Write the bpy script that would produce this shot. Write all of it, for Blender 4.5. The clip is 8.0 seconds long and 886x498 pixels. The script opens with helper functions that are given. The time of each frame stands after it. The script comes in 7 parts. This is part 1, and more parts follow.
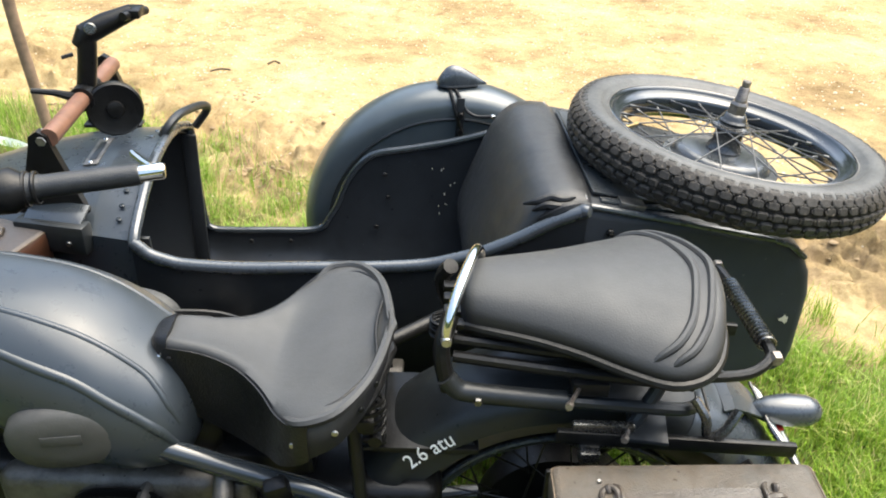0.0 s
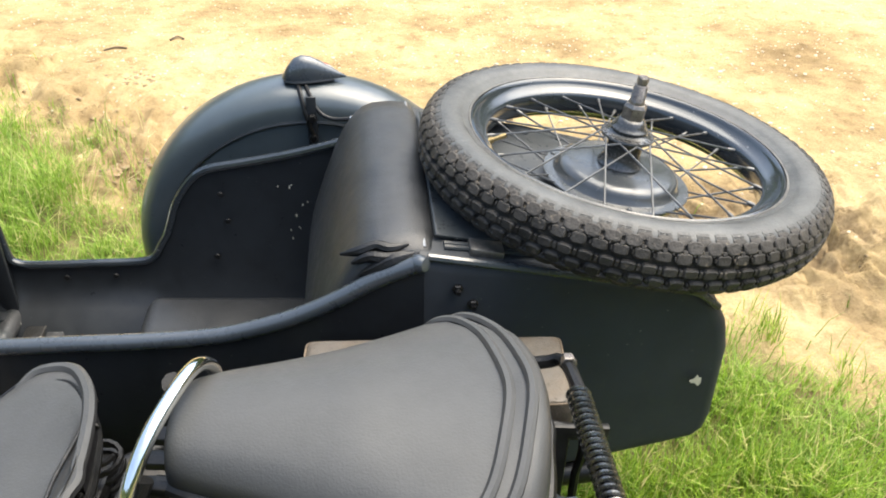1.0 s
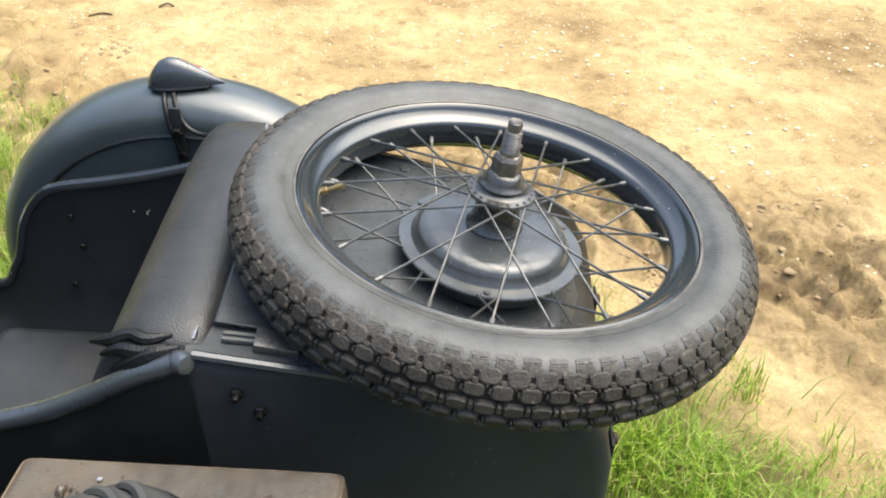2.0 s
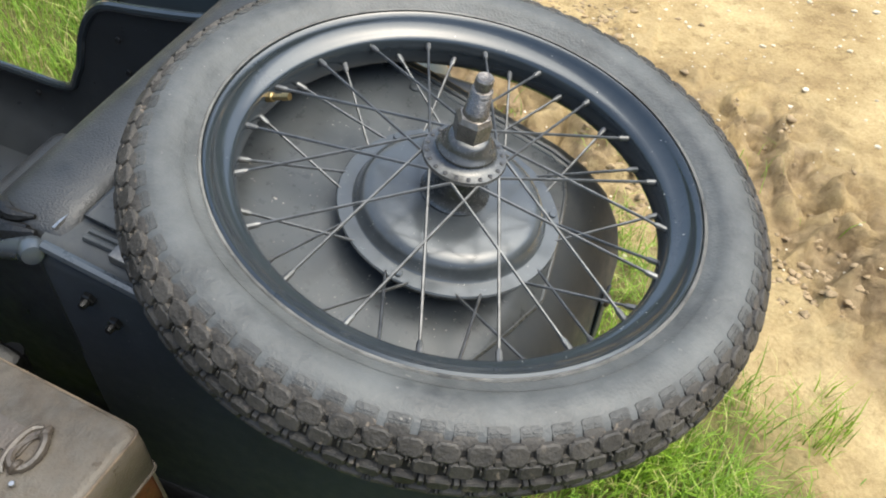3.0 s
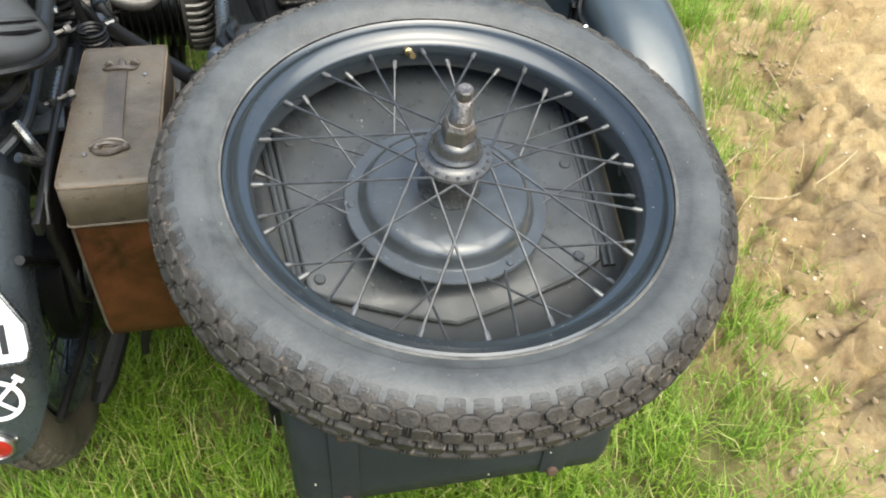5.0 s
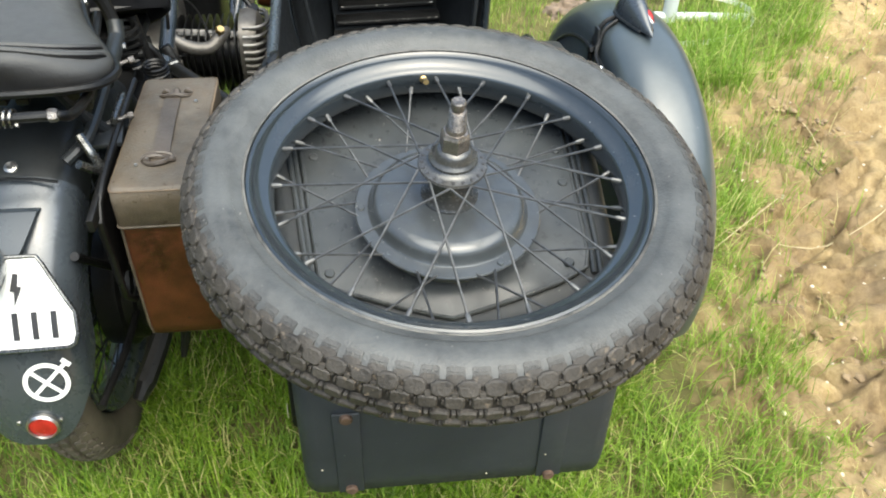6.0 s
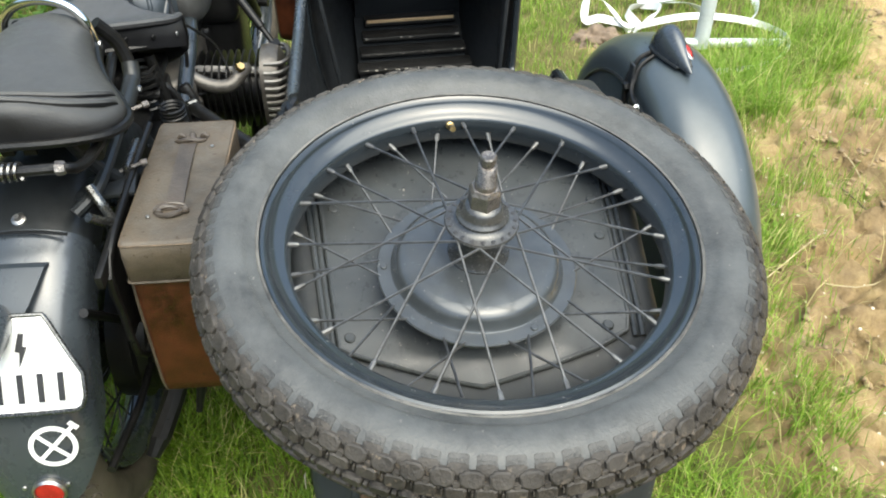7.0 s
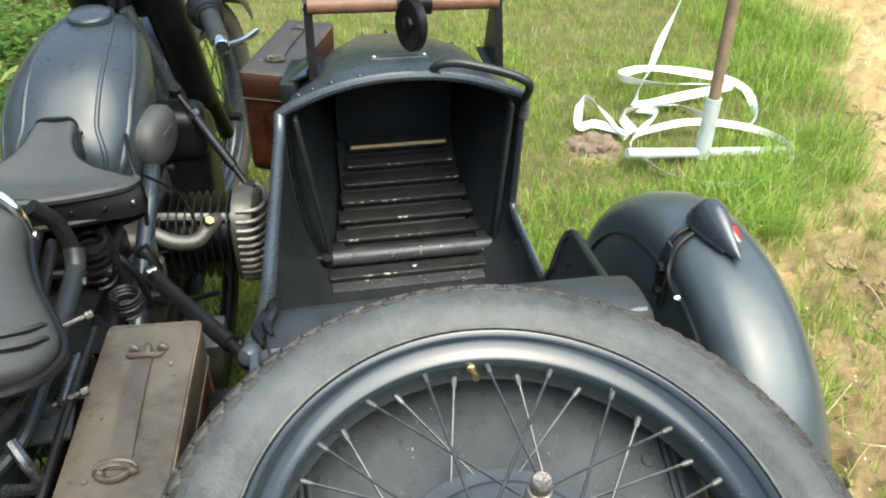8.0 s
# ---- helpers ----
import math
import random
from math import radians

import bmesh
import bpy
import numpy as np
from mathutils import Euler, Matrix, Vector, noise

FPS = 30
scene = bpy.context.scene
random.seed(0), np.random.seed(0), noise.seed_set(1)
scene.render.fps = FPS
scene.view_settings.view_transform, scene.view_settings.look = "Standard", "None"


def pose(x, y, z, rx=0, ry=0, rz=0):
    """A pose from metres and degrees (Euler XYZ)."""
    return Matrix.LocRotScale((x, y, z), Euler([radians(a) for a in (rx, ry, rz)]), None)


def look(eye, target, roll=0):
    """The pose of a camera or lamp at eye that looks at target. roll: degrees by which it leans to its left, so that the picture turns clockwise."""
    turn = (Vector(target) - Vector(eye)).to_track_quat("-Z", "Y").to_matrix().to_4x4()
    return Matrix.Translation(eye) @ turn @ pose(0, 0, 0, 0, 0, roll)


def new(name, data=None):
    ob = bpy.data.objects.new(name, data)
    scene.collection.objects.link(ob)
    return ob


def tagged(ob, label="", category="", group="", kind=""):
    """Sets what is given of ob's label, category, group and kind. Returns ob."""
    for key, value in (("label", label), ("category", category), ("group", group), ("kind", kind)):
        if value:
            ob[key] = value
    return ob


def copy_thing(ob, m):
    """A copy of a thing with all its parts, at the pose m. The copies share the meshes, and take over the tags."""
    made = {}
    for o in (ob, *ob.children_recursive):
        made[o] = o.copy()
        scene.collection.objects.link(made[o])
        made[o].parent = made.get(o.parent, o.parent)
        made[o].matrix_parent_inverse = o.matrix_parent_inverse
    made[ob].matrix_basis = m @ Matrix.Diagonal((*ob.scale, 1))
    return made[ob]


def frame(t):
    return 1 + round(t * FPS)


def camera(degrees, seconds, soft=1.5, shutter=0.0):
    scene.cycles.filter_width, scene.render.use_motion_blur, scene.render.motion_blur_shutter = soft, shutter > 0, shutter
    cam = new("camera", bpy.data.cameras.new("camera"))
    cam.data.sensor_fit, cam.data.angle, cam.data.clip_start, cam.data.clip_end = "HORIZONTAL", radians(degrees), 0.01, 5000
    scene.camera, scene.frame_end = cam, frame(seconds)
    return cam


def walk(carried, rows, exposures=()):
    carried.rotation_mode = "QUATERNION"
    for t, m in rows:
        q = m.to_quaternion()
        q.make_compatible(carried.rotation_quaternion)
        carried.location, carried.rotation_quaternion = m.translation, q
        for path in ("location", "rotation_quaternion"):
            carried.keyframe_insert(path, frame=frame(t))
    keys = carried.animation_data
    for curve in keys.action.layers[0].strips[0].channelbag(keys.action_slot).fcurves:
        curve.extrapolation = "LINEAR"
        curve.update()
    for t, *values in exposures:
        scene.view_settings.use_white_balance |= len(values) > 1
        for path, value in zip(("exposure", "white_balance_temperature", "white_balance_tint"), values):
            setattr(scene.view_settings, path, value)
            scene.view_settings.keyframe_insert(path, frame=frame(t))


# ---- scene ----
cam = camera(56.63, 8.0, soft=1.9)
PATH = [
    (0.0, pose(-0.7165, -1.5286, 1.4858, 58.058, -2.120, -3.716)),
    (0.5, pose(-0.5816, -1.3620, 1.4668, 57.681, -1.267, -2.408)),
    (1.0, pose(-0.4144, -1.1516, 1.4190, 55.261, -1.217, -5.389)),
    (1.5, pose(-0.2517, -0.9859, 1.4272, 54.083, -0.948, -7.268)),
    (1.7, pose(-0.1818, -0.9366, 1.4155, 53.855, -0.503, -5.474)),
    (2.8, pose(0.1499, -0.6422, 1.3754, 43.721, -3.893, 18.330)),
    (3.0, pose(0.1910, -0.5899, 1.3757, 41.677, -3.139, 22.390)),
    (3.5, pose(0.2642, -0.4193, 1.3521, 37.919, -1.870, 41.064)),
    (4.0, pose(0.3599, -0.2837, 1.3415, 38.532, -3.781, 59.698)),
    (4.5, pose(0.5228, -0.2546, 1.3795, 42.401, -4.378, 69.531)),
    (4.7, pose(0.5897, -0.2471, 1.3991, 42.786, -3.812, 71.963)),
    (5.8, pose(0.8242, -0.1718, 1.4113, 48.909, -1.149, 79.812)),
    (6.0, pose(0.8249, -0.1729, 1.4138, 49.093, -1.143, 79.694)),
    (6.5, pose(0.8247, -0.1600, 1.4133, 50.039, -0.124, 80.198)),
    (7.0, pose(0.7367, -0.1604, 1.4037, 50.433, 0.091, 80.968)),
    (7.5, pose(0.5525, -0.1802, 1.4276, 52.651, -0.729, 79.809)),
    (8.0, pose(0.4097, -0.1601, 1.4471, 54.173, -0.950, 79.277)),
]
walk(cam, PATH, ((0.0, 1.88, 6600, 5), (1.7, 1.74, 6700, 6), (2.8, 1.45, 6300, 4), (4.7, 1.57, 6300, 3), (5.8, 1.60, 6350, 2), (6.5, 1.62, 6350, 1), (7.0, 1.55, 6350, 1), (8.0, 1.60, 6350, -1)))

# ---- sky, sun ----
world = bpy.data.worlds.new("sky")
scene.world = world
world.use_nodes = True
wt = world.node_tree
sky = wt.nodes.new("ShaderNodeTexSky")
sky.sky_type = "NISHITA"
sky.sun_disc = False
SUN_EL, SUN_AZ = radians(66), radians(66)
sky.sun_elevation, sky.sun_rotation = SUN_EL, SUN_AZ
sky.air_density, sky.dust_density, sky.ozone_density = 1.0, 4.0, 1.0
wt.nodes["Background"].inputs[1].default_value = 0.15
wt.links.new(sky.outputs[0], wt.nodes["Background"].inputs[0])
sun = new("sun", bpy.data.lights.new("sun", "SUN"))
sun.data.energy, sun.data.angle, sun.data.color = 1.65, radians(75), (1.0, 0.95, 0.86)
toward = Vector((math.sin(SUN_AZ) * math.cos(SUN_EL), math.cos(SUN_AZ) * math.cos(SUN_EL), math.sin(SUN_EL)))
sun.matrix_world = look(toward * 30, (0, 0, 0))


# ---- materials ----
def material(name, colour, rough=0.5, metal=0.0, vary=0.25, scale=8.0, bump=0.1, bump_scale=60.0, rough_vary=0.1,
             dust=0.0, dust_colour=(0.3, 0.27, 0.22), coat=0.0, piece=0.0, spec=0.5, fine=300.0, settle=(-0.2, 0.8), even=0.0, bump_detail=5.0, specks=None):
    """A painted, leather or rubber surface: two scales of tone, uneven gloss, dust (on some leather also a painted
    sheen) on what faces up and fine relief.
    """
    m = bpy.data.materials.new(name)
    m.use_nodes = True
    nt = m.node_tree
    b = nt.nodes["Principled BSDF"]
    co = nt.nodes.new("ShaderNodeTexCoord")
    src = co.outputs["Object"]

    def noise_node(s, detail=4.0, rgh=0.6):
        n = nt.nodes.new("ShaderNodeTexNoise")
        n.inputs["Scale"].default_value, n.inputs["Detail"].default_value, n.inputs["Roughness"].default_value = s, detail, rgh
        nt.links.new(src, n.inputs["Vector"])
        return n.outputs["Fac"]

    def remap(fac, lo, hi, a=0.3, z=0.7):
        r = nt.nodes.new("ShaderNodeMapRange")
        for i, v in enumerate((a, z, lo, hi)):
            r.inputs[i + 1].default_value = v
        nt.links.new(fac, r.inputs[0])
        return r.outputs[0]

    def mix(fac, a, c, mode="MIX"):
        x = nt.nodes.new("ShaderNodeMix")
        x.data_type, x.blend_type = "RGBA", mode
        for sock, v in ((x.inputs[0], fac), (x.inputs[6], a), (x.inputs[7], c)):
            if isinstance(v, (int, float)):
                sock.default_value = v
            elif isinstance(v, tuple):
                sock.default_value = (*v, 1)
            else:
                nt.links.new(v, sock)
        return x.outputs[2]

    big, small = noise_node(scale), noise_node(scale * 7, 6.0, 0.7)
    dark = tuple(c * (1 - vary) for c in colour)
    light = tuple(min(1, c * (1 + vary)) for c in colour)
    col = mix(remap(big, 0, 1), dark, light)
    col = mix(remap(small, 0, 0.5, 0.45, 0.75), col, tuple(min(1, c * (1 + 1.2 * vary)) for c in colour))
    if piece:
        oi = nt.nodes.new("ShaderNodeObjectInfo")
        col = mix(remap(oi.outputs["Random"], 0, piece, 0, 1), col, dark)
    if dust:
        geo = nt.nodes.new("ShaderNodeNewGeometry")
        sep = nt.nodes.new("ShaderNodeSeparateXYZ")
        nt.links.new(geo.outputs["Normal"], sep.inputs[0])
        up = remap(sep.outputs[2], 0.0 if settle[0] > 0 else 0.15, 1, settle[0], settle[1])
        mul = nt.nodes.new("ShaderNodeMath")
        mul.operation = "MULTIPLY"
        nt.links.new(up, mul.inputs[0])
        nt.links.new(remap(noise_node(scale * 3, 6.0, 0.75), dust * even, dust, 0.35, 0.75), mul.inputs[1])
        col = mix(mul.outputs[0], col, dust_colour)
    if specks:
        amount, size, tone = specks
        pick = nt.nodes.new("ShaderNodeMath")
        pick.operation = "MULTIPLY"
        nt.links.new(remap(noise_node(size, 2.0, 0.6), 0, 1, 0.70 - amount, 0.73 - amount), pick.inputs[0])
        nt.links.new(remap(noise_node(size * 0.11, 3.0, 0.6), 0, 1, 0.46, 0.60), pick.inputs[1])
        col = mix(pick.outputs[0], col, tone)
    nt.links.new(col, b.inputs["Base Color"])
    nt.links.new(remap(small, max(0.02, rough - rough_vary), min(1, rough + rough_vary)), b.inputs["Roughness"])
    b.inputs["Metallic"].default_value = metal
    b.inputs["Specular IOR Level"].default_value = spec
    if coat:
        b.inputs["Coat Weight"].default_value, b.inputs["Coat Roughness"].default_value = coat, 0.2
    if bump:
        bn = nt.nodes.new("ShaderNodeBump")
        bn.inputs["Strength"].default_value, bn.inputs["Distance"].default_value = bump, 0.004
        nt.links.new(mix(0.5, noise_node(bump_scale, bump_detail, 0.65), noise_node(fine, 2.0, 0.5)), bn.inputs["Height"])
        nt.links.new(bn.outputs[0], b.inputs["Normal"])
    return m


PAINT = material("grey_paint", (0.036, 0.043, 0.050), 0.28, vary=0.10, scale=4, bump=0.03, bump_scale=20, rough_vary=0.04, dust=0.04, dust_colour=(0.11, 0.11, 0.10), coat=0.6)
PAINT_TANK = material("blue_grey_tank_paint", (0.029, 0.036, 0.043), 0.32, vary=0.07, scale=5, bump=0.012, bump_scale=18, dust=0.05, dust_colour=(0.10, 0.10, 0.095), coat=0.25, spec=0.40)
PAINT_RIM = material("glossy_rim_paint", (0.018, 0.023, 0.027), 0.17, vary=0.12, scale=8, bump=0.02, bump_scale=30, rough_vary=0.05, dust=0.08, dust_colour=(0.12, 0.115, 0.105), coat=0.5, specks=(-0.02, 170, (0.30, 0.29, 0.26)))
PAINT_FENDER = material("sidecar_mudguard_paint", (0.043, 0.055, 0.061), 0.33, vary=0.16, scale=4, bump=0.03, bump_scale=20, rough_vary=0.06, dust=0.25, dust_colour=(0.105, 0.112, 0.108), coat=0.4, specks=(-0.03, 140, (0.2, 0.2, 0.19)))
PAINT_GUARD = material("dark_mudguard_paint", (0.014, 0.016, 0.017), 0.36, vary=0.4, scale=9, bump=0.12, bump_scale=40, dust=0.15, dust_colour=(0.06, 0.056, 0.048), spec=0.35)
PAINT_DULL = material("dull_grey_paint", (0.016, 0.018, 0.020), 0.36, vary=0.3, scale=6, bump=0.06, bump_scale=40, dust=0.08, dust_colour=(0.07, 0.068, 0.06), spec=0.35, specks=(-0.02, 130, (0.10, 0.097, 0.09)))
PAINT_DUSTY = material("dusty_grey_paint", (0.036, 0.040, 0.042), 0.34, vary=0.45, scale=7, bump=0.7, bump_scale=11, bump_detail=0.6, fine=17, rough_vary=0.14, dust=0.34, dust_colour=(0.082, 0.079, 0.072), spec=0.32, specks=(0.01, 210, (0.30, 0.28, 0.24)))
BLACK_METAL = material("black_greasy_metal", (0.008, 0.008, 0.008), 0.36, 0.2, vary=0.5, scale=14, bump=0.2, bump_scale=70, dust=0.1, dust_colour=(0.05, 0.044, 0.036), spec=0.3)
LEATHER_BLACK = material("black_leather", (0.018, 0.019, 0.020), 0.42, vary=0.25, scale=6, bump=0.45, bump_scale=13, dust=0.22, dust_colour=(0.10, 0.10, 0.095), fine=420)
# Leather paled where it faces up: dust and wear, and sky sheen in colour.
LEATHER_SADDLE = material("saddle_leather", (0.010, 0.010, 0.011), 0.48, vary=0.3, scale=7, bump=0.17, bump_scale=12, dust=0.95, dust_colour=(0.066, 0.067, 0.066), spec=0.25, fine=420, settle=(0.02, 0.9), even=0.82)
RUBBER = material("dusty_rubber", (0.050, 0.052, 0.051), 0.50, vary=0.55, scale=14, bump=0.35, bump_scale=45, dust=0.6, dust_colour=(0.098, 0.098, 0.091), spec=0.42, specks=(0.0, 150, (0.18, 0.17, 0.15)))
TYRE_MUD = material("muddy_tyre_rubber", (0.075, 0.062, 0.046), 0.8, vary=0.5, scale=12, bump=0.3, bump_scale=60)
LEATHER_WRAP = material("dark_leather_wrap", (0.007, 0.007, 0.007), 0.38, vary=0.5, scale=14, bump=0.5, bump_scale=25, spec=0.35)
RUBBER_PAD = material("moulded_rubber_pad", (0.040, 0.040, 0.038), 0.6, vary=0.3, scale=14, bump=0.1, dust=0.3, dust_colour=(0.13, 0.125, 0.11))
TREAD = material("worn_tread_rubber", (0.031, 0.028, 0.0245), 0.60, vary=0.65, scale=20, bump=0.6, bump_scale=70, dust=0.34, dust_colour=(0.105, 0.092, 0.075), spec=0.32, specks=(0.08, 110, (0.125, 0.102, 0.078)))
# Groove floor: its shade is put into the base colour, mud into the specks.
GROOVE = material("shaded_groove_rubber", (0.022, 0.020, 0.0175), 0.8, vary=0.6, scale=30, bump=0.4, bump_scale=90, spec=0.2, specks=(0.10, 120, (0.10, 0.082, 0.060)))
RUBBER_BAND = material("ribbed_band_rubber", (0.043, 0.043, 0.041), 0.52, vary=0.5, scale=20, bump=0.5, bump_scale=120, dust=0.5, dust_colour=(0.090, 0.088, 0.081), spec=0.4, specks=(0.03, 160, (0.17, 0.16, 0.14)))
STEEL = material("worn_steel", (0.42, 0.41, 0.39), 0.34, 0.95, vary=0.35, scale=40, bump=0.15, bump_scale=120)
DARK_STEEL = material("dark_oily_steel", (0.13, 0.13, 0.125), 0.26, 0.9, vary=0.5, scale=40, bump=0.12, bump_scale=90, dust=0.2, dust_colour=(0.12, 0.10, 0.08))
SPOKE = material("dull_spoke_steel", (0.10, 0.10, 0.098), 0.42, 0.8, vary=0.4, scale=60, bump=0.1)
NIPPLE = material("grey_nipple_steel", (0.115, 0.115, 0.112), 0.5, 0.7, vary=0.5, scale=60, bump=0.1)
AXLE_STEEL = material("rough_axle_steel", (0.19, 0.175, 0.16), 0.32, 0.75, vary=0.5, scale=60, bump=0.4, bump_scale=160, dust=0.7, dust_colour=(0.13, 0.095, 0.070), settle=(0.3, 0.9), specks=(0.06, 300, (0.34, 0.31, 0.27)))
HUB_PAINT = material("greasy_hub_paint", (0.058, 0.058, 0.056), 0.24, 0.4, vary=0.4, scale=30, bump=0.12, bump_scale=80, dust=0.6, dust_colour=(0.082, 0.078, 0.069), coat=0.3)
SCUFF = material("scuffed_pale_edge", (0.075, 0.072, 0.064), 0.6, vary=0.95, scale=16, bump=0.3)
DRUM_PAINT = material("worn_drum_paint", (0.040, 0.045, 0.048), 0.20, vary=0.3, scale=9, bump=0.05, bump_scale=40, rough_vary=0.08, dust=0.40, dust_colour=(0.082, 0.082, 0.077), settle=(0.3, 0.95), even=0.2, coat=0.35, specks=(-0.01, 240, (0.25, 0.24, 0.21)))
CHROME = material("chrome", (0.75, 0.74, 0.70), 0.12, 1.0, vary=0.1, scale=20, bump=0.02)
ALLOY = material("cast_alloy", (0.21, 0.20, 0.185), 0.45, 0.8, vary=0.45, scale=25, bump=0.25, bump_scale=90, dust=0.3, dust_colour=(0.06, 0.05, 0.04))
ALLOY_DIRTY = material("grimy_alloy", (0.095, 0.088, 0.078), 0.45, 0.6, vary=0.6, scale=18, bump=0.3, bump_scale=70, dust=0.3, dust_colour=(0.075, 0.062, 0.045), specks=(0.04, 90, (0.02, 0.016, 0.012)))
BRASS = material("brass", (0.40, 0.29, 0.13), 0.35, 1.0, vary=0.3, scale=60, bump=0.1)
LEATHER_TOP = material("weathered_leather", (0.060, 0.047, 0.033), 0.48, vary=0.75, scale=8, bump=0.45, bump_scale=50, dust=0.8, dust_colour=(0.102, 0.095, 0.081), spec=0.3, even=0.0, specks=(0.02, 80, (0.040, 0.027, 0.016)))
LEATHER_SIDE = material("brown_leather", (0.048, 0.0145, 0.0058), 0.40, vary=0.8, scale=9, bump=0.25, bump_scale=60, dust=0.25, dust_colour=(0.07, 0.05, 0.035), settle=(0.5, 0.9), spec=0.4, specks=(0.02, 60, (0.017, 0.009, 0.006)))
WHITE = material("white_paint", (0.80, 0.80, 0.77), 0.45, vary=0.05, scale=12, bump=0.03)
BLACK = material("black_paint", (0.02, 0.02, 0.022), 0.5, vary=0.2, bump=0.02)
RED = material("red_lens", (0.35, 0.02, 0.015), 0.2, vary=0.3, scale=30, bump=0.05)
RED_DARK = material("dark_red_lens", (0.11, 0.009, 0.007), 0.25, vary=0.3, scale=30, bump=0.05)
BROWN_TUBE = material("rusty_brown_tube", (0.165, 0.080, 0.048), 0.5, 0.0, vary=0.4, scale=15, bump=0.1)
WOOD = material("pale_wood_edge", (0.42, 0.30, 0.17), 0.6, vary=0.2, scale=20, bump=0.1)


# ---- mesh helpers ----
def part(name, bm, mat, parent=None, label="", smooth=35):
    """Links a bmesh as one mesh object, under a thing or a part."""
    me = bpy.data.meshes.new(name)
    bmesh.ops.recalc_face_normals(bm, faces=bm.faces)
    bm.to_mesh(me)
    bm.free()
    me.materials.append(mat)
    if smooth:
        me.shade_smooth()
        me.set_sharp_from_angle(angle=radians(smooth))
    ob = new(name, me)
    if parent is not None:
        ob.parent = parent
    return tagged(ob, label)


def thing(name, label, category, m=None, group="", kind=""):
    ob = new(name)
    ob.empty_display_size = 0.05
    if m is not None:
        ob.matrix_world = m
    return tagged(ob, label, category, group, kind)


def single(name, bm, mat, label, category, m=None, group="", kind="", smooth=35):
    ob = part(name, bm, mat, None, "", smooth)
    if m is not None:
        ob.matrix_world = m
    return tagged(ob, label, category, group, kind)


def shifted(bm, m):
    bmesh.ops.transform(bm, matrix=m, verts=bm.verts)
    return bm


def joined(*bms):
    out = bms[0]
    for b in bms[1:]:
        me = bpy.data.meshes.new("tmp")
        b.to_mesh(me)
        b.free()
        out.from_mesh(me)
        bpy.data.meshes.remove(me)
    return out


def box(sx, sy, sz, bevel=0.004, m=None, seg=2):
    bm = bmesh.new()
    bmesh.ops.create_cube(bm, size=1)
    bmesh.ops.scale(bm, vec=(sx, sy, sz), verts=bm.verts)
    if bevel:
        bmesh.ops.bevel(bm, geom=bm.edges[:], offset=bevel, segments=seg, affect="EDGES", profile=0.5)
    return shifted(bm, m) if m is not None else bm


def lathe(profile, seg=48, m=None, close=False):
    """Turns (radius, height) points about z; close joins the last to the first."""
    bm = bmesh.new()
    rings = []
    for r, z in profile:
        if r < 1e-6:
            rings.append([bm.verts.new((0, 0, z))])
        else:
            rings.append([bm.verts.new((r * math.cos(2 * math.pi * i / seg), r * math.sin(2 * math.pi * i / seg), z)) for i in range(seg)])
    pairs = list(zip(rings, rings[1:])) + ([(rings[-1], rings[0])] if close else [])
    for a, b in pairs:
        for i in range(seg):
            j = (i + 1) % seg
            if len(a) == 1 and len(b) == 1:
                continue
            if len(a) == 1:
                bm.faces.new((a[0], b[i], b[j]))
            elif len(b) == 1:
                bm.faces.new((a[i], b[0], a[j]))
            else:
                bm.faces.new((a[i], b[i], b[j], a[j]))
    return shifted(bm, m) if m is not None else bm


def curve_points(pts, n=8, closed=False):
    """A smooth line (Catmull-Rom) through the points."""
    p = [Vector(q) for q in pts]
    out = []
    k = len(p)
    for i in range(k if closed else k - 1):
        a = p[(i - 1) % k] if closed or i else p[0]
        b, c = p[i], p[(i + 1) % k]
        d = p[(i + 2) % k] if closed or i + 2 < k else p[-1]
        for j in range(n):
            t = j / n
            out.append(0.5 * (2 * b + (c - a) * t + (2 * a - 5 * b + 4 * c - d) * t * t + (3 * b - a - 3 * c + d) * t ** 3))
    if not closed:
        out.append(p[-1])
    return out


def tube(pts, r, seg=10, closed=False, smooth=0, m=None):
    """A round bar along the points; r may be a list, one for each point."""
    if smooth:
        rr = r
        if not isinstance(r, (int, float)):
            rr = [v.x for v in curve_points([(q, 0, 0) for q in r], smooth, closed)]
        pts, r = curve_points(pts, smooth, closed), rr
    p = [Vector(q) for q in pts]
    bm = bmesh.new()
    k = len(p)
    rings = []
    prev = None
    for i in range(k):
        a = p[(i - 1) % k] if closed or i else p[i]
        b = p[(i + 1) % k] if closed or i < k - 1 else p[i]
        d = (b - a).normalized()
        if prev is None:
            up = Vector((0, 0, 1)) if abs(d.z) < 0.9 else Vector((1, 0, 0))
            side = d.cross(up).normalized()
        else:
            side = (prev - d * prev.dot(d)).normalized()
        prev = side
        top = d.cross(side)
        rad = r if isinstance(r, (int, float)) else r[i]
        rings.append([bm.verts.new(p[i] + (side * math.cos(2 * math.pi * q / seg) + top * math.sin(2 * math.pi * q / seg)) * rad) for q in range(seg)])
    for i in range(k if closed else k - 1):
        a, b = rings[i], rings[(i + 1) % k]
        for q in range(seg):
            bm.faces.new((a[q], a[(q + 1) % seg], b[(q + 1) % seg], b[q]))
    if not closed:
        bm.faces.new(rings[0][::-1])
        bm.faces.new(rings[-1])
    return shifted(bm, m) if m is not None else bm


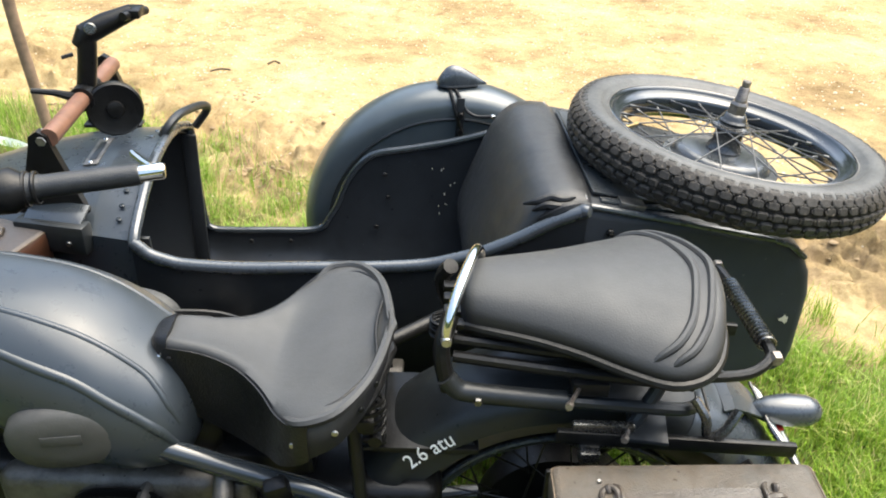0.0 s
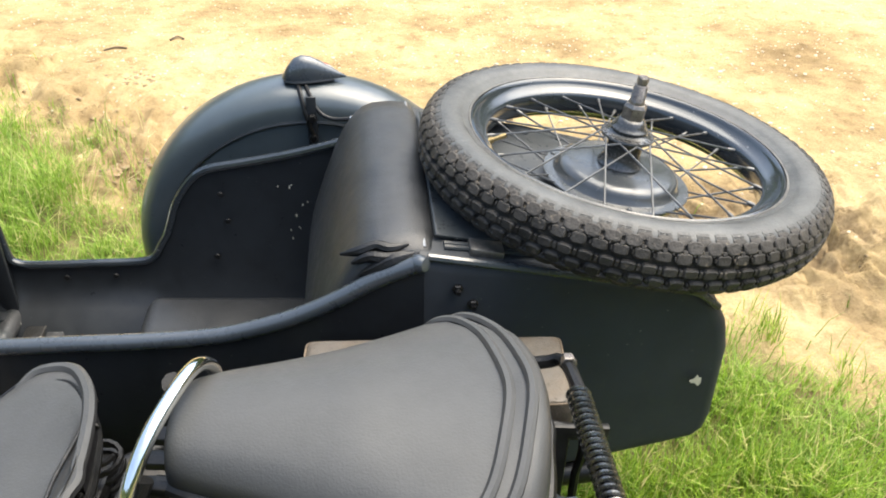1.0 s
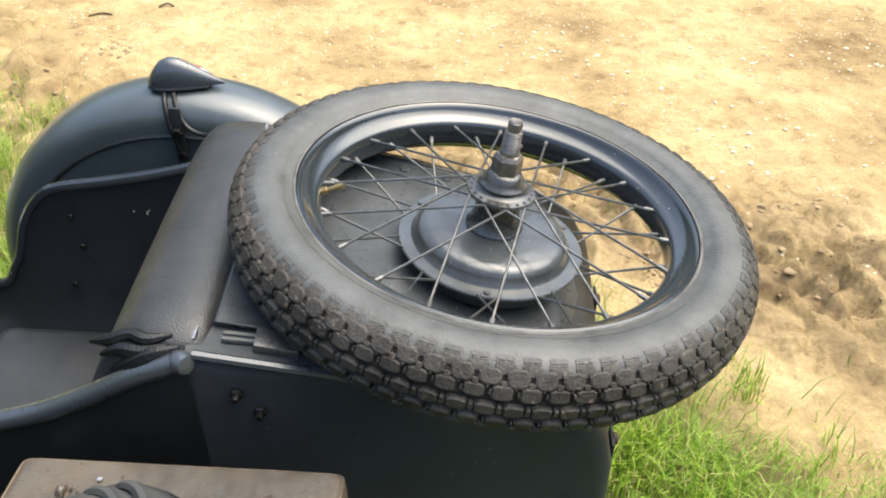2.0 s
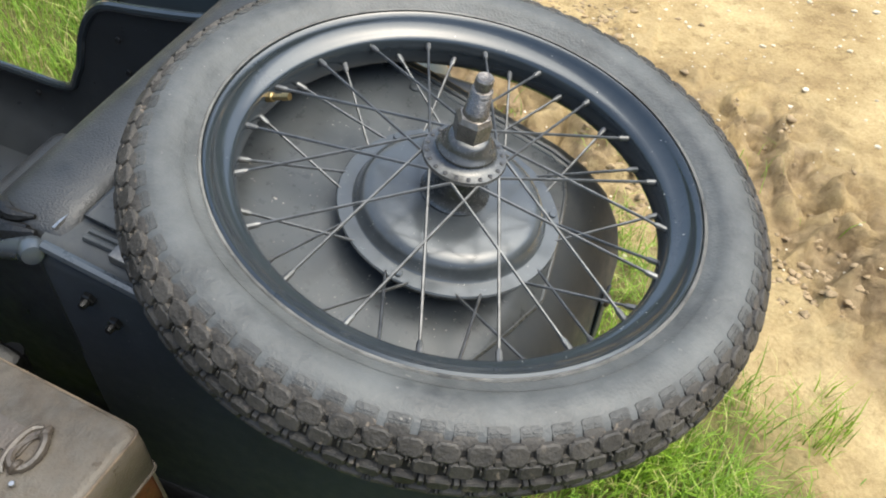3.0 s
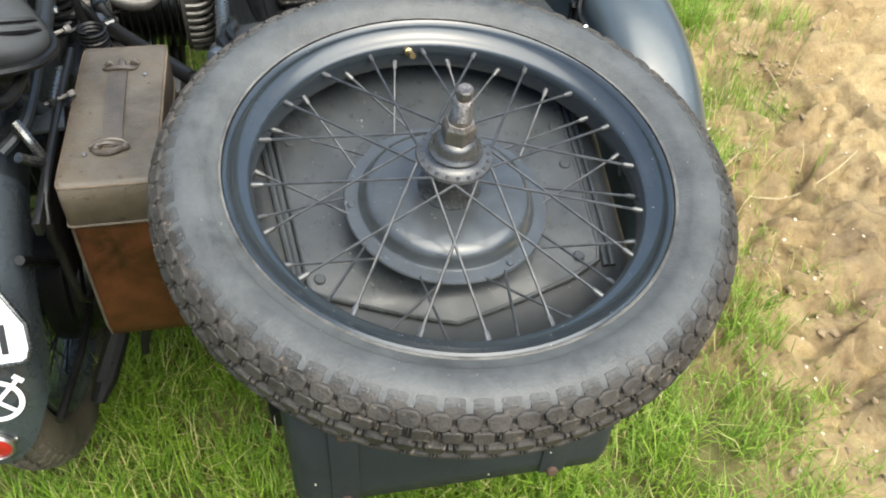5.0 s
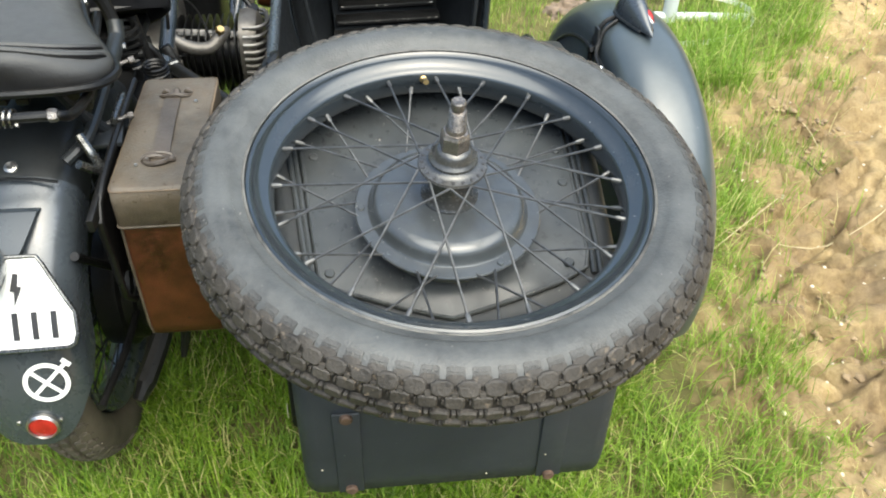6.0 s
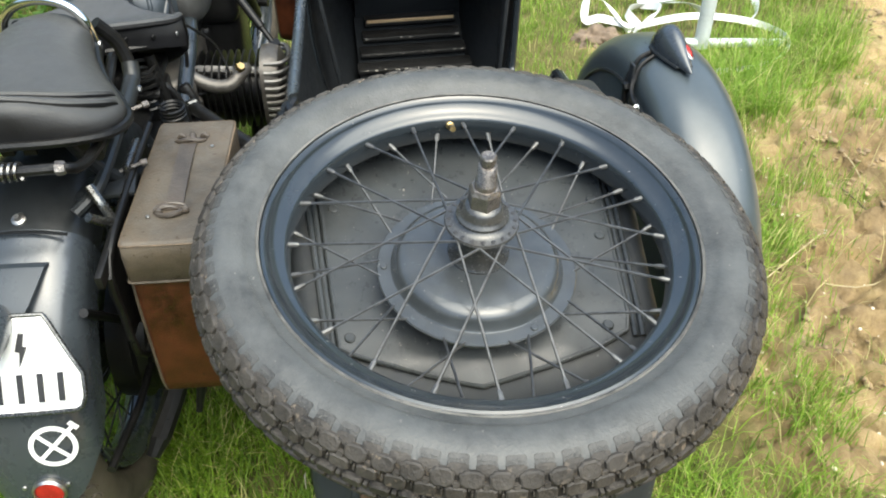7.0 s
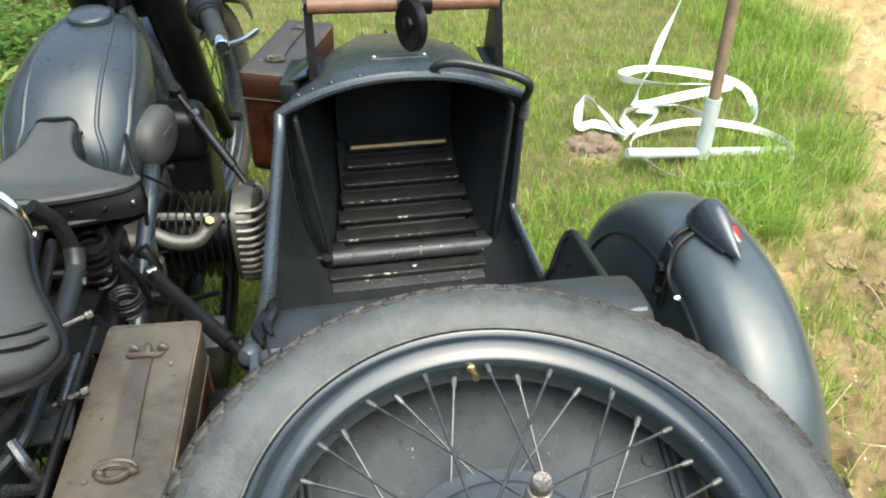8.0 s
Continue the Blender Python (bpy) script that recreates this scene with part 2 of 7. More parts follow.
def loft(rings, closed=True, cap=True):
    """A skin over rings of as many points each; closed: each ring is a loop."""
    bm = bmesh.new()
    rows = [[bm.verts.new(q) for q in ring] for ring in rings]
    n = len(rows[0])
    for a, b in zip(rows, rows[1:]):
        for i in range(n if closed else n - 1):
            j = (i + 1) % n
            bm.faces.new((a[i], a[j], b[j], b[i]))
    if cap and closed:
        bm.faces.new(rows[0][::-1])
        bm.faces.new(rows[-1])
    return bm


def thick(bm, t):
    """Gives a sheet thickness."""
    bmesh.ops.recalc_face_normals(bm, faces=bm.faces)
    bmesh.ops.solidify(bm, geom=bm.faces[:], thickness=t)
    return bm


def super_ring(cx, cy, cz, hy, hz, power=2.5, n=28, axis="x"):
    """A rounded-square loop, across x (or y, or z)."""
    out = []
    for i in range(n):
        a = 2 * math.pi * i / n
        c, s = math.cos(a), math.sin(a)
        u = math.copysign(abs(c) ** (2 / power), c) * hy
        v = math.copysign(abs(s) ** (2 / power), s) * hz
        out.append((cx, cy + u, cz + v) if axis == "x" else (cx + u, cy, cz + v) if axis == "y" else (cx + u, cy + v, cz))
    return out


def bolt(r=0.006, h=0.005, m=None, sides=6):
    return lathe([(0, 0), (r, 0), (r, h * 0.7), (r * 0.8, h), (0, h)], sides, m)


def aim(p, d):
    """A pose at p whose z axis points along d."""
    return Matrix.Translation(p) @ Vector(d).to_track_quat("Z", "Y").to_matrix().to_4x4()


# ---- ground ----
def path_edge(x):
    """Where the grass ends and the dirt track begins."""
    base = 0.82 + 0.59 * max(0.0, -0.45 - x) - 0.50 * min(1.2, max(0.0, x + 0.45))
    base -= 0.11 * min(1.0, max(0.0, x / 0.45))
    return base + 0.16 * math.sin(2.3 * x + 0.7) + 0.09 * math.sin(5.9 * x)


def mud_line(x):
    """How far from the grass the churned mud runs: further out behind the machine."""
    return 0.38 + 0.36 * min(1.0, max(0.0, (x - 0.05) / 0.4))


def ground_height(x, y):
    h = 0.025 * noise.noise((x * 1.3, y * 1.3, 0.2)) + 0.010 * noise.noise((x * 5, y * 5, 1.0))
    d = y - path_edge(x)
    if d > -0.2:
        churn = max(0.0, 1 - abs(d - mud_line(x)) / (0.8 if x < 0.05 else 0.5))
        ridge = max(0.0, 0.22 - abs(noise.noise((x * 6.5, y * 5.0, 9.0)))) - max(0.0, 0.15 - abs(noise.noise((x * 13, y * 11, 4.0))))
        h += churn * (0.030 * noise.noise((x * 9, y * 7, 3.0)) + 0.022 * noise.noise((x * 19, y * 17, 5.0)) + 0.26 * ridge)
        # a tyre's print along the edge of the mud, with the soil squeezed up beside it
        across = y - 1.10 - 0.10 * math.sin(1.9 * x + 0.6) + 0.55 * max(0.0, x - 0.35)
        if abs(across) < 0.22 and -1.5 < x < 1.3:
            worn = min(1.0, max(0.0, 0.55 + 1.3 * noise.noise((x * 3.1, y * 3.1, 21.0))))
            print_band = math.exp(-(across / 0.07) ** 4)
            bars = math.sin(2 * math.pi * (x + 0.35 * abs(across)) / 0.052 + 2.0 * noise.noise((x * 8, y * 8, 2.0)))
            bank = math.exp(-((abs(across) - 0.105) / 0.030) ** 2) * (0.6 + 0.9 * noise.noise((x * 14, y * 14, 6.0)))
            h += worn * (print_band * (-0.012 + 0.0085 * max(-0.3, bars)) + 0.026 * bank)
    h += 0.05 * math.exp(-((x + 1.9) ** 2 + (y - 1.1) ** 2) / 0.5)
    return h


def ground_material():
    m = bpy.data.materials.new("dirt_track_and_turf")
    m.use_nodes = True
    nt = m.node_tree
    b = nt.nodes["Principled BSDF"]
    b.inputs["Roughness"].default_value = 0.95
    b.inputs["Specular IOR Level"].default_value = 0.15
    co = nt.nodes.new("ShaderNodeTexCoord")

    def nz(s, d=5.0, r=0.6):
        n = nt.nodes.new("ShaderNodeTexNoise")
        n.inputs["Scale"].default_value, n.inputs["Detail"].default_value, n.inputs["Roughness"].default_value = s, d, r
        nt.links.new(co.outputs["Object"], n.inputs["Vector"])
        return n.outputs["Fac"]

    def ramp(fac, stops):
        r = nt.nodes.new("ShaderNodeValToRGB")
        e = r.color_ramp.elements
        while len(e) < len(stops):
            e.new(0.5)
        for el, (p, c) in zip(e, stops):
            el.position, el.color = p, (*c, 1)
        nt.links.new(fac, r.inputs[0])
        return r.outputs[0]

    def mix(fac, a, c, mode="MIX"):
        x = nt.nodes.new("ShaderNodeMix")
        x.data_type, x.blend_type = "RGBA", mode
        if isinstance(fac, float):
            x.inputs[0].default_value = fac
        else:
            nt.links.new(fac, x.inputs[0])
        nt.links.new(a, x.inputs[6])
        nt.links.new(c, x.inputs[7])
        return x.outputs[2]

    soil = ramp(nz(1.5, 9, 0.70), [(0.34, (0.26, 0.18, 0.090)), (0.47, (0.45, 0.335, 0.170)), (0.68, (0.68, 0.54, 0.295))])
    clod = ramp(nz(11, 10, 0.78), [(0.34, (0.42, 0.37, 0.31)), (0.48, (0.88, 0.86, 0.82)), (0.75, (1.0, 1.0, 1.0))])
    soil = mix(0.8, soil, clod, "MULTIPLY")
    grit = ramp(nz(120, 3, 0.6), [(0.3, (0.7, 0.68, 0.64)), (0.6, (1, 1, 1))])
    soil = mix(0.6, soil, grit, "MULTIPLY")
    mud_at = nt.nodes.new("ShaderNodeAttribute")
    mud_at.attribute_name = "mud"
    mud_n = nt.nodes.new("ShaderNodeMapRange")
    mud_n.inputs[1].default_value, mud_n.inputs[2].default_value = 0.39, 0.58
    nt.links.new(nz(5, 7, 0.7), mud_n.inputs[0])
    mud_m = nt.nodes.new("ShaderNodeMath")
    mud_m.operation = "MULTIPLY"
    nt.links.new(mud_at.outputs["Fac"], mud_m.inputs[0])
    nt.links.new(mud_n.outputs[0], mud_m.inputs[1])
    damp = ramp(nz(17, 8, 0.7), [(0.35, (0.15, 0.10, 0.055)), (0.6, (0.30, 0.22, 0.125))])
    soil = mix(mud_m.outputs[0], soil, damp)
    turf = ramp(nz(9, 6, 0.7), [(0.3, (0.08, 0.08, 0.025)), (0.55, (0.16, 0.145, 0.055)), (0.8, (0.30, 0.24, 0.12))])
    at = nt.nodes.new("ShaderNodeAttribute")
    at.attribute_name = "turf"
    add = nt.nodes.new("ShaderNodeMath")
    add.operation = "ADD"
    nt.links.new(at.outputs["Fac"], add.inputs[0])
    sub = nt.nodes.new("ShaderNodeMath")
    sub.operation = "MULTIPLY_ADD"
    nt.links.new(nz(6, 6, 0.7), sub.inputs[0])
    sub.inputs[1].default_value, sub.inputs[2].default_value = 1.2, -0.6
    nt.links.new(sub.outputs[0], add.inputs[1])
    sharp = nt.nodes.new("ShaderNodeMapRange")
    sharp.inputs[1].default_value, sharp.inputs[2].default_value = 0.35, 0.65
    nt.links.new(add.outputs[0], sharp.inputs[0])
    nt.links.new(mix(sharp.outputs[0], soil, turf), b.inputs["Base Color"])
    bn = nt.nodes.new("ShaderNodeBump")
    bn.inputs["Strength"].default_value, bn.inputs["Distance"].default_value = 0.8, 0.042
    nt.links.new(nz(15, 12, 0.74), bn.inputs["Height"])
    nt.links.new(bn.outputs[0], b.inputs["Normal"])
    return m


def build_ground():
    def axis(lo, hi, step, far):
        inner = list(np.arange(lo, hi + step / 2, step))
        outer = [step * 2.0 * 1.6 ** k for k in range(1, 40) if step * 2.0 * 1.6 ** k < far]
        return [lo - d for d in reversed(outer)] + inner + [hi + d for d in outer]
    def finer(values, lo, hi):
        out = []
        for a, b in zip(values, values[1:]):
            out += [a, (a + b) / 2] if lo < a < hi else [a]
        return out + values[-1:]
    xs = finer(axis(-4.2, 2.4, 0.022, 900), -1.5, 1.2)
    ys = finer(axis(-1.5, 4.2, 0.022, 900), 0.6, 1.6)
    verts = []
    turf, mud = [], []
    for x in xs:
        for y in ys:
            near = 1.0 if -5 < x < 3 and -2 < y < 5 else 0.0
            verts.append((x, y, ground_height(x, y) * near))
            bare = math.exp(-(((x + 2.0) / 0.12) ** 2 + ((y - 0.86) / 0.13) ** 2))
            turf.append(min(1.0, max(0.0, 0.5 - (y - path_edge(x)) * 1.6)) - 0.9 * bare)
    for x, y, z in verts:
        mud.append(0.95 * min(1.0, 1.25 * max(0.0, 1 - abs(y - path_edge(x) - mud_line(x)) / (0.6 if x < 0.05 else 0.48))) * min(1.0, max(0.0, 1.5 - abs(x - 0.2) / 1.5)))
    n = len(ys)
    faces = [(i * n + j, (i + 1) * n + j, (i + 1) * n + j + 1, i * n + j + 1) for i in range(len(xs) - 1) for j in range(n - 1)]
    me = bpy.data.meshes.new("ground")
    me.from_pydata(verts, [], faces)
    me.attributes.new("turf", "FLOAT", "POINT").data.foreach_set("value", turf)
    me.attributes.new("mud", "FLOAT", "POINT").data.foreach_set("value", mud)
    me.shade_smooth()
    me.materials.append(ground_material())
    return tagged(new("ground", me), "sunlit sandy dirt track with churned mud beside worn turf", "ground", kind="structure")


build_ground()


def build_sky_screen():
    # unseen ring of trees, added to hold back light from the low sky
    m = bpy.data.materials.new("sky_screen_foliage")
    m.use_nodes = True
    nt = m.node_tree
    b = nt.nodes["Principled BSDF"]
    b.inputs["Roughness"].default_value = 0.9
    n = nt.nodes.new("ShaderNodeTexNoise")
    n.inputs["Scale"].default_value, n.inputs["Detail"].default_value = 0.8, 8
    r = nt.nodes.new("ShaderNodeValToRGB")
    r.color_ramp.elements[0].position, r.color_ramp.elements[1].position = 0.35, 0.7
    r.color_ramp.elements[0].color, r.color_ramp.elements[1].color = (0.02, 0.032, 0.010, 1), (0.075, 0.11, 0.03, 1)
    co = nt.nodes.new("ShaderNodeTexCoord")
    nt.links.new(co.outputs["Object"], n.inputs["Vector"])
    nt.links.new(n.outputs["Fac"], r.inputs[0])
    nt.links.new(r.outputs[0], b.inputs["Base Color"])
    rings = []
    count = 260
    for i in range(count + 1):
        a = 2 * math.pi * (i % count) / count
        c = Vector((math.cos(a), math.sin(a), 0))
        top = 15 + 5 * noise.noise(c * 3) + 2.5 * noise.noise(c * 14) + 1.2 * noise.noise(c * 40)
        ring = []
        for k in range(10):
            t = k / 9
            d = 36 + 3 * noise.noise(c * 9 + Vector((0, 0, t * 3))) + 3 * t
            ring.append((c.x * d, c.y * d, -0.5 + (top + 0.5) * t))
        ring.append((c.x * 44, c.y * 44, top * 0.8))
        ring.append((c.x * 44, c.y * 44, -0.5))
        rings.append(ring)
    me = bpy.data.meshes.new("backdrop")
    n_r = len(rings[0])
    me.from_pydata([p for ring in rings[:-1] for p in ring], [], [(i * n_r + j, ((i + 1) % count) * n_r + j, ((i + 1) % count) * n_r + j + 1, i * n_r + j + 1) for i in range(count) for j in range(n_r - 1)])
    me.shade_smooth()
    me.materials.append(m)
    tagged(new("backdrop", me), "unseen ring of dark green trees, added to screen the low sky", "trees", kind="structure")


build_sky_screen()


def leaf_material(name, a, b_, dry):
    m = bpy.data.materials.new(name)
    m.use_nodes = True
    nt = m.node_tree
    b = nt.nodes["Principled BSDF"]
    geo = nt.nodes.new("ShaderNodeNewGeometry")
    r = nt.nodes.new("ShaderNodeValToRGB")
    e = r.color_ramp.elements
    e[0].color, e[1].color = (*a, 1), (*b_, 1)
    e[1].position = 0.84
    k = e.new(0.94)
    k.color = (*dry, 1)
    nt.links.new(geo.outputs["Random Per Island"], r.inputs[0])
    nt.links.new(r.outputs[0], b.inputs["Base Color"])
    b.inputs["Roughness"].default_value = 0.55
    b.inputs["Specular IOR Level"].default_value = 0.3
    tr = nt.nodes.new("ShaderNodeBsdfTranslucent")
    nt.links.new(r.outputs[0], tr.inputs[0])
    ad = nt.nodes.new("ShaderNodeMixShader")
    ad.inputs[0].default_value = 0.42
    nt.links.new(b.outputs[0], ad.inputs[1])
    nt.links.new(tr.outputs[0], ad.inputs[2])
    nt.links.new(ad.outputs[0], nt.nodes["Material Output"].inputs[0])
    return m


GRASS = leaf_material("grass_blades", (0.115, 0.225, 0.022), (0.33, 0.47, 0.070), (0.60, 0.52, 0.24))

LUSH = leaf_material("lush_grass_blades", (0.078, 0.165, 0.011), (0.33, 0.48, 0.045), (0.58, 0.52, 0.21))


def build_grass():
    rnd = random.Random(11)
    verts, faces = [], []

    def blade(x, y, length, width, flat=0.0):
        a = rnd.uniform(0, 2 * math.pi)
        lean = rnd.uniform(0.15 + 0.5 * flat, 0.9 + 0.8 * flat) * length
        length *= 1 - 0.55 * flat
        z = ground_height(x, y) - 0.004
        dx, dy = math.cos(a) * lean, math.sin(a) * lean
        wx, wy = -math.sin(a) * width / 2, math.cos(a) * width / 2
        k = len(verts)
        verts.extend([(x - wx, y - wy, z), (x + wx, y + wy, z),
                      (x + dx * 0.35 - wx * 0.8, y + dy * 0.35 - wy * 0.8, z + length * 0.6), (x + dx * 0.35 + wx * 0.8, y + dy * 0.35 + wy * 0.8, z + length * 0.6),
                      (x + dx, y + dy, z + length * rnd.uniform(0.75, 1.0))])
        faces.extend([(k, k + 1, k + 3, k + 2), (k + 2, k + 3, k + 4)])

    count = 0
    while count < 400000:
        if rnd.random() < 0.22:
            x, y = rnd.gauss(-1.0, 3.4), rnd.gauss(-0.6, 2.6)
        else:
            x, y = rnd.uniform(-4.4, 1.3), rnd.uniform(-1.4, 3.0)
            edge = min(x + 4.4, 1.3 - x, y + 1.4) + 0.3 * noise.noise((x * 1.7, y * 1.7, 12.0))
            if rnd.random() > edge / 0.7 or (x < -3.0 and rnd.random() < 0.4):
                continue
        d = path_edge(x) - y
        patch = noise.noise((x * 2.1, y * 2.1, 7.0)) + 0.5 * noise.noise((x * 6.0, y * 6.0, 2.0))
        if x > -0.4 and y < 0.35:
            patch += 0.1
        chance = min(1.0, max(0.0, 0.42 + d * 1.5)) * (0.65 + 0.7 * patch)
        if d < -0.05:
            chance = 0.3 * max(0.0, patch - 0.30) * max(0, 1 + d / 0.75)
        if math.hypot((x + 2.0) / 0.09, (y - 0.86) / 0.10) < 1:
            continue
        open_field = x < -1.7 and -0.4 < y < path_edge(x) - 0.6
        if open_field:
            chance *= 0.55
        count += 1
        border = max(0.0, 1 - abs(d - 0.12) / 0.38) if x > -1.9 else 0.0
        if border:
            tuft = noise.noise((x * 7.5, y * 7.5, 17.0)) + 0.6 * noise.noise((x * 17, y * 17, 3.0))
            chance = chance * (1 - border) + border * min(1.0, max(0.0, 0.26 + 1.8 * tuft + 1.2 * d)) * 1.2
        if rnd.random() < chance:
            tall = 0.035 + 0.05 * rnd.random() + 0.05 * max(0, patch)
            if -0.35 < d < 0.35 and x < -1.3:
                tall *= 1.6
            if open_field:
                tall *= 0.62
            blade(x, y, tall * (1 + 0.35 * border), rnd.uniform(0.0014, 0.0034), 0.75 * border * rnd.random())
    # sprigs that have taken root on the bare soil
    for tx, ty, spread, amount in ((-0.31, 0.84, 0.055, 330), (-0.22, 0.80, 0.04, 120), (-1.05, 1.14, 0.07, 300), (-0.86, 0.98, 0.06, 240), (-0.08, 0.67, 0.06, 260),
                                   (-0.62, 0.84, 0.04, 120), (-1.0, 1.27, 0.05, 120), (-1.38, 1.55, 0.08, 260), (0.46, 0.42, 0.05, 120), (-0.02, 0.76, 0.03, 60)):
        for _ in range(amount):
            blade(tx + rnd.gauss(0, spread), ty + rnd.gauss(0, spread), rnd.uniform(0.03, 0.10), rnd.uniform(0.0012, 0.003))
    for _ in range(26):
        x = rnd.uniform(-1.9, 0.35)
        y = path_edge(x) + rnd.uniform(0.02, 0.42)
        for _ in range(rnd.randint(14, 60)):
            blade(x + rnd.gauss(0, 0.025), y + rnd.gauss(0, 0.025), rnd.uniform(0.025, 0.065), rnd.uniform(0.0012, 0.0028), 0.6 * rnd.random())
    me = bpy.data.meshes.new("grass")
    me.from_pydata(verts, [], faces)
    me.materials.append(GRASS)
    # longer, thicker growth round the rear of the machine
    verts.clear()
    faces.clear()
    for _ in range(90000):
        x, y = rnd.uniform(-0.75, 1.0), rnd.uniform(-1.3, 0.55)
        fringe = min((x + 0.75) / 0.3, (1.0 - x) / 0.3, (y + 1.3) / 0.2, (path_edge(x) - 0.12 - y) / 0.25)
        tuft = noise.noise((x * 7, y * 7, 31.0))
        if rnd.random() < min(1.0, fringe) * (0.50 + 1.7 * tuft):
            blade(x, y, rnd.uniform(0.05, 0.105) * (1 + 0.4 * tuft), rnd.uniform(0.0016, 0.0034))
    lush = bpy.data.meshes.new("grass")
    lush.from_pydata(verts, [], faces)
    lush.materials.append(LUSH)
    tagged(new("grass", lush), "long lush green grass round the rear wheel", "grass", kind="stuff")
    tagged(new("grass", me), "bright green grass in uneven tufts with dry blades", "grass", kind="stuff")


build_grass()

PEBBLE = material("pale_pebbles", (0.58, 0.50, 0.37), 0.8, vary=0.35, scale=30, bump=0.2)


def build_gravel():
    rnd = random.Random(5)
    verts, faces = [], []
    base = bmesh.new()
    bmesh.ops.create_icosphere(base, subdivisions=1, radius=1)
    bv = [v.co.copy() for v in base.verts]
    bf = [[v.index for v in f.verts] for f in base.faces]
    base.free()
    for _ in range(20000):
        x, y = rnd.uniform(-4.5, 2.6), rnd.uniform(0.7, 4.6)
        d = y - path_edge(x)
        if d < 0 or (rnd.random() > 0.25 + 0.9 * abs(noise.noise((x * 1.4, y * 1.4, 4)))) or (d < mud_line(x) + 0.4 and rnd.random() < 0.6):
            continue
        s = rnd.uniform(0.0014, 0.0055) * (1.5 if rnd.random() < 0.02 else 1)
        if d > 1.0 and -0.1 < x < 1.7 and y < 2.5 and rnd.random() < 0.34:
            s = rnd.uniform(0.003, 0.0105)
        z = ground_height(x, y)
        k = len(verts)
        q = Euler((rnd.random() * 6, rnd.random() * 6, rnd.random() * 6)).to_matrix()
        sc = Vector((s * rnd.uniform(0.8, 1.4), s * rnd.uniform(0.7, 1.1), s * rnd.uniform(0.5, 0.8)))
        for v in bv:
            w = q @ (v * rnd.uniform(0.85, 1.15))
            verts.append((x + w.x * sc.x, y + w.y * sc.y, z + 0.25 * s + w.z * sc.z))
        faces.extend([tuple(i + k for i in f) for f in bf])
    me = bpy.data.meshes.new("gravel")
    me.from_pydata(verts, [], faces)
    me.materials.append(PEBBLE)
    tagged(new("gravel", me), "scattered pale pebbles on the sandy track", "gravel", kind="stuff")


build_gravel()


# ---- spoked wheels ----
def tyre_bm(r_mid, half_w, half_h, seg=120, tread=True):
    """The carcass: a round section about (r_mid, 0), open at the beads."""
    prof = []
    for i in range(25):
        a = radians(-150 + 300 * i / 24)
        x, z = math.cos(a), math.sin(a)
        prof.append((r_mid + half_h * math.copysign(abs(x) ** 0.9, x), half_w * math.copysign(abs(z) ** 0.85, z)))
    return lathe(prof, seg, close=True)


def rim_bm(r_lip, half_w, seg=96):
    """Rolled lips, a sloping wall, a narrow bead ridge and a dropped well, with thickness."""
    w = half_w
    inner = [(r_lip - 0.001, w - 0.001), (r_lip - 0.004, w + 0.0008), (r_lip - 0.0075, w - 0.0010), (r_lip - 0.0100, w - 0.0050), (r_lip - 0.0120, w - 0.0085), (r_lip - 0.0205, w - 0.0140), (r_lip - 0.0230, w - 0.0152),
             (r_lip - 0.0265, w - 0.0166), (r_lip - 0.0295, w - 0.0190), (r_lip - 0.0315, w - 0.024), (r_lip - 0.0325, w - 0.029), (r_lip - 0.0330, 0.0)]
    outer = [(r_lip - 0.0295, 0.0), (r_lip - 0.0290, w - 0.028), (r_lip - 0.0255, w - 0.0205), (r_lip - 0.0190, w - 0.0180), (r_lip - 0.0075, w - 0.011), (r_lip, w - 0.006)]
    prof = inner + [(r, -z) for r, z in inner[-2::-1]] + [(r, -z) for r, z in outer[:0:-1]] + outer
    return lathe(prof, seg, close=True)


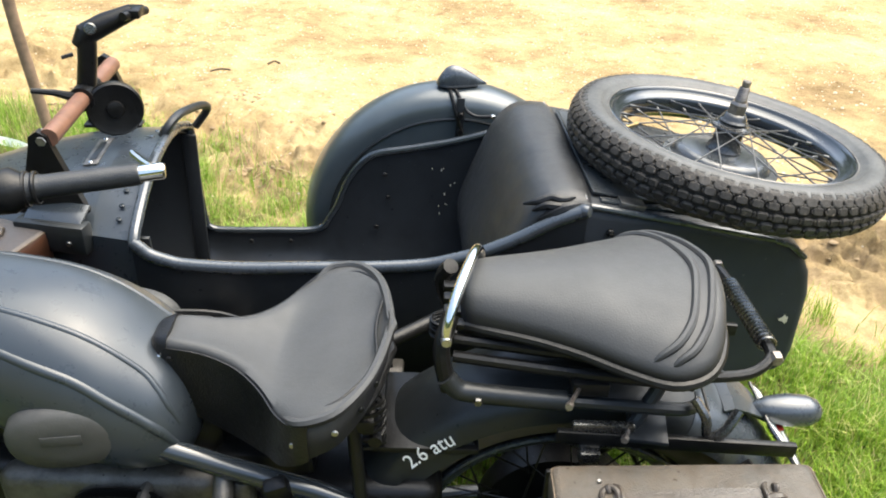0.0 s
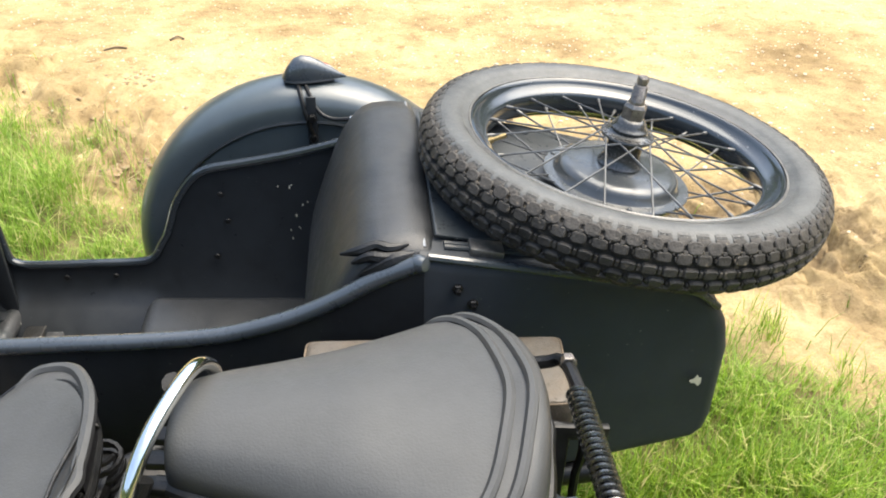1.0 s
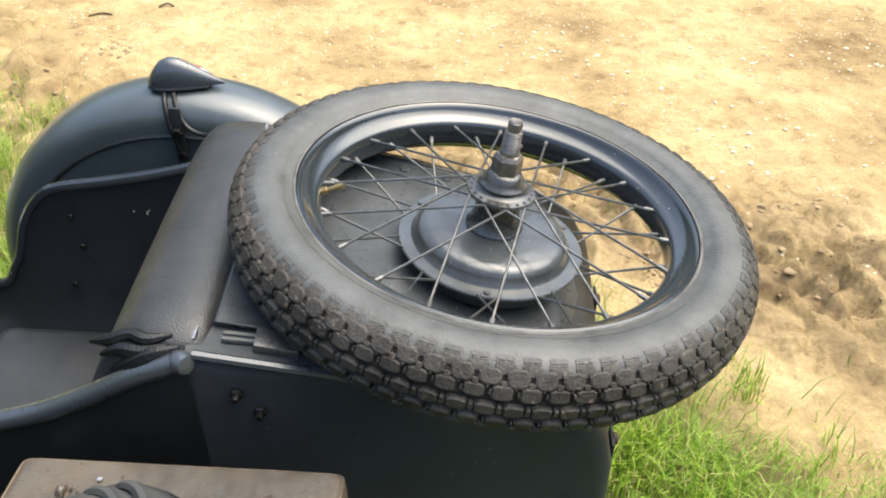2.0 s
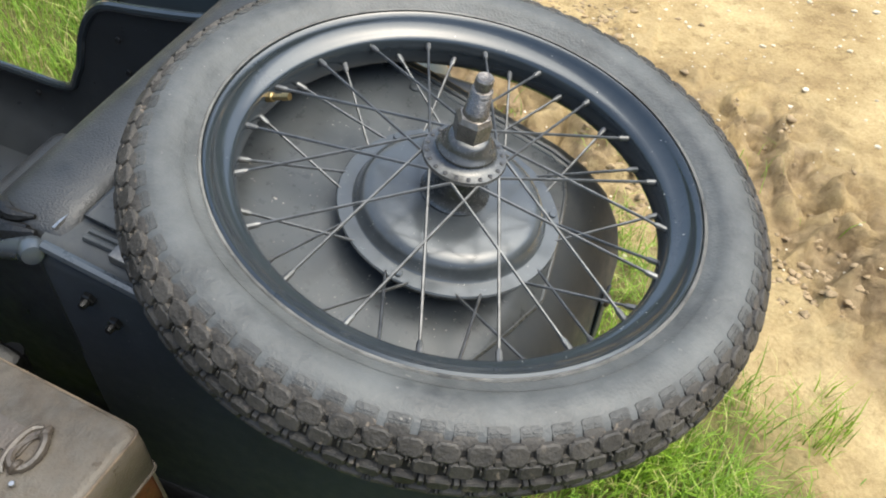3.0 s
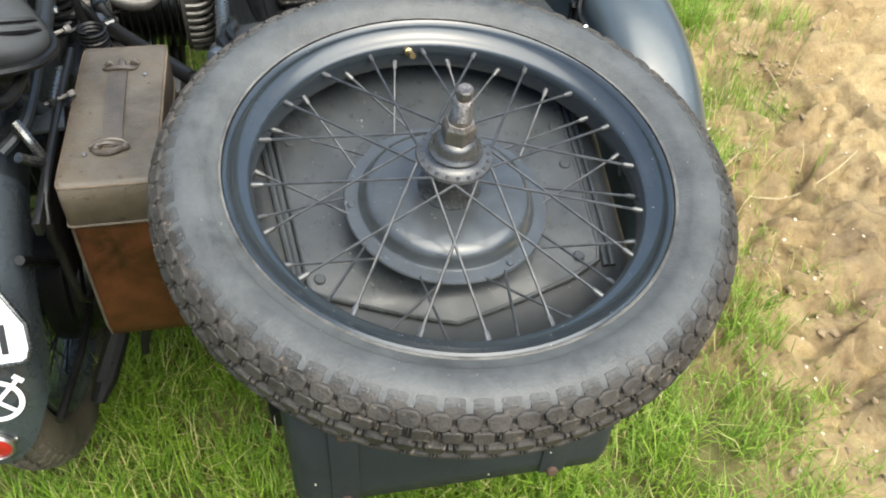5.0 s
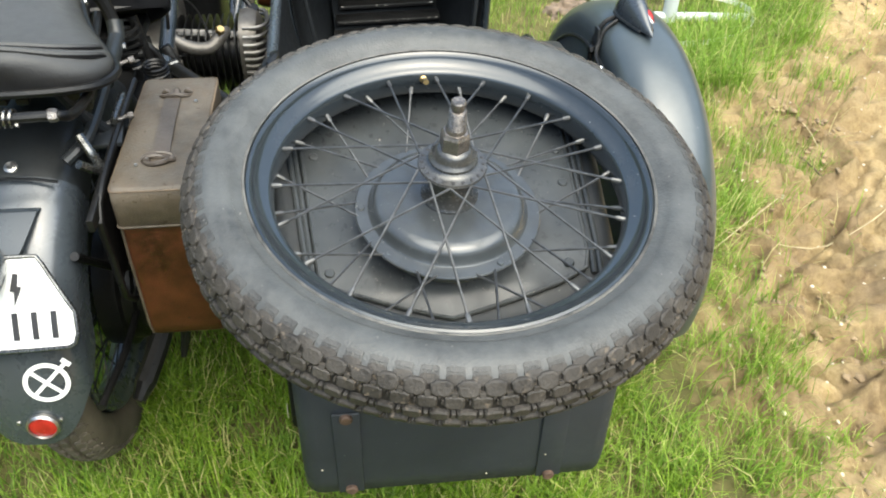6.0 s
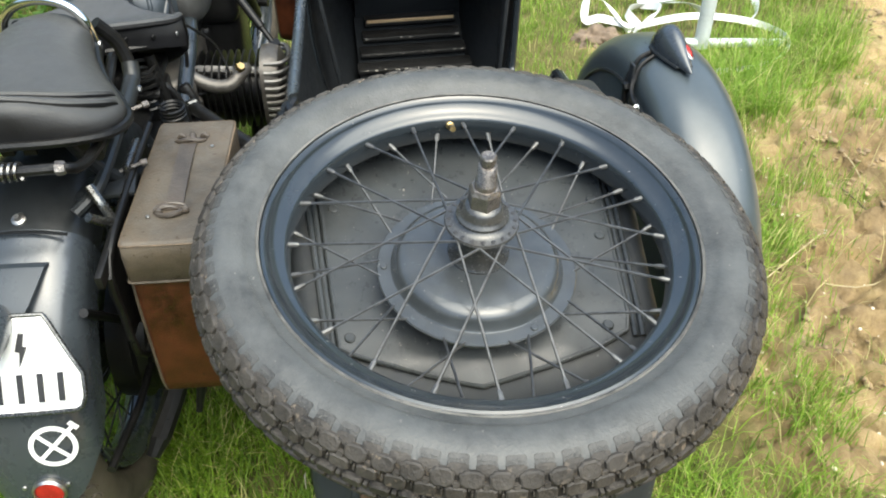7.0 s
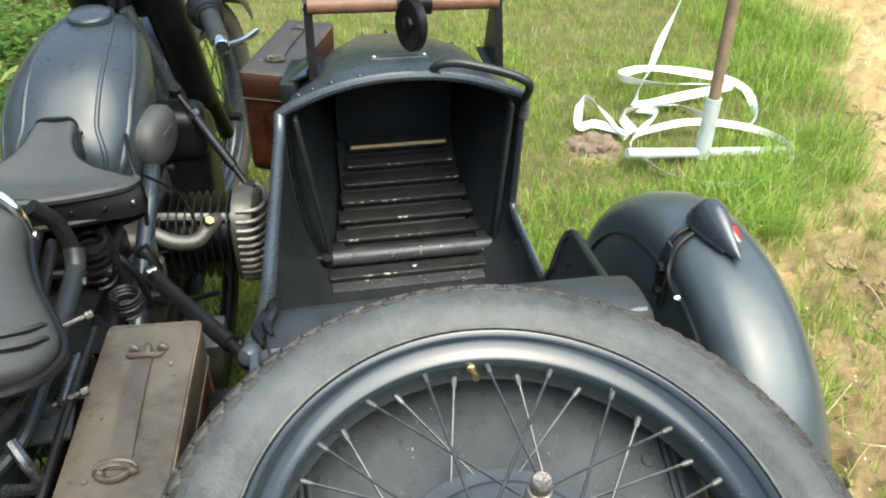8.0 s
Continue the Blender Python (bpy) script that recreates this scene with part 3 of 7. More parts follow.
def tread_bm(r_mid, half_w, half_h, count, shoulder=False):
    """Moulded blocks in rows round the tyre, or the flat ribbed bars on its shoulders."""
    bm_v, bm_f = [], []

    def pad(ang, elev, w_c, w_a, height, rounding):
        n = 8
        ca, sa = math.cos(ang), math.sin(ang)
        x, z = math.cos(elev), math.sin(elev)
        r0 = r_mid + half_h * math.copysign(abs(x) ** 0.9, x)
        z0 = half_w * math.copysign(abs(z) ** 0.85, z)
        nx, nzz = math.cos(elev), math.sin(elev)
        k = len(bm_v)
        for lvl, grow in ((-0.002, 1.1), (height * 0.75, 1.0), (height, 0.82)):
            for i in range(n):
                t = 2 * math.pi * (i + 0.5) / n
                u = math.copysign(abs(math.cos(t)) ** rounding, math.cos(t)) * w_c * grow
                v = math.copysign(abs(math.sin(t)) ** rounding, math.sin(t)) * w_a * grow
                rr = r0 + nx * lvl - nzz * v
                zz = z0 + nzz * lvl + nx * v
                bm_v.append((rr * ca - u * sa, rr * sa + u * ca, zz))
        for l in range(2):
            for i in range(n):
                j = (i + 1) % n
                bm_f.append((k + l * n + i, k + l * n + j, k + (l + 1) * n + j, k + (l + 1) * n + i))
        bm_f.append(tuple(k + 2 * n + i for i in range(n)))

    step = 2 * math.pi / count
    rnd = random.Random(8)
    for i in range(count):
        a = i * step
        for s in (1, -1):
            # dark panels with two fine ribs on the shoulder, flat pads under them, then staggered crown blocks
            if shoulder:
                pad(a, s * radians(63.5), step * r_mid * 0.385, 0.0058, 0.0005, 0.3)
                for e in (60.5, 64.0):
                    for side in (-1, 1):
                        pad(a + side * step * 0.165, s * radians(e), step * r_mid * 0.150, 0.0007, 0.0014, 0.4)
                continue
            wobble = rnd.uniform(0.9, 1.08)
            pad(a, s * radians(51), step * r_mid * 0.405, 0.0056, 0.0018, 0.5)
            pad(a + step * 0.5, s * radians(39), step * r_mid * 0.47, 0.0090 * wobble, 0.0050, 0.66)
            for side in (-1, 1):
                pad(a + side * step * 0.15, s * radians(44.5 + rnd.uniform(-1, 1)), step * r_mid * 0.10, 0.0024, 0.0042, 0.6)
            pad(a, s * radians(31), step * r_mid * 0.15, 0.0030, 0.0052, 0.45)
            pad(a, s * radians(20), step * r_mid * 0.43, 0.0074 * wobble, 0.0060, 0.42)
            for side in (-1, 1):
                pad(a + step * 0.5 + side * step * 0.06, s * radians(24 - 4 * side), step * r_mid * 0.05, 0.0030, 0.0054, 0.5)
        if not shoulder:
            pad(a + step * 0.5, 0.0, step * r_mid * 0.42, 0.0068, 0.0066, 0.45)
            pad(a, 0.0, step * r_mid * 0.12, 0.0048, 0.0060, 0.5)
    me = bpy.data.meshes.new("tmp")
    me.from_pydata(bm_v, [], bm_f)
    bm = bmesh.new()
    bm.from_mesh(me)
    bpy.data.meshes.remove(me)
    return bm


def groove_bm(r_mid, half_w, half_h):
    """The floor between the tread blocks, a band of its own that carries a darker colour."""
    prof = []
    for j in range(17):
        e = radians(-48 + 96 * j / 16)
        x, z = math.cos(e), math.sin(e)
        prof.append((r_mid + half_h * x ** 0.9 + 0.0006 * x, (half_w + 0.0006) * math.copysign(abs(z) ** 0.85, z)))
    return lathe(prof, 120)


TILT = Vector((0.1256, 0.0269, 0.9917))
SPARE_M = Matrix.Translation((0.0026, 0.0, 0.8189)) @ Vector((0, 0, 1)).rotation_difference(TILT).to_matrix().to_4x4()
RIM_R, RIM_W = 0.2537, 0.036


def wheel_parts(root, paint, hub_up=True, spokes=True):
    """Tyre, rim, hub with brake drum and forty spokes; the lip on the axle's side lies at height 0."""
    down = Matrix.Translation((0, 0, -RIM_W))
    bead = lathe([(RIM_R - 0.001, -0.012), (RIM_R + 0.0010, -0.0020), (RIM_R + 0.0035, 0.0002), (RIM_R + 0.0080, 0.0018), (RIM_R + 0.0150, 0.0062), (RIM_R + 0.0150, -0.004)], 120)
    tyre = part("tyre", joined(shifted(tyre_bm(0.2880, 0.0470, 0.0375), down), bead), RUBBER, root, "dusty grey rubber tyre")
    part("tread", shifted(tread_bm(0.2880, 0.0470, 0.0375, 74), down), TREAD, tyre, "worn blocky rubber tread", 30)
    part("tread_groove", shifted(groove_bm(0.2880, 0.0470, 0.0375), down), GROOVE, tyre, "tread grooves darkened as if in shade, specked with mud")
    part("shoulder_band", shifted(tread_bm(0.2880, 0.0470, 0.0375, 74, True), down), RUBBER_BAND, tyre, "flat ribbed band on the tyre shoulder", 30)["kind"] = "stuff"
    rim = part("rim", shifted(rim_bm(RIM_R, RIM_W), down), paint, root, "glossy blue-grey painted steel rim")
    # brake drum low in the wheel, narrow flange above it
    drum = part("brake_drum", lathe([(0, -0.0440), (0.035, -0.0442), (0.083, -0.0450), (0.091, -0.0470), (0.0965, -0.0510), (0.0995, -0.0560), (0.103, -0.0660), (0.105, -0.0675), (0.1203, -0.0680),
                                     (0.1216, -0.0695), (0.1205, -0.0730), (0.107, -0.074), (0.104, -0.098), (0, -0.100)], 64), DRUM_PAINT, root, "dark grey brake drum with a flanged rim")
    for k in range(3):
        a = radians(25 + 120 * k)
        part("drum_bolt", bolt(0.0045, 0.003, Matrix.Translation((0.1135 * math.cos(a), 0.1130 * math.sin(a), -0.0680)), 8), DRUM_PAINT, drum)
    part("rim_edge", lathe([(RIM_R - 0.0005, 0.0005), (RIM_R + 0.0016, 0.0012), (RIM_R + 0.0030, 0.0), (RIM_R + 0.0015, -0.004)], 96, close=True), SCUFF, rim, "pale scuffed line where the tyre meets the rim")
    hub = part("hub", lathe([(0.037, -0.0455), (0.037, -0.0415), (0.034, -0.038), (0.032, -0.032), (0.029, -0.026), (0.0285, 0.001), (0.036, 0.0040), (0.0425, 0.0050), (0.0435, 0.0075), (0.0425, 0.0100),
                             (0.0345, 0.0108), (0.0300, 0.0125), (0.0270, 0.0165), (0, 0.0170)], 40), HUB_PAINT, root, "greasy dark steel hub with a spoke flange")
    # Flat black discs put the dark of the flange's holes into colour.
    for k in range(20):
        a = radians(18 * k + 9)
        part("spoke_hole", bolt(0.0024, 0.0008, Matrix.Translation((0.0385 * math.cos(a), 0.0385 * math.sin(a), 0.0106)), 10), BLACK, hub)
    if hub_up:
        axle = part("axle", lathe([(0, 0.035), (0.0130, 0.035), (0.0128, 0.0640), (0.0118, 0.0670)] + [(0.0114 - 0.00006 * k + (0.0005 if k % 2 else -0.0004), 0.0680 + 0.0012 * k) for k in range(20)] + [(0.0100, 0.0918), (0.0078, 0.0925), (0.0078, 0.0950), (0.0090, 0.0960), (0.0090, 0.1035), (0.0076, 0.1055), (0.0045, 0.1052), (0, 0.1042)], 20), AXLE_STEEL, root, "threaded rusty steel axle end", 20)
        part("axle_nut", lathe([(0.010, 0.036), (0.0190, 0.036), (0.0190, 0.0560), (0.0160, 0.0610), (0.0110, 0.0620)], 6), AXLE_STEEL, axle, "hexagon steel axle nut", 20)
        part("cap", lathe([(0.0270, 0.0160), (0.0300, 0.0170), (0.0308, 0.0190), (0.0300, 0.0210), (0.0272, 0.0222), (0.0255, 0.0275), (0.0225, 0.0325), (0.0195, 0.0365), (0.010, 0.0375)], 40), HUB_PAINT, axle, "worn dark domed hub cap", 60)
    if spokes:
        for k in range(20):
            for upper in (True, False):
                a = radians(13.2 + 18 * k + (0 if upper else 9))
                turn = radians(56) * (1 if k % 2 == 0 else -1) if upper else radians(16) * (-1 if k % 2 == 0 else 1)
                r_n = 0.2225
                z_n = -0.0255 if upper else -0.0405
                tip = Vector((r_n * math.cos(a), r_n * math.sin(a), z_n))
                if upper:
                    r_h, z_h = 0.0385, 0.0075
                else:
                    r_h, z_h = 0.1150, -0.070
                end = Vector((r_h * math.cos(a + turn), r_h * math.sin(a + turn), z_h))
                d = (end - tip).normalized()
                spoke = part("spoke", tube([tip - d * 0.004, end], 0.00165, 6), SPOKE, root)
                part("nipple", tube([tip - d * 0.008, tip + d * 0.010, tip + d * 0.013], [0.0034, 0.0031, 0.0020], 8), NIPPLE, spoke)
    return rim


def build_spare():
    root = thing("spare_wheel", "spoked spare wheel with blocky grey tyre lying on the sidecar trunk", "wheel", SPARE_M)
    rim = wheel_parts(root, PAINT_RIM)
    a = radians(180.0)
    d = Vector((-math.cos(a) * 0.9, -math.sin(a) * 0.9, 0.45)).normalized()
    p = Vector((math.cos(a) * 0.2245, math.sin(a) * 0.2245, -0.0275))
    part("valve", tube([p, p + d * 0.010, p + d * 0.011, p + d * 0.022, p + d * 0.023, p + d * 0.032], [0.0055, 0.0055, 0.0035, 0.0035, 0.0045, 0.004], 10), BRASS, rim, "small brass valve stem")
    return root


build_spare()

PAINT_TRUNK = material("trunk_paint", (0.030, 0.034, 0.039), 0.50, vary=0.2, scale=6, bump=0.06, bump_scale=40, dust=1.0, dust_colour=(0.066, 0.066, 0.062), settle=(0.5, 0.98), spec=0.22, specks=(-0.02, 120, (0.13, 0.13, 0.125)))
RUSTY_BOLT = material("rusty_bolt", (0.10, 0.062, 0.042), 0.7, 0.2, vary=0.6, scale=60, bump=0.4, bump_scale=120)
CHIP = material("bare_primer", (0.55, 0.50, 0.38), 0.7, vary=0.3, scale=60)


# ---- sidecar ----
sidecar = thing("sidecar", "dark grey military motorcycle sidecar with open tub and rear trunk", "sidecar", Matrix.Translation((-0.6, 0.05, 0)))
SIDE_INV = Matrix.Translation((0.6, -0.05, 0))


def side_part(name, bm, mat, label="", parent=None, smooth=35):
    """A part of the sidecar, given in world places."""
    ob = part(name, shifted(bm, SIDE_INV), mat, parent or sidecar, label, smooth)
    return ob


def lerp_table(rows, x):
    for (a, u), (b, v) in zip(rows, rows[1:]):
        if x <= b:
            t = max(0.0, (x - a) / (b - a))
            return u + (v - u) * t
    return rows[-1][1]


NEAR_Y = [(-1.18, -0.190), (-1.10, -0.199), (-0.975, -0.207), (-0.85, -0.214), (-0.74, -0.220), (-0.64, -0.225), (-0.34, -0.238)]
NEAR_Z = [(-1.18, 0.668), (-1.15, 0.642), (-1.10, 0.624), (-0.975, 0.620), (-0.74, 0.629), (-0.64, 0.637), (-0.55, 0.658), (-0.48, 0.690), (-0.40, 0.738), (-0.34, 0.764)]
FAR_Y = [(-1.18, 0.332), (-1.16, 0.318), (-1.0, 0.315), (-0.8, 0.312), (-0.7, 0.305), (-0.5, 0.290), (-0.34, 0.276)]
FAR_Z = [(-1.18, 0.668), (-1.172, 0.55), (-1.165, 0.43), (-1.15, 0.397), (-1.10, 0.390), (-0.90, 0.392), (-0.865, 0.404), (-0.83, 0.46), (-0.80, 0.535), (-0.77, 0.580), (-0.73, 0.612), (-0.6, 0.640), (-0.5, 0.662), (-0.34, 0.72)]


def build_tub():
    rings = []
    for x in (-1.18, -1.172, -1.165, -1.158, -1.15, -1.12, -1.06, -1.0, -0.95, -0.90, -0.88, -0.865, -0.848, -0.83, -0.815, -0.80, -0.785, -0.77, -0.75, -0.73, -0.68, -0.62, -0.55, -0.48, -0.44, -0.40, -0.37, -0.34):
        ny, nz, fy, fz = (lerp_table(t, x) for t in (NEAR_Y, NEAR_Z, FAR_Y, FAR_Z))
        by0, by1, bz = ny + 0.06, fy - 0.06, 0.25
        ring = []
        for k in range(9):
            t = k / 8
            ring.append((x, ny + (by0 - ny) * t ** 3.0, nz + (bz + 0.04 - nz) * t))
        ring += [(x, by0 + 0.03, bz + 0.01), (x, (by0 + by1) / 2, bz), (x, by1 - 0.03, bz + 0.01)]
        for k in range(9):
            t = 1 - k / 8
            ring.append((x, fy + (by1 - fy) * t ** 3.0, fz + (bz + 0.04 - fz) * t))
        rings.append(ring)
    hull = side_part("tub", thick(loft(rings, closed=False), 0.006), PAINT_DULL, "dark grey sheet-steel tub with a cut-away entry")
    near = [(x, lerp_table(NEAR_Y, x) - 0.003, lerp_table(NEAR_Z, x)) for x in (-1.18, -1.165, -1.15, -1.12, -1.08, -0.975, -0.85, -0.74, -0.64, -0.58, -0.52, -0.46, -0.40, -0.345)]
    side_part("rail", tube(near, 0.0125, 12, smooth=4), PAINT, "rolled grey steel edge rail", hull)
    far = [(x, lerp_table(FAR_Y, x) + 0.002, lerp_table(FAR_Z, x)) for x in (-1.178, -1.172, -1.165, -1.15, -1.10, -1.0, -0.90, -0.865, -0.845, -0.83, -0.815, -0.80, -0.77, -0.73, -0.65, -0.55, -0.45, -0.40)]
    side_part("rail", tube(far, 0.009, 10, smooth=4), PAINT_RIM, "rolled grey steel edge rail", hull)
    return hull


tub = build_tub()


def slewed(bm):
    """The trunk stands a little askew: its rear end lies further back on the far side."""
    for v in bm.verts:
        v.co.x += 0.07 * (v.co.y + 0.23) * min(1.0, max(0.0, (v.co.x + 0.345) / 0.2))
    return bm


def trunk_part(name, bm, mat, label="", parent=None, smooth=35):
    return side_part(name, slewed(bm), mat, label, parent, smooth)


TRUNK_TOP = [(-0.345, 0.768), (-0.15, 0.733), (0.03, 0.697), (0.072, 0.681), (0.108, 0.652)]


def on_trunk(x, y, dz=0.0):
    return Matrix.Translation((x, y, lerp_table(TRUNK_TOP, x) + dz)) @ pose(0, 0, 0, 0, 10.8, 0)


def trunk_lid_bm():
    """A sheet whose rear edge runs in a shallow point, bent down with the trunk, with a rolled border and a sunk field."""
    def bounds(x):
        lo = lerp_table([(-0.32, -0.190), (0.050, -0.176), (0.064, -0.150), (0.083, -0.085), (0.098, -0.016)], x)
        hi = lerp_table([(-0.32, 0.212), (0.048, 0.172), (0.070, 0.125), (0.086, 0.055), (0.098, -0.014)], x)
        return lo, hi
    rings, left, right = [], [], []
    for x in (-0.32, -0.25, -0.18, -0.12, -0.06, 0.0, 0.030, 0.050, 0.060, 0.068, 0.076, 0.084, 0.091, 0.098):
        lo, hi = bounds(x)
        ring = []
        for k in range(13):
            y = lo + (hi - lo) * k / 12
            sag = 0.0025 * noise.noise((x * 9, y * 9, 5.0)) + 0.004 * noise.noise((x * 3.5, y * 3.5, 2.0))
            ring.append((x, y, lerp_table(TRUNK_TOP, x) + 0.0065 + (sag if 0 < k < 12 else 0)))
        rings.append(ring)
        left.append((x, lo, lerp_table(TRUNK_TOP, x) + 0.0075))
        right.append((x, hi, lerp_table(TRUNK_TOP, x) + 0.0075))
    return joined(thick(loft(rings, closed=False), -0.003), tube(left + right[::-1], 0.0032, 8, closed=True))


def build_trunk():
    side = [(-0.345, 0.26), (-0.345, 0.768), (-0.15, 0.733), (0.03, 0.697), (0.072, 0.681), (0.108, 0.652), (0.133, 0.608), (0.146, 0.555), (0.150, 0.41), (0.144, 0.374), (0.124, 0.355), (0.085, 0.346), (-0.1, 0.31)]
    bm = bmesh.new()
    rows = []
    for y0, y1 in ((-0.241, -0.225), (0.272, 0.204)):
        rows.append([bm.verts.new((x, y0 + (y1 - y0) * (x + 0.345) / 0.495, z)) for x, z in side])
    n = len(side)
    left = bm.faces.new(rows[0])
    right = bm.faces.new(rows[1][::-1])
    for i in range(n):
        bm.faces.new((rows[0][i], rows[1][i], rows[1][(i + 1) % n], rows[0][(i + 1) % n]))
    bmesh.ops.recalc_face_normals(bm, faces=bm.faces)
    bmesh.ops.bevel(bm, geom=[e for f in (left, right) for e in f.edges if max(v.co.x for v in e.verts) > -0.34], offset=0.022, segments=5, affect="EDGES", profile=0.5)
    body = trunk_part("trunk", bm, PAINT_TRUNK, "dark grey rounded trunk body with a chipped spot", smooth=40)
    trunk_part("trunk_lid", trunk_lid_bm(), PAINT_DUSTY, "flat sheet-steel trunk lid with pressed borders", body)
    for y0, y1 in ((-0.208, -0.190), (-0.199, -0.1835), (0.222, 0.178), (0.231, 0.187)):
        trunk_part("rib", tube([on_trunk(x, y0 + (y1 - y0) * (x + 0.31) / 0.365, 0.003).translation for x in (-0.31, -0.15, 0.03, 0.055)], 0.0042, 8), PAINT_DUSTY, "", body)
    for x, y in ((0.040, -0.163), (0.044, 0.146), (-0.161, -0.168), (-0.153, 0.179), (-0.091, 0.173)):
        trunk_part("bolt", bolt(0.0068, 0.004, on_trunk(x, y, 0.0085), 14), PAINT_DUSTY, "round painted bolt head", body)
    # rear panel: two narrow plates over the sheet, with bolts
    for y, tops in ((-0.162, (0.551, 0.392)), (0.120, (0.545, 0.388))):
        trunk_part("rear_plate", box(0.004, 0.036, 0.175, 0.0015, Matrix.Translation((0.1505, y, 0.470))), PAINT_TRUNK, "", body)
        for z in tops:
            trunk_part("bolt", bolt(0.0085, 0.006, aim((0.1525, y, z), (1, 0, 0)), 12), RUSTY_BOLT, "rusty bolt head", body)
    for p in ((0.1525, 0.112, 0.436), (0.1515, 0.03, 0.40), (0.1515, -0.20, 0.44)):
        trunk_part("paint_fleck", bolt(0.0013, 0.001, aim(p, (1, 0, 0)), 7), CHIP, "", body)
    # side bolts and the chip in the paint
    for x, z in ((-0.293, 0.716), (-0.270, 0.688)):
        side_part("bolt", joined(bolt(0.008, 0.006, aim((x, -0.241, z), (0, -1, 0))), bolt(0.0045, 0.014, aim((x, -0.241, z), (0, -1, 0)), 8)), BLACK_METAL, "dark bolt head", body)
    chip = bmesh.new()
    rnd = random.Random(3)
    chip.faces.new([chip.verts.new((0.098 + 0.013 * rnd.uniform(0.35, 1) * math.cos(k * 0.628), -0.2375, 0.509 + 0.014 * rnd.uniform(0.3, 1) * math.sin(k * 0.628))) for k in range(10)])
    side_part("paint_chip", thick(chip, 0.0006), CHIP, "pale bare patch of chipped paint", body, 0)
    side_part("edge_strip", tube([(-0.338, -0.216, 0.770), (-0.338, 0.0, 0.772), (-0.338, 0.26, 0.770)], 0.003, 6), STEEL, "thin bright metal edge strip", body)
    side_part("bead", tube([(-0.335, -0.236, 0.768), (-0.15, -0.237, 0.733), (0.03, -0.233, 0.695), (0.072, -0.230, 0.679), (0.106, -0.228, 0.651)], 0.006, 8), PAINT, "", body)
    side_part("bracket", box(0.05, 0.03, 0.012, 0.002, on_trunk(-0.25, -0.205, 0.006)), ALLOY, "small bare metal bracket", body)
    return body


build_trunk()


# sidecar wheel and mudguard
FEND_C = Vector((-0.535, 0.460, 0.352))


def fender_bm(centre, radius, half, a0, a1, inner_left, inner_right, n=44, tail=0):
    """A deep mudguard: a rounded crown with flat valances, swept round the axle. Angles from -x over the top."""
    prof = [(inner_left, -half)]
    for k in range(15):
        q = radians(-90 + 180 * k / 14)
        prof.append((radius - 0.052 * (1 - math.cos(q)) ** 1.15, half * math.copysign(abs(math.sin(q)) ** 0.9, q)))
    prof.append((inner_right, half))
    rings = []
    for i in range(n + 1):
        a = a0 + (a1 - a0) * i / n
        ends = [min(a, radians(tail - 13 * (abs(y) / half) ** 3 - (8 if r < radius - 0.053 else 0))) for r, y in prof] if tail else [a] * len(prof)
        rings.append([(centre.x - r * math.cos(e), centre.y + y, centre.z + r * math.sin(e)) for (r, y), e in zip(prof, ends)])
    return thick(loft(rings, closed=False), 0.003)


mudguard = side_part("mudguard", fender_bm(FEND_C, 0.388, 0.075, radians(-12), radians(195), 0.16, 0.27), PAINT_FENDER, "rounded dark blue-grey steel mudguard")

# bead round the mudguard, lamp, cable and bracket
def arc(centre, r, y, a0, a1, n=24):
    return [(centre.x - r * math.cos(a0 + (a1 - a0) * i / n), centre.y + y, centre.z + r * math.sin(a0 + (a1 - a0) * i / n)) for i in range(n + 1)]


side_part("bead", tube(arc(FEND_C, 0.322, -0.076, radians(0), radians(150)), 0.004, 6), PAINT_DULL, "", mudguard)
side_part("edge", tube(arc(FEND_C, 0.27, 0.075, radians(-5), radians(190)), 0.005, 6), PAINT_DULL, "", mudguard)
# rear lamp behind the mudguard
rear_lamp = side_part("rear_lamp", lathe([(0, -0.075), (0.022, -0.072), (0.030, -0.050), (0.034, 0.0), (0.034, 0.022), (0.031, 0.024), (0.029, 0.018), (0, 0.018)], 24, aim((-0.138, 0.410, 0.552), (1, 0, -0.12))), BLACK_METAL, "black round rear lamp behind the mudguard", mudguard)
side_part("lens", lathe([(0.0285, 0.019), (0.027, 0.026), (0.018, 0.033), (0, 0.036)], 24, aim((-0.138, 0.410, 0.552), (1, 0, -0.12))), RED_DARK, "dark red glass lens", rear_lamp)
rings = []
LAMP_Y = 0.446
for x, ry, rz in ((-0.578, 0.003, 0.004), (-0.574, 0.012, 0.013), (-0.566, 0.019, 0.026), (-0.553, 0.0235, 0.041), (-0.538, 0.025, 0.047), (-0.520, 0.0235, 0.044), (-0.500, 0.0195, 0.034), (-0.480, 0.014, 0.022), (-0.464, 0.008, 0.012), (-0.452, 0.003, 0.005), (-0.449, 0.001, 0.002)):
    base = 0.745 - 0.35 * (x + 0.535) ** 2 - 0.02 * max(0.0, x + 0.535)
    ring = []
    for k in range(21):
        a = math.pi * k / 20
        ring.append((x, LAMP_Y + 0.10 * (x + 0.535) + ry * math.cos(a), base + rz * math.sin(a) ** 0.9))
    rings.append(ring)
lamp = side_part("marker_lamp", loft(rings), PAINT, "teardrop grey marker lamp on the mudguard", None)
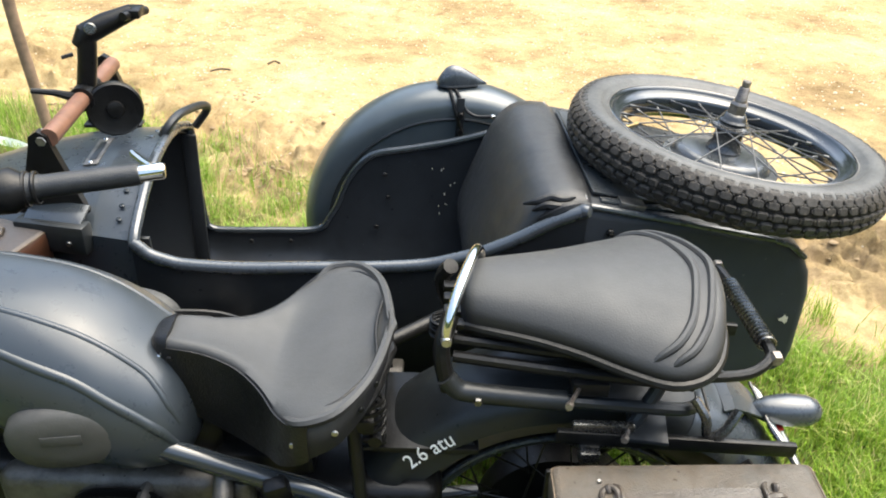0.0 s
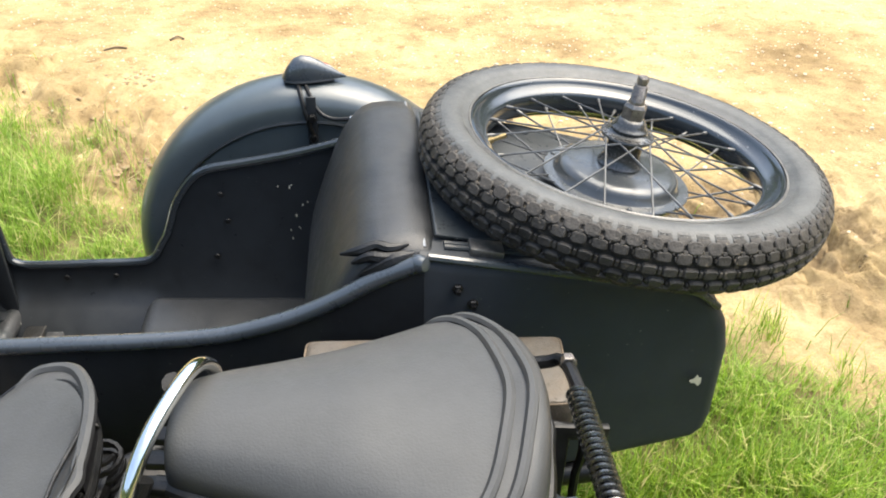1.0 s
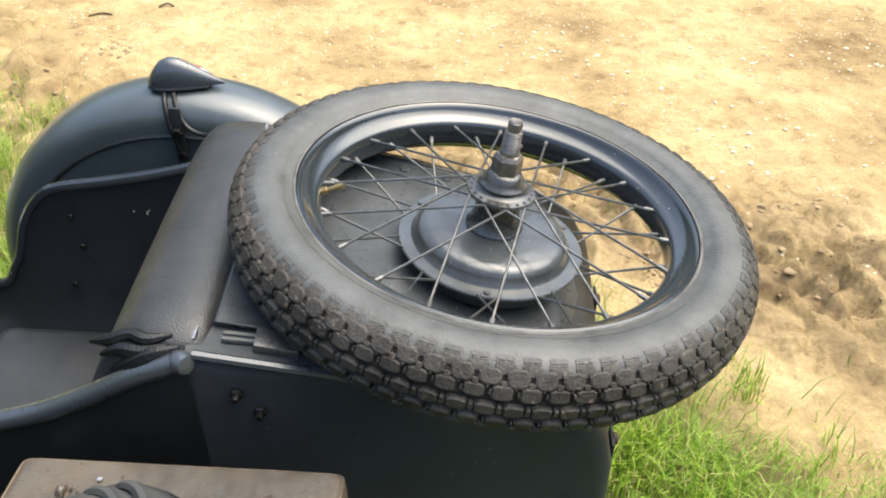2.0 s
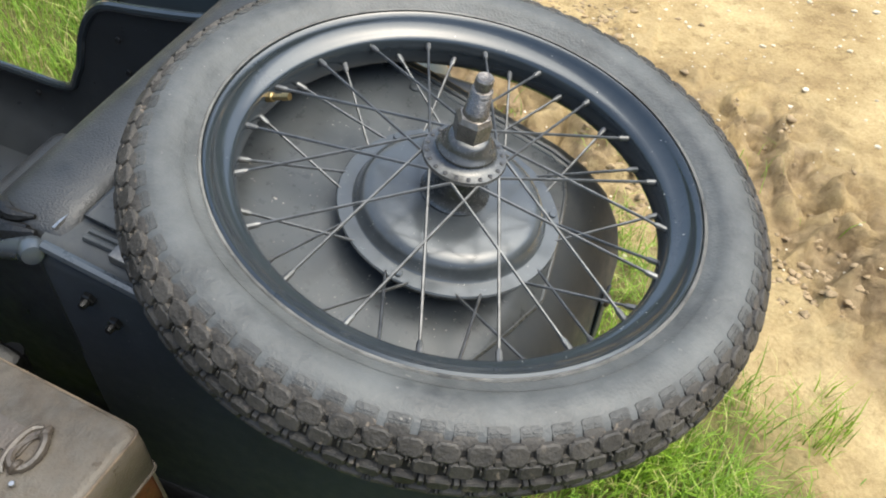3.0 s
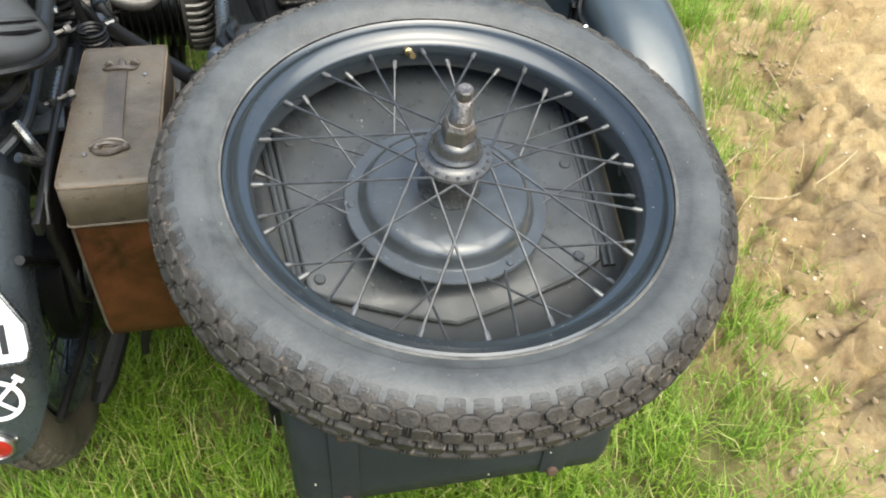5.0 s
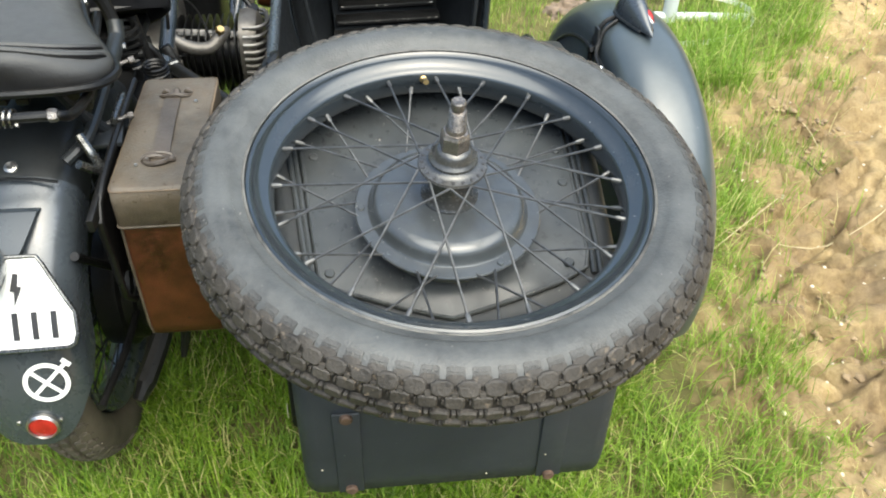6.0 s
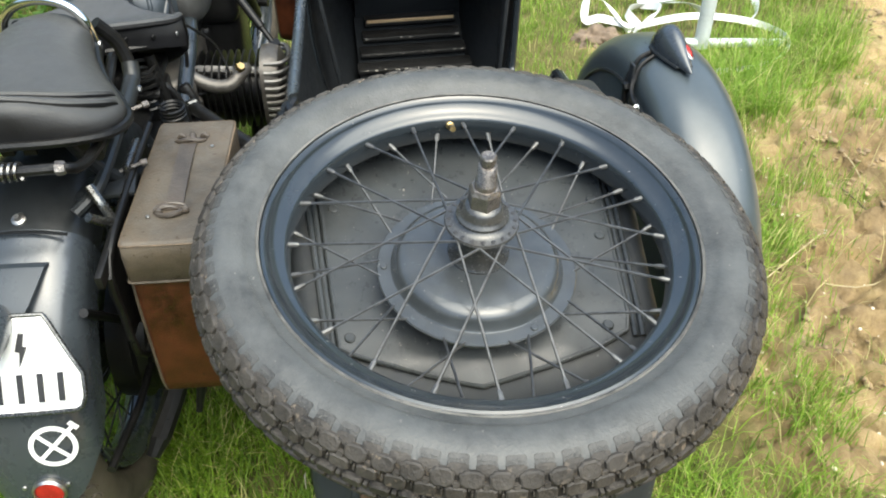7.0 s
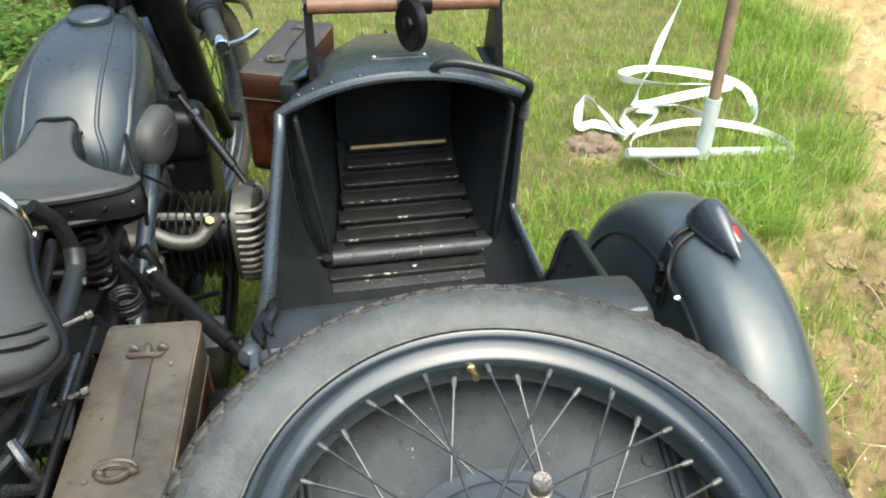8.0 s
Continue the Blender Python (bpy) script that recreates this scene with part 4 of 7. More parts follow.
lens_m = Matrix.Translation((-0.490, 0.4605, 0.7640)) @ Matrix(((0.86, -0.30, 0.41, 0), (0.15, 0.90, 0.41, 0), (-0.49, -0.30, 0.82, 0), (0, 0, 0, 1))) @ Matrix.Diagonal((1.9, 0.75, 1, 1))
side_part("lens", lathe([(0, 0.005), (0.005, 0.004), (0.0085, 0)], 16, lens_m), RED, "dark red glass lens", lamp)
side_part("lens_rim", lathe([(0.0085, -0.002), (0.0105, 0.001), (0.0085, 0.003)], 16, lens_m, close=True), STEEL, "", lamp)
foot = [(x, LAMP_Y + 0.10 * (x + 0.535) + s_ * w, 0.744 - 0.35 * (x + 0.535) ** 2 - 0.02 * max(0.0, x + 0.535)) for s_, row in ((-1, ((-0.572, 0.014), (-0.553, 0.025), (-0.535, 0.027), (-0.505, 0.022), (-0.475, 0.013))), (1, ((-0.475, 0.013), (-0.505, 0.022), (-0.535, 0.027), (-0.553, 0.025), (-0.572, 0.014)))) for x, w in row]
side_part("base_bead", tube(foot, 0.003, 6, closed=True), PAINT_DULL, "", lamp)
side_part("cable", joined(tube([(-0.545, 0.418, 0.738), (-0.540, 0.395, 0.728), (-0.530, 0.374, 0.690), (-0.515, 0.370, 0.640)], 0.0045, 8, smooth=5),
                                  tube([(-0.530, 0.418, 0.738), (-0.520, 0.392, 0.725), (-0.505, 0.376, 0.700), (-0.480, 0.368, 0.688), (-0.441, 0.362, 0.690)], 0.0042, 8, smooth=5)), BLACK_METAL, "black lamp cables", mudguard)
side_part("bracket", box(0.020, 0.005, 0.12, 0.002, Matrix.Translation((-0.520, 0.378, 0.672))), PAINT_DULL, "flat steel bracket", mudguard)
for z in (0.688, 0.645):
    side_part("bolt", bolt(0.009, 0.010, aim((-0.519, 0.3755, z), (0, -1, 0))), BLACK_METAL, "", mudguard)
side_part("clip", bolt(0.006, 0.008, aim((-0.441, 0.364, 0.690), (0.3, -1, 0)), 8), CHROME, "", mudguard)

# ---- sidecar nose, hoop and floor ----
COWL = ((-1.180, -0.190, 0.332, 0.668, 0.733, 0.26), (-1.26, -0.165, 0.316, 0.666, 0.729, 0.27), (-1.36, -0.135, 0.300, 0.655, 0.716, 0.29), (-1.47, -0.105, 0.283, 0.634, 0.692, 0.32), (-1.60, -0.065, 0.250, 0.598, 0.655, 0.37),
        (-1.75, -0.020, 0.205, 0.548, 0.605, 0.43), (-1.88, 0.030, 0.155, 0.505, 0.555, 0.46), (-1.95, 0.070, 0.115, 0.488, 0.515, 0.48))


def cowl_ring(x, y0, y1, zs, zt, zb, inset=0.0):
    c, h = (y0 + y1) / 2, (y1 - y0) / 2 - inset
    zs, zt, zb = zs - inset, zt - inset, zb + inset
    pts = []
    for k in range(9):
        t = 1 - k / 8
        pts.append((x, c - h + min(0.06, h * 0.3) * t ** 3, zb + (zs - 0.012 - zb) * k / 8))
    for k in range(11):
        t = -1 + 2 * k / 10
        pts.append((x, c + h * t, zs + (zt - zs) * (1 - abs(t) ** (2.2 + 3.0 * min(1.0, (-1.18 - x) / 0.3)))))
    for k in range(9):
        t = k / 8
        pts.append((x, c + h - min(0.06, h * 0.3) * t ** 3, zs - 0.012 + (zb - zs + 0.012) * k / 8))
    return pts


def build_nose():
    rings = [cowl_ring(*row) for row in COWL]
    bm = loft(rings, cap=False)
    bm.faces.ensure_lookup_table()
    bmesh.ops.contextual_create(bm, geom=[v for v in bm.verts if v.co.x < -1.949])
    cowl = side_part("cowl", thick(bm, 0.005), PAINT_TANK, "dark grey sheet-steel nose cowl")
    # Darker second skin added inside the cowl to make its hollow black.
    lining = loft([cowl_ring(*row, inset=0.009) for row in COWL[:-1]], cap=False)
    side_part("lining", thick(lining, 0.002), PAINT_DULL, "dark added skin inside the nose", cowl)
    hoop = [(x, y, z + 0.002) for x, y, z in cowl_ring(*COWL[0])[9:20]]
    hoop = [(-1.172, -0.192, 0.655)] + [(-1.176, y, z) for x, y, z in hoop] + [(-1.172, 0.334, 0.62)]
    side_part("rolled_edge", tube(hoop, 0.011, 10, smooth=3), PAINT, "rolled grey steel edge of the cockpit", cowl)
    # grab handle on the entry side
    side_part("grab_handle", tube([(-1.185, 0.130, 0.735), (-1.170, 0.140, 0.757), (-1.155, 0.185, 0.765), (-1.135, 0.275, 0.747), (-1.126, 0.318, 0.730), (-1.130, 0.330, 0.712), (-1.16, 0.331, 0.672)], 0.0095, 10, smooth=5), PAINT_DULL, "bent steel grab handle", cowl)
    # inner door posts
    for p, q in (((-1.172, -0.162, 0.66), (-1.172, -0.108, 0.285)), ((-1.172, 0.304, 0.662), (-1.172, 0.280, 0.275))):
        p, q = Vector(p), Vector(q)
        d = q - p
        side_part("door_post", box(0.034, 0.010, d.length, 0.003, Matrix.Translation((p + q) / 2) @ Euler((math.atan2(-d.y, d.z) + math.pi, 0, 0)).to_matrix().to_4x4()), PAINT_DULL, "", cowl)
    # toe bulkhead
    side_part("bulkhead", box(0.006, 0.30, 0.30, 0.002, Matrix.Translation((-1.50, 0.09, 0.52))), PAINT_DULL, "", cowl)
    # maker's plate on the cowl
    plate = side_part("data_plate", box(0.030, 0.125, 0.002, 0.0008, Matrix.Translation((-1.305, 0.078, 0.7245)) @ pose(0, 0, 0, 0, -6, 0)), ALLOY, "small worn metal data plate", cowl)
    side_part("inscription", box(0.014, 0.085, 0.0008, 0.0002, Matrix.Translation((-1.305, 0.078, 0.7260)) @ pose(0, 0, 0, 0, -6, 0)), PAINT_DULL, "", plate)
    for y in (0.024, 0.136):
        side_part("rivet", bolt(0.0045, 0.003, Matrix.Translation((-1.305, y - 0.002, 0.7255)), 10), CHROME, "", plate)
    for p in ((-1.21, 0.29, 0.689), (-1.21, 0.24, 0.706), (-1.21, -0.02, 0.7255), (-1.21, -0.12, 0.703), (-1.21, 0.19, 0.719), (-1.21, -0.08, 0.714), (-1.21, 0.14, 0.728), (-1.21, -0.15, 0.69)):
        side_part("rivet", bolt(0.0055, 0.004, Matrix.Translation(p), 10), PAINT_RIM, "", cowl)
    # left side ledge with screws
    side_part("side_ledge", box(0.140, 0.035, 0.060, 0.006, Matrix.Translation((-1.330, -0.158, 0.664)) @ pose(0, 0, 0, 0, 0, -13)), PAINT_GUARD, "black box ledge with screws", cowl)
    for x in (-1.365, -1.295):
        side_part("screw", bolt(0.006, 0.006, aim((x, -0.176 - 0.23 * (x + 1.330), 0.660), (-0.23, -1, 0)), 10), DARK_STEEL, "", cowl)
    side_part("side_flange", box(0.115, 0.050, 0.006, 0.002, Matrix.Translation((-1.325, -0.140, 0.700)) @ pose(0, 0, 0, 25, 0, -13)), PAINT_RIM, "", cowl)
    return cowl


cowl = build_nose()


def build_floor():
    pan = side_part("floor_panel", box(0.36, 0.42, 0.008, 0.002, Matrix.Translation((-1.02, 0.075, 0.262))), PAINT_DULL, "worn black floor panel with flaked paint")
    for k in range(6):
        t = k / 5
        x, z = -1.245 - 0.205 * t, 0.295 + 0.135 * t
        y0, y1 = -0.092 + 0.055 * t, 0.262 - 0.045 * t
        side_part("floor_slat", box(0.040, y1 - y0, 0.014, 0.003, Matrix.Translation((x, (y0 + y1) / 2, z)) @ pose(0, 0, 0, 0, 8, 0)), SLAT, "scuffed black wooden slat", pan)
        side_part("slat_edge", box(0.0035, y1 - y0 - 0.01, 0.009 if k == 5 else 0.005, 0.0008, Matrix.Translation((x + 0.0205, (y0 + y1) / 2, z + (0.006 if k == 5 else 0.001)))), WOOD if k == 5 else WORN_EDGE, "bare worn slat edge", pan)
    side_part("footboard_back", box(0.30, 0.30, 0.006, 0.001, Matrix.Translation((-1.355, 0.085, 0.345)) @ pose(0, 0, 0, 0, 33, 0)), PAINT_DULL, "", pan)
    side_part("sill", tube([(-1.168, -0.118, 0.288), (-1.168, 0.278, 0.288)], 0.020, 14), WORN_PAINT, "round steel sill with flaking paint", pan)
    board = side_part("sill_board", box(0.040, 0.385, 0.024, 0.004, Matrix.Translation((-1.118, 0.072, 0.270))), SLAT, "scuffed black board", pan)
    side_part("worn_edge", box(0.004, 0.375, 0.004, 0.0012, Matrix.Translation((-1.0985, 0.072, 0.281))), WORN_EDGE, "", board)
    side_part("bolt", bolt(0.0075, 0.004, Matrix.Translation((-1.118, 0.080, 0.283)), 12), STEEL, "", board)
    side_part("ledge", box(0.035, 0.375, 0.010, 0.003, Matrix.Translation((-1.078, 0.072, 0.268))), WORN_PAINT, "dusty flaked ledge", pan)
    for y in (-0.045, 0.195):
        side_part("sill_band", lathe([(0.0205, -0.016), (0.0212, -0.014), (0.0212, 0.014), (0.0205, 0.016)], 14, aim((-1.168, y, 0.288), (0, 1, 0))), PAINT_DUSTY, "", pan)
    for y in (-0.09, 0.255):
        side_part("hinge", box(0.03, 0.03, 0.02, 0.004, Matrix.Translation((-1.185, y, 0.300))), PAINT_DULL, "", pan)


SLAT = material("scuffed_black_slats", (0.012, 0.012, 0.012), 0.38, vary=0.6, scale=30, bump=0.25, bump_scale=90, dust=0.06, dust_colour=(0.16, 0.14, 0.11), specks=(0.02, 120, (0.11, 0.105, 0.095)))
WORN_EDGE = material("worn_slat_edge", (0.035, 0.033, 0.030), 0.55, vary=0.6, scale=25, bump=0.2, specks=(0.12, 70, (0.50, 0.47, 0.41)))


def flaked_material():
    m = material("flaked_paint", (0.035, 0.036, 0.037), 0.4, vary=0.3, scale=8, bump=0.2, bump_scale=60)
    nt = m.node_tree
    b = nt.nodes["Principled BSDF"]
    co = nt.nodes.new("ShaderNodeTexCoord")
    n = nt.nodes.new("ShaderNodeTexNoise")
    n.inputs["Scale"].default_value, n.inputs["Detail"].default_value, n.inputs["Roughness"].default_value = 105, 5, 0.7
    nt.links.new(co.outputs["Object"], n.inputs["Vector"])
    r = nt.nodes.new("ShaderNodeMapRange")
    r.inputs[1].default_value, r.inputs[2].default_value = 0.635, 0.66
    nt.links.new(n.outputs["Fac"], r.inputs[0])
    x = nt.nodes.new("ShaderNodeMix")
    x.data_type = "RGBA"
    nt.links.new(r.outputs[0], x.inputs[0])
    nt.links.new(b.inputs["Base Color"].links[0].from_socket, x.inputs[6])
    x.inputs[7].default_value = (0.62, 0.60, 0.55, 1)
    nt.links.new(x.outputs[2], b.inputs["Base Color"])
    return m


WORN_PAINT = flaked_material()
build_floor()

# panel bolts and scuffs on the entry side
for x, y, z in ((-0.708, 0.298, 0.561), (-0.70, 0.294, 0.50), (-0.73, 0.285, 0.42), (-1.05, 0.305, 0.365), (-0.95, 0.305, 0.365)):
    side_part("bolt", bolt(0.006, 0.004, aim((x, y, z), (0, -1, 0.2)), 10), BLACK_METAL, "", tub)


def build_flecks():
    rnd = random.Random(14)
    for _ in range(10):
        bm = bmesh.new()
        x, z = rnd.gauss(-0.572, 0.022), rnd.gauss(0.500, 0.040)
        y = lerp_table(FAR_Y, x) - 0.0085 - 0.06 * max(0.0, (0.62 - z) / 0.33) ** 3
        r = rnd.uniform(0.0010, 0.0026)
        bm.faces.new([bm.verts.new((x + r * rnd.uniform(0.4, 1.1) * math.cos(k * 1.257), y, z + r * rnd.uniform(0.8, 2.4) * math.sin(k * 1.257))) for k in range(5)])
        side_part("paint_fleck", thick(bm, 0.0006), CHIP, "pale fleck of chipped paint", tub, 0)


build_flecks()


def cushion_rings(ys, hx, hz, cx, cz, lean, power):
    rings = []
    for i, (y, s) in enumerate(ys):
        ring = []
        for p in super_ring(0, y, 0, hx * s, hz * s, power, 28, "y"):
            ring.append((cx + p[0] + lean * p[2], p[1], cz + p[2]))
        rings.append(ring)
    return rings


back = single("backrest_cushion", loft(cushion_rings([(-0.228, 0.80), (-0.226, 0.90), (-0.218, 0.97), (-0.18, 1.0), (-0.05, 1.01), (0.10, 1.01), (0.22, 1.0), (0.262, 0.97), (0.272, 0.90), (0.274, 0.80)], 0.074, 0.158, -0.424, 0.620, 0.36, 3.4)),
              LEATHER_BLACK, "plump black leather backrest cushion in the sidecar", "cushion", smooth=60)
for line, r in ((((-0.455, -0.207, 0.758), (-0.430, -0.213, 0.766), (-0.405, -0.212, 0.774), (-0.385, -0.219, 0.773), (-0.360, -0.214, 0.776)), 0.0075),
                (((-0.440, -0.221, 0.752), (-0.415, -0.222, 0.762), (-0.390, -0.227, 0.763), (-0.362, -0.224, 0.770)), 0.0085),
                (((-0.430, -0.226, 0.735), (-0.405, -0.230, 0.748), (-0.380, -0.231, 0.762), (-0.352, -0.226, 0.768)), 0.010)):
    k = len(line) - 2
    part("leather_fold", tube(line, [r * 0.3] + [r] * k + [r * 0.3], 8, smooth=5), LEATHER_WRAP, back, "gathered leather fold")
part("piping", tube([(-0.350, -0.20, 0.768), (-0.350, 0.0, 0.771), (-0.350, 0.24, 0.768)], 0.004, 8), LEATHER_BLACK, back)
single("seat_cushion", box(0.45, 0.43, 0.09, 0.03, Matrix.Translation((-0.655, 0.045, 0.295)) @ pose(0, 0, 0, 0, 3, 0), 4), LEATHER_BLACK, "flat grey-black leather seat cushion on the tub floor", "cushion", smooth=60)


# ---- machine-gun mount over the cowl ----
def build_mount():
    root = thing("gun_mount", "black steel gun mount with a brown cross tube", "gun mount", Matrix.Translation((-1.32, 0.09, 0.70)))

    def mp(name, bm, mat, label="", parent=None):
        return part(name, shifted(bm, Matrix.Translation((1.32, -0.09, -0.70))), mat, parent or root, label)
    bar = mp("cross_tube", tube([(-1.318, -0.115, 0.842), (-1.318, 0.30, 0.835)], 0.017, 16), BROWN_TUBE, "rusty brown steel cross tube")
    for y in (-0.105, 0.292):
        bm = bmesh.new()
        prof = [(-0.075, 0.0), (0.075, 0.0), (0.070, 0.02), (0.026, 0.135), (0.020, 0.157), (0.0, 0.167), (-0.020, 0.157), (-0.026, 0.135), (-0.070, 0.02)]
        bm.faces.new([bm.verts.new((-1.335 + u * 0.8, y, 0.690 + v)) for u, v in prof])
        plate = mp("bracket", thick(bm, 0.018), BLACK_METAL, "black steel side bracket")
        s = -1 if y < 0 else 1
        mp("nut", bolt(0.011, 0.012, aim((-1.330, y + s * 0.008, 0.838), (0, s, 0))), STEEL, "", plate)
        mp("foot", box(0.13, 0.035, 0.008, 0.002, Matrix.Translation((-1.335, y, 0.694))), BLACK_METAL, "", plate)
    clamp = mp("clamp", tube([(-1.318, 0.075, 0.839), (-1.318, 0.150, 0.838)], 0.025, 16), BLACK_METAL, "black steel clamp sleeve")
    mp("post", tube([(-1.318, 0.115, 0.845), (-1.306, 0.119, 0.905), (-1.300, 0.122, 0.950)], 0.019, 14), BLACK_METAL, "round upright post")
    head = mp("arm", tube([(-1.318, 0.118, 0.936), (-1.302, 0.123, 0.958), (-1.265, 0.142, 0.975), (-1.215, 0.166, 0.993)], [0.014, 0.023, 0.022, 0.016], 12), BLACK_METAL, "angled steel arm")
    mp("pin", tube([(-1.226, 0.130, 0.992), (-1.200, 0.205, 0.985)], 0.009, 10), BLACK_METAL, "", head)
    mp("lug", box(0.030, 0.05, 0.018, 0.004, Matrix.Translation((-1.212, 0.168, 0.992))), BLACK_METAL, "", head)
    mp("knob", bolt(0.012, 0.006, aim((-1.285, 0.108, 0.974), (0.2, -1, 0.3)), 16), DARK_STEEL, "round knob", head)
    mp("split_pin", tube([(-1.325, 0.10, 0.925), (-1.345, 0.09, 0.921)], 0.004, 6), BLACK_METAL, "", head)
    face = aim((-1.262, 0.098, 0.812), (0.35, -0.93, 0.1))
    disc = mp("disc", lathe([(0, -0.012), (0.050, -0.012), (0.056, -0.008), (0.056, 0.006), (0.052, 0.010), (0.046, 0.008), (0.018, 0.006), (0.016, 0.012), (0.010, 0.014), (0, 0.014)], 36, face), BLACK_METAL, "round black pressed disc")
    mp("bracket", tube([(-1.318, 0.12, 0.82), (-1.28, 0.115, 0.812)], 0.014, 10), BLACK_METAL, "", disc)
    mp("lever", tube([(-1.330, 0.075, 0.845), (-1.36, 0.055, 0.862), (-1.395, 0.035, 0.873)], [0.010, 0.007, 0.0055], 8), BLACK_METAL, "short clamping lever", clamp)
    return root


build_mount()


# ---- motorcycle ----
BIKE_M = Matrix.Translation((-0.42, -0.60, 0)) @ pose(0, 0, 0, 0, 0, -3.9)
BIKE_INV = BIKE_M.inverted()
bike = thing("motorcycle", "old grey military motorcycle with two black leather saddles", "motorcycle", BIKE_M)
AXLE = Vector((0, 0, 0.335))


def bp(name, bm, mat, label="", parent=None, smooth=35):
    """A part given in the motorcycle's own places."""
    return part(name, bm, mat, parent or bike, label, smooth)


def bw(name, bm, mat, label="", parent=None, smooth=35):
    """A part of the motorcycle given in world places."""
    return part(name, shifted(bm, BIKE_INV), mat, parent or bike, label, smooth)


def saddle_bm(rows, dish=0.25):
    """Rows of (x, half width, height, skirt); a dished top, rounded edge, hanging skirt and a hollow underside."""
    rings = []
    for x, w, z, skirt in rows:
        ring = []
        for k in range(15):
            t = -1 + 2 * k / 14
            ring.append((x, w * 0.95 * t, z + dish * 0.05 * (t * t - 1) * min(1, w / 0.12) - 0.010 * abs(t) ** 8))
        ring += [(x, w, z - 0.018), (x, w * 1.015, z - 0.018 - skirt * 0.6), (x, w * 1.0, z - 0.018 - skirt), (x, w * 0.93, z - 0.018 - skirt * 0.98), (x, w * 0.86, z - 0.03)]
        ring += [(x, -w * 0.86, z - 0.03), (x, -w * 0.93, z - 0.018 - skirt * 0.98), (x, -w * 1.0, z - 0.018 - skirt), (x, -w * 1.015, z - 0.018 - skirt * 0.6), (x, -w, z - 0.018)]
        rings.append(ring)
    return loft(rings)


def dense(rows, n=4):
    """Smooth in-between rows."""
    a = curve_points([r[:3] for r in rows], n)
    b = curve_points([(r[0], r[3], 0) for r in rows], n)
    return [(p.x, max(0.004, p.y), p.z, max(0.004, q.y)) for p, q in zip(a, b)]


RIDER = [(-0.62, 0.013, 0.749, 0.046), (-0.61, 0.028, 0.763, 0.076), (-0.583, 0.037, 0.769, 0.101), (-0.54, 0.041, 0.764, 0.121), (-0.499, 0.056, 0.758, 0.128), (-0.472, 0.077, 0.755, 0.121), (-0.448, 0.106, 0.755, 0.106), (-0.423, 0.146, 0.758, 0.084),
         (-0.396, 0.175, 0.766, 0.062), (-0.369, 0.181, 0.774, 0.05), (-0.34, 0.17, 0.781, 0.046), (-0.314, 0.135, 0.788, 0.042), (-0.298, 0.093, 0.791, 0.04), (-0.288, 0.042, 0.792, 0.038), (-0.285, 0.017, 0.792, 0.038)]
rider = bp("rider_saddle", saddle_bm(dense(RIDER), 0.45), LEATHER_SADDLE, "black leather rider saddle, top paled by wear and painted sheen", None, 50)


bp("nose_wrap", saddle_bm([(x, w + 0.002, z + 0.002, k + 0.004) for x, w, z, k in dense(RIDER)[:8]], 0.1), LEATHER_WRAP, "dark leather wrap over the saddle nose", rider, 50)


# Black flaps over the skirt; their colour also darkens the less lit sides.
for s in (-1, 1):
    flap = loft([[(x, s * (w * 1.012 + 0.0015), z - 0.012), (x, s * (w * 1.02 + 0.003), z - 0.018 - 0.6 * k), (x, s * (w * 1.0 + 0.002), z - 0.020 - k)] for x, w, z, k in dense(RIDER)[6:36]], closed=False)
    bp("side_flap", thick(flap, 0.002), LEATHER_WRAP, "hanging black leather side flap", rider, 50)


def edge_line(rows, shift=0.0, out=1.0, start=0):
    left = [(x, -w * out, z - shift) for x, w, z, s in rows[start:]]
    right = [(x, w * out, z - shift) for x, w, z, s in rows[start:]]
    return left + [(rows[-1][0] + 0.004, 0, rows[-1][2] - shift)] + right[::-1]


def roll(rows, shift, out, start, r):
    """A rolled edge that thins out and sinks at both ends."""
    line = edge_line(rows, shift, out, start)
    line[0] = (line[0][0], line[0][1] * 0.9, line[0][2] - 0.012)
    line[-1] = (line[-1][0], line[-1][1] * 0.9, line[-1][2] - 0.012)
    return tube(line, [r * 0.3, r * 0.8] + [r] * (len(line) - 4) + [r * 0.8, r * 0.3], 8, smooth=4)


bp("piping", roll(RIDER, 0.012, 0.975, 7, 0.0075), LEATHER_SADDLE, "rolled leather edge", rider)
bp("seam", tube([(x, -w * 0.86, z - 0.0105) for x, w, z, k in RIDER[9:13]] + [(-0.304, 0.0, 0.7785)] + [(x, w * 0.86, z - 0.0105) for x, w, z, k in RIDER[12:8:-1]], [0.0008] + [0.0024] * 7 + [0.0008], 8, smooth=4), LEATHER_WRAP, "dark stitched seam inside the edge", rider)
bp("seat_frame", tube(edge_line(RIDER, 0.056, 0.9, 8), 0.007, 8, smooth=4), BLACK_METAL, "black steel frame under the leather", rider)
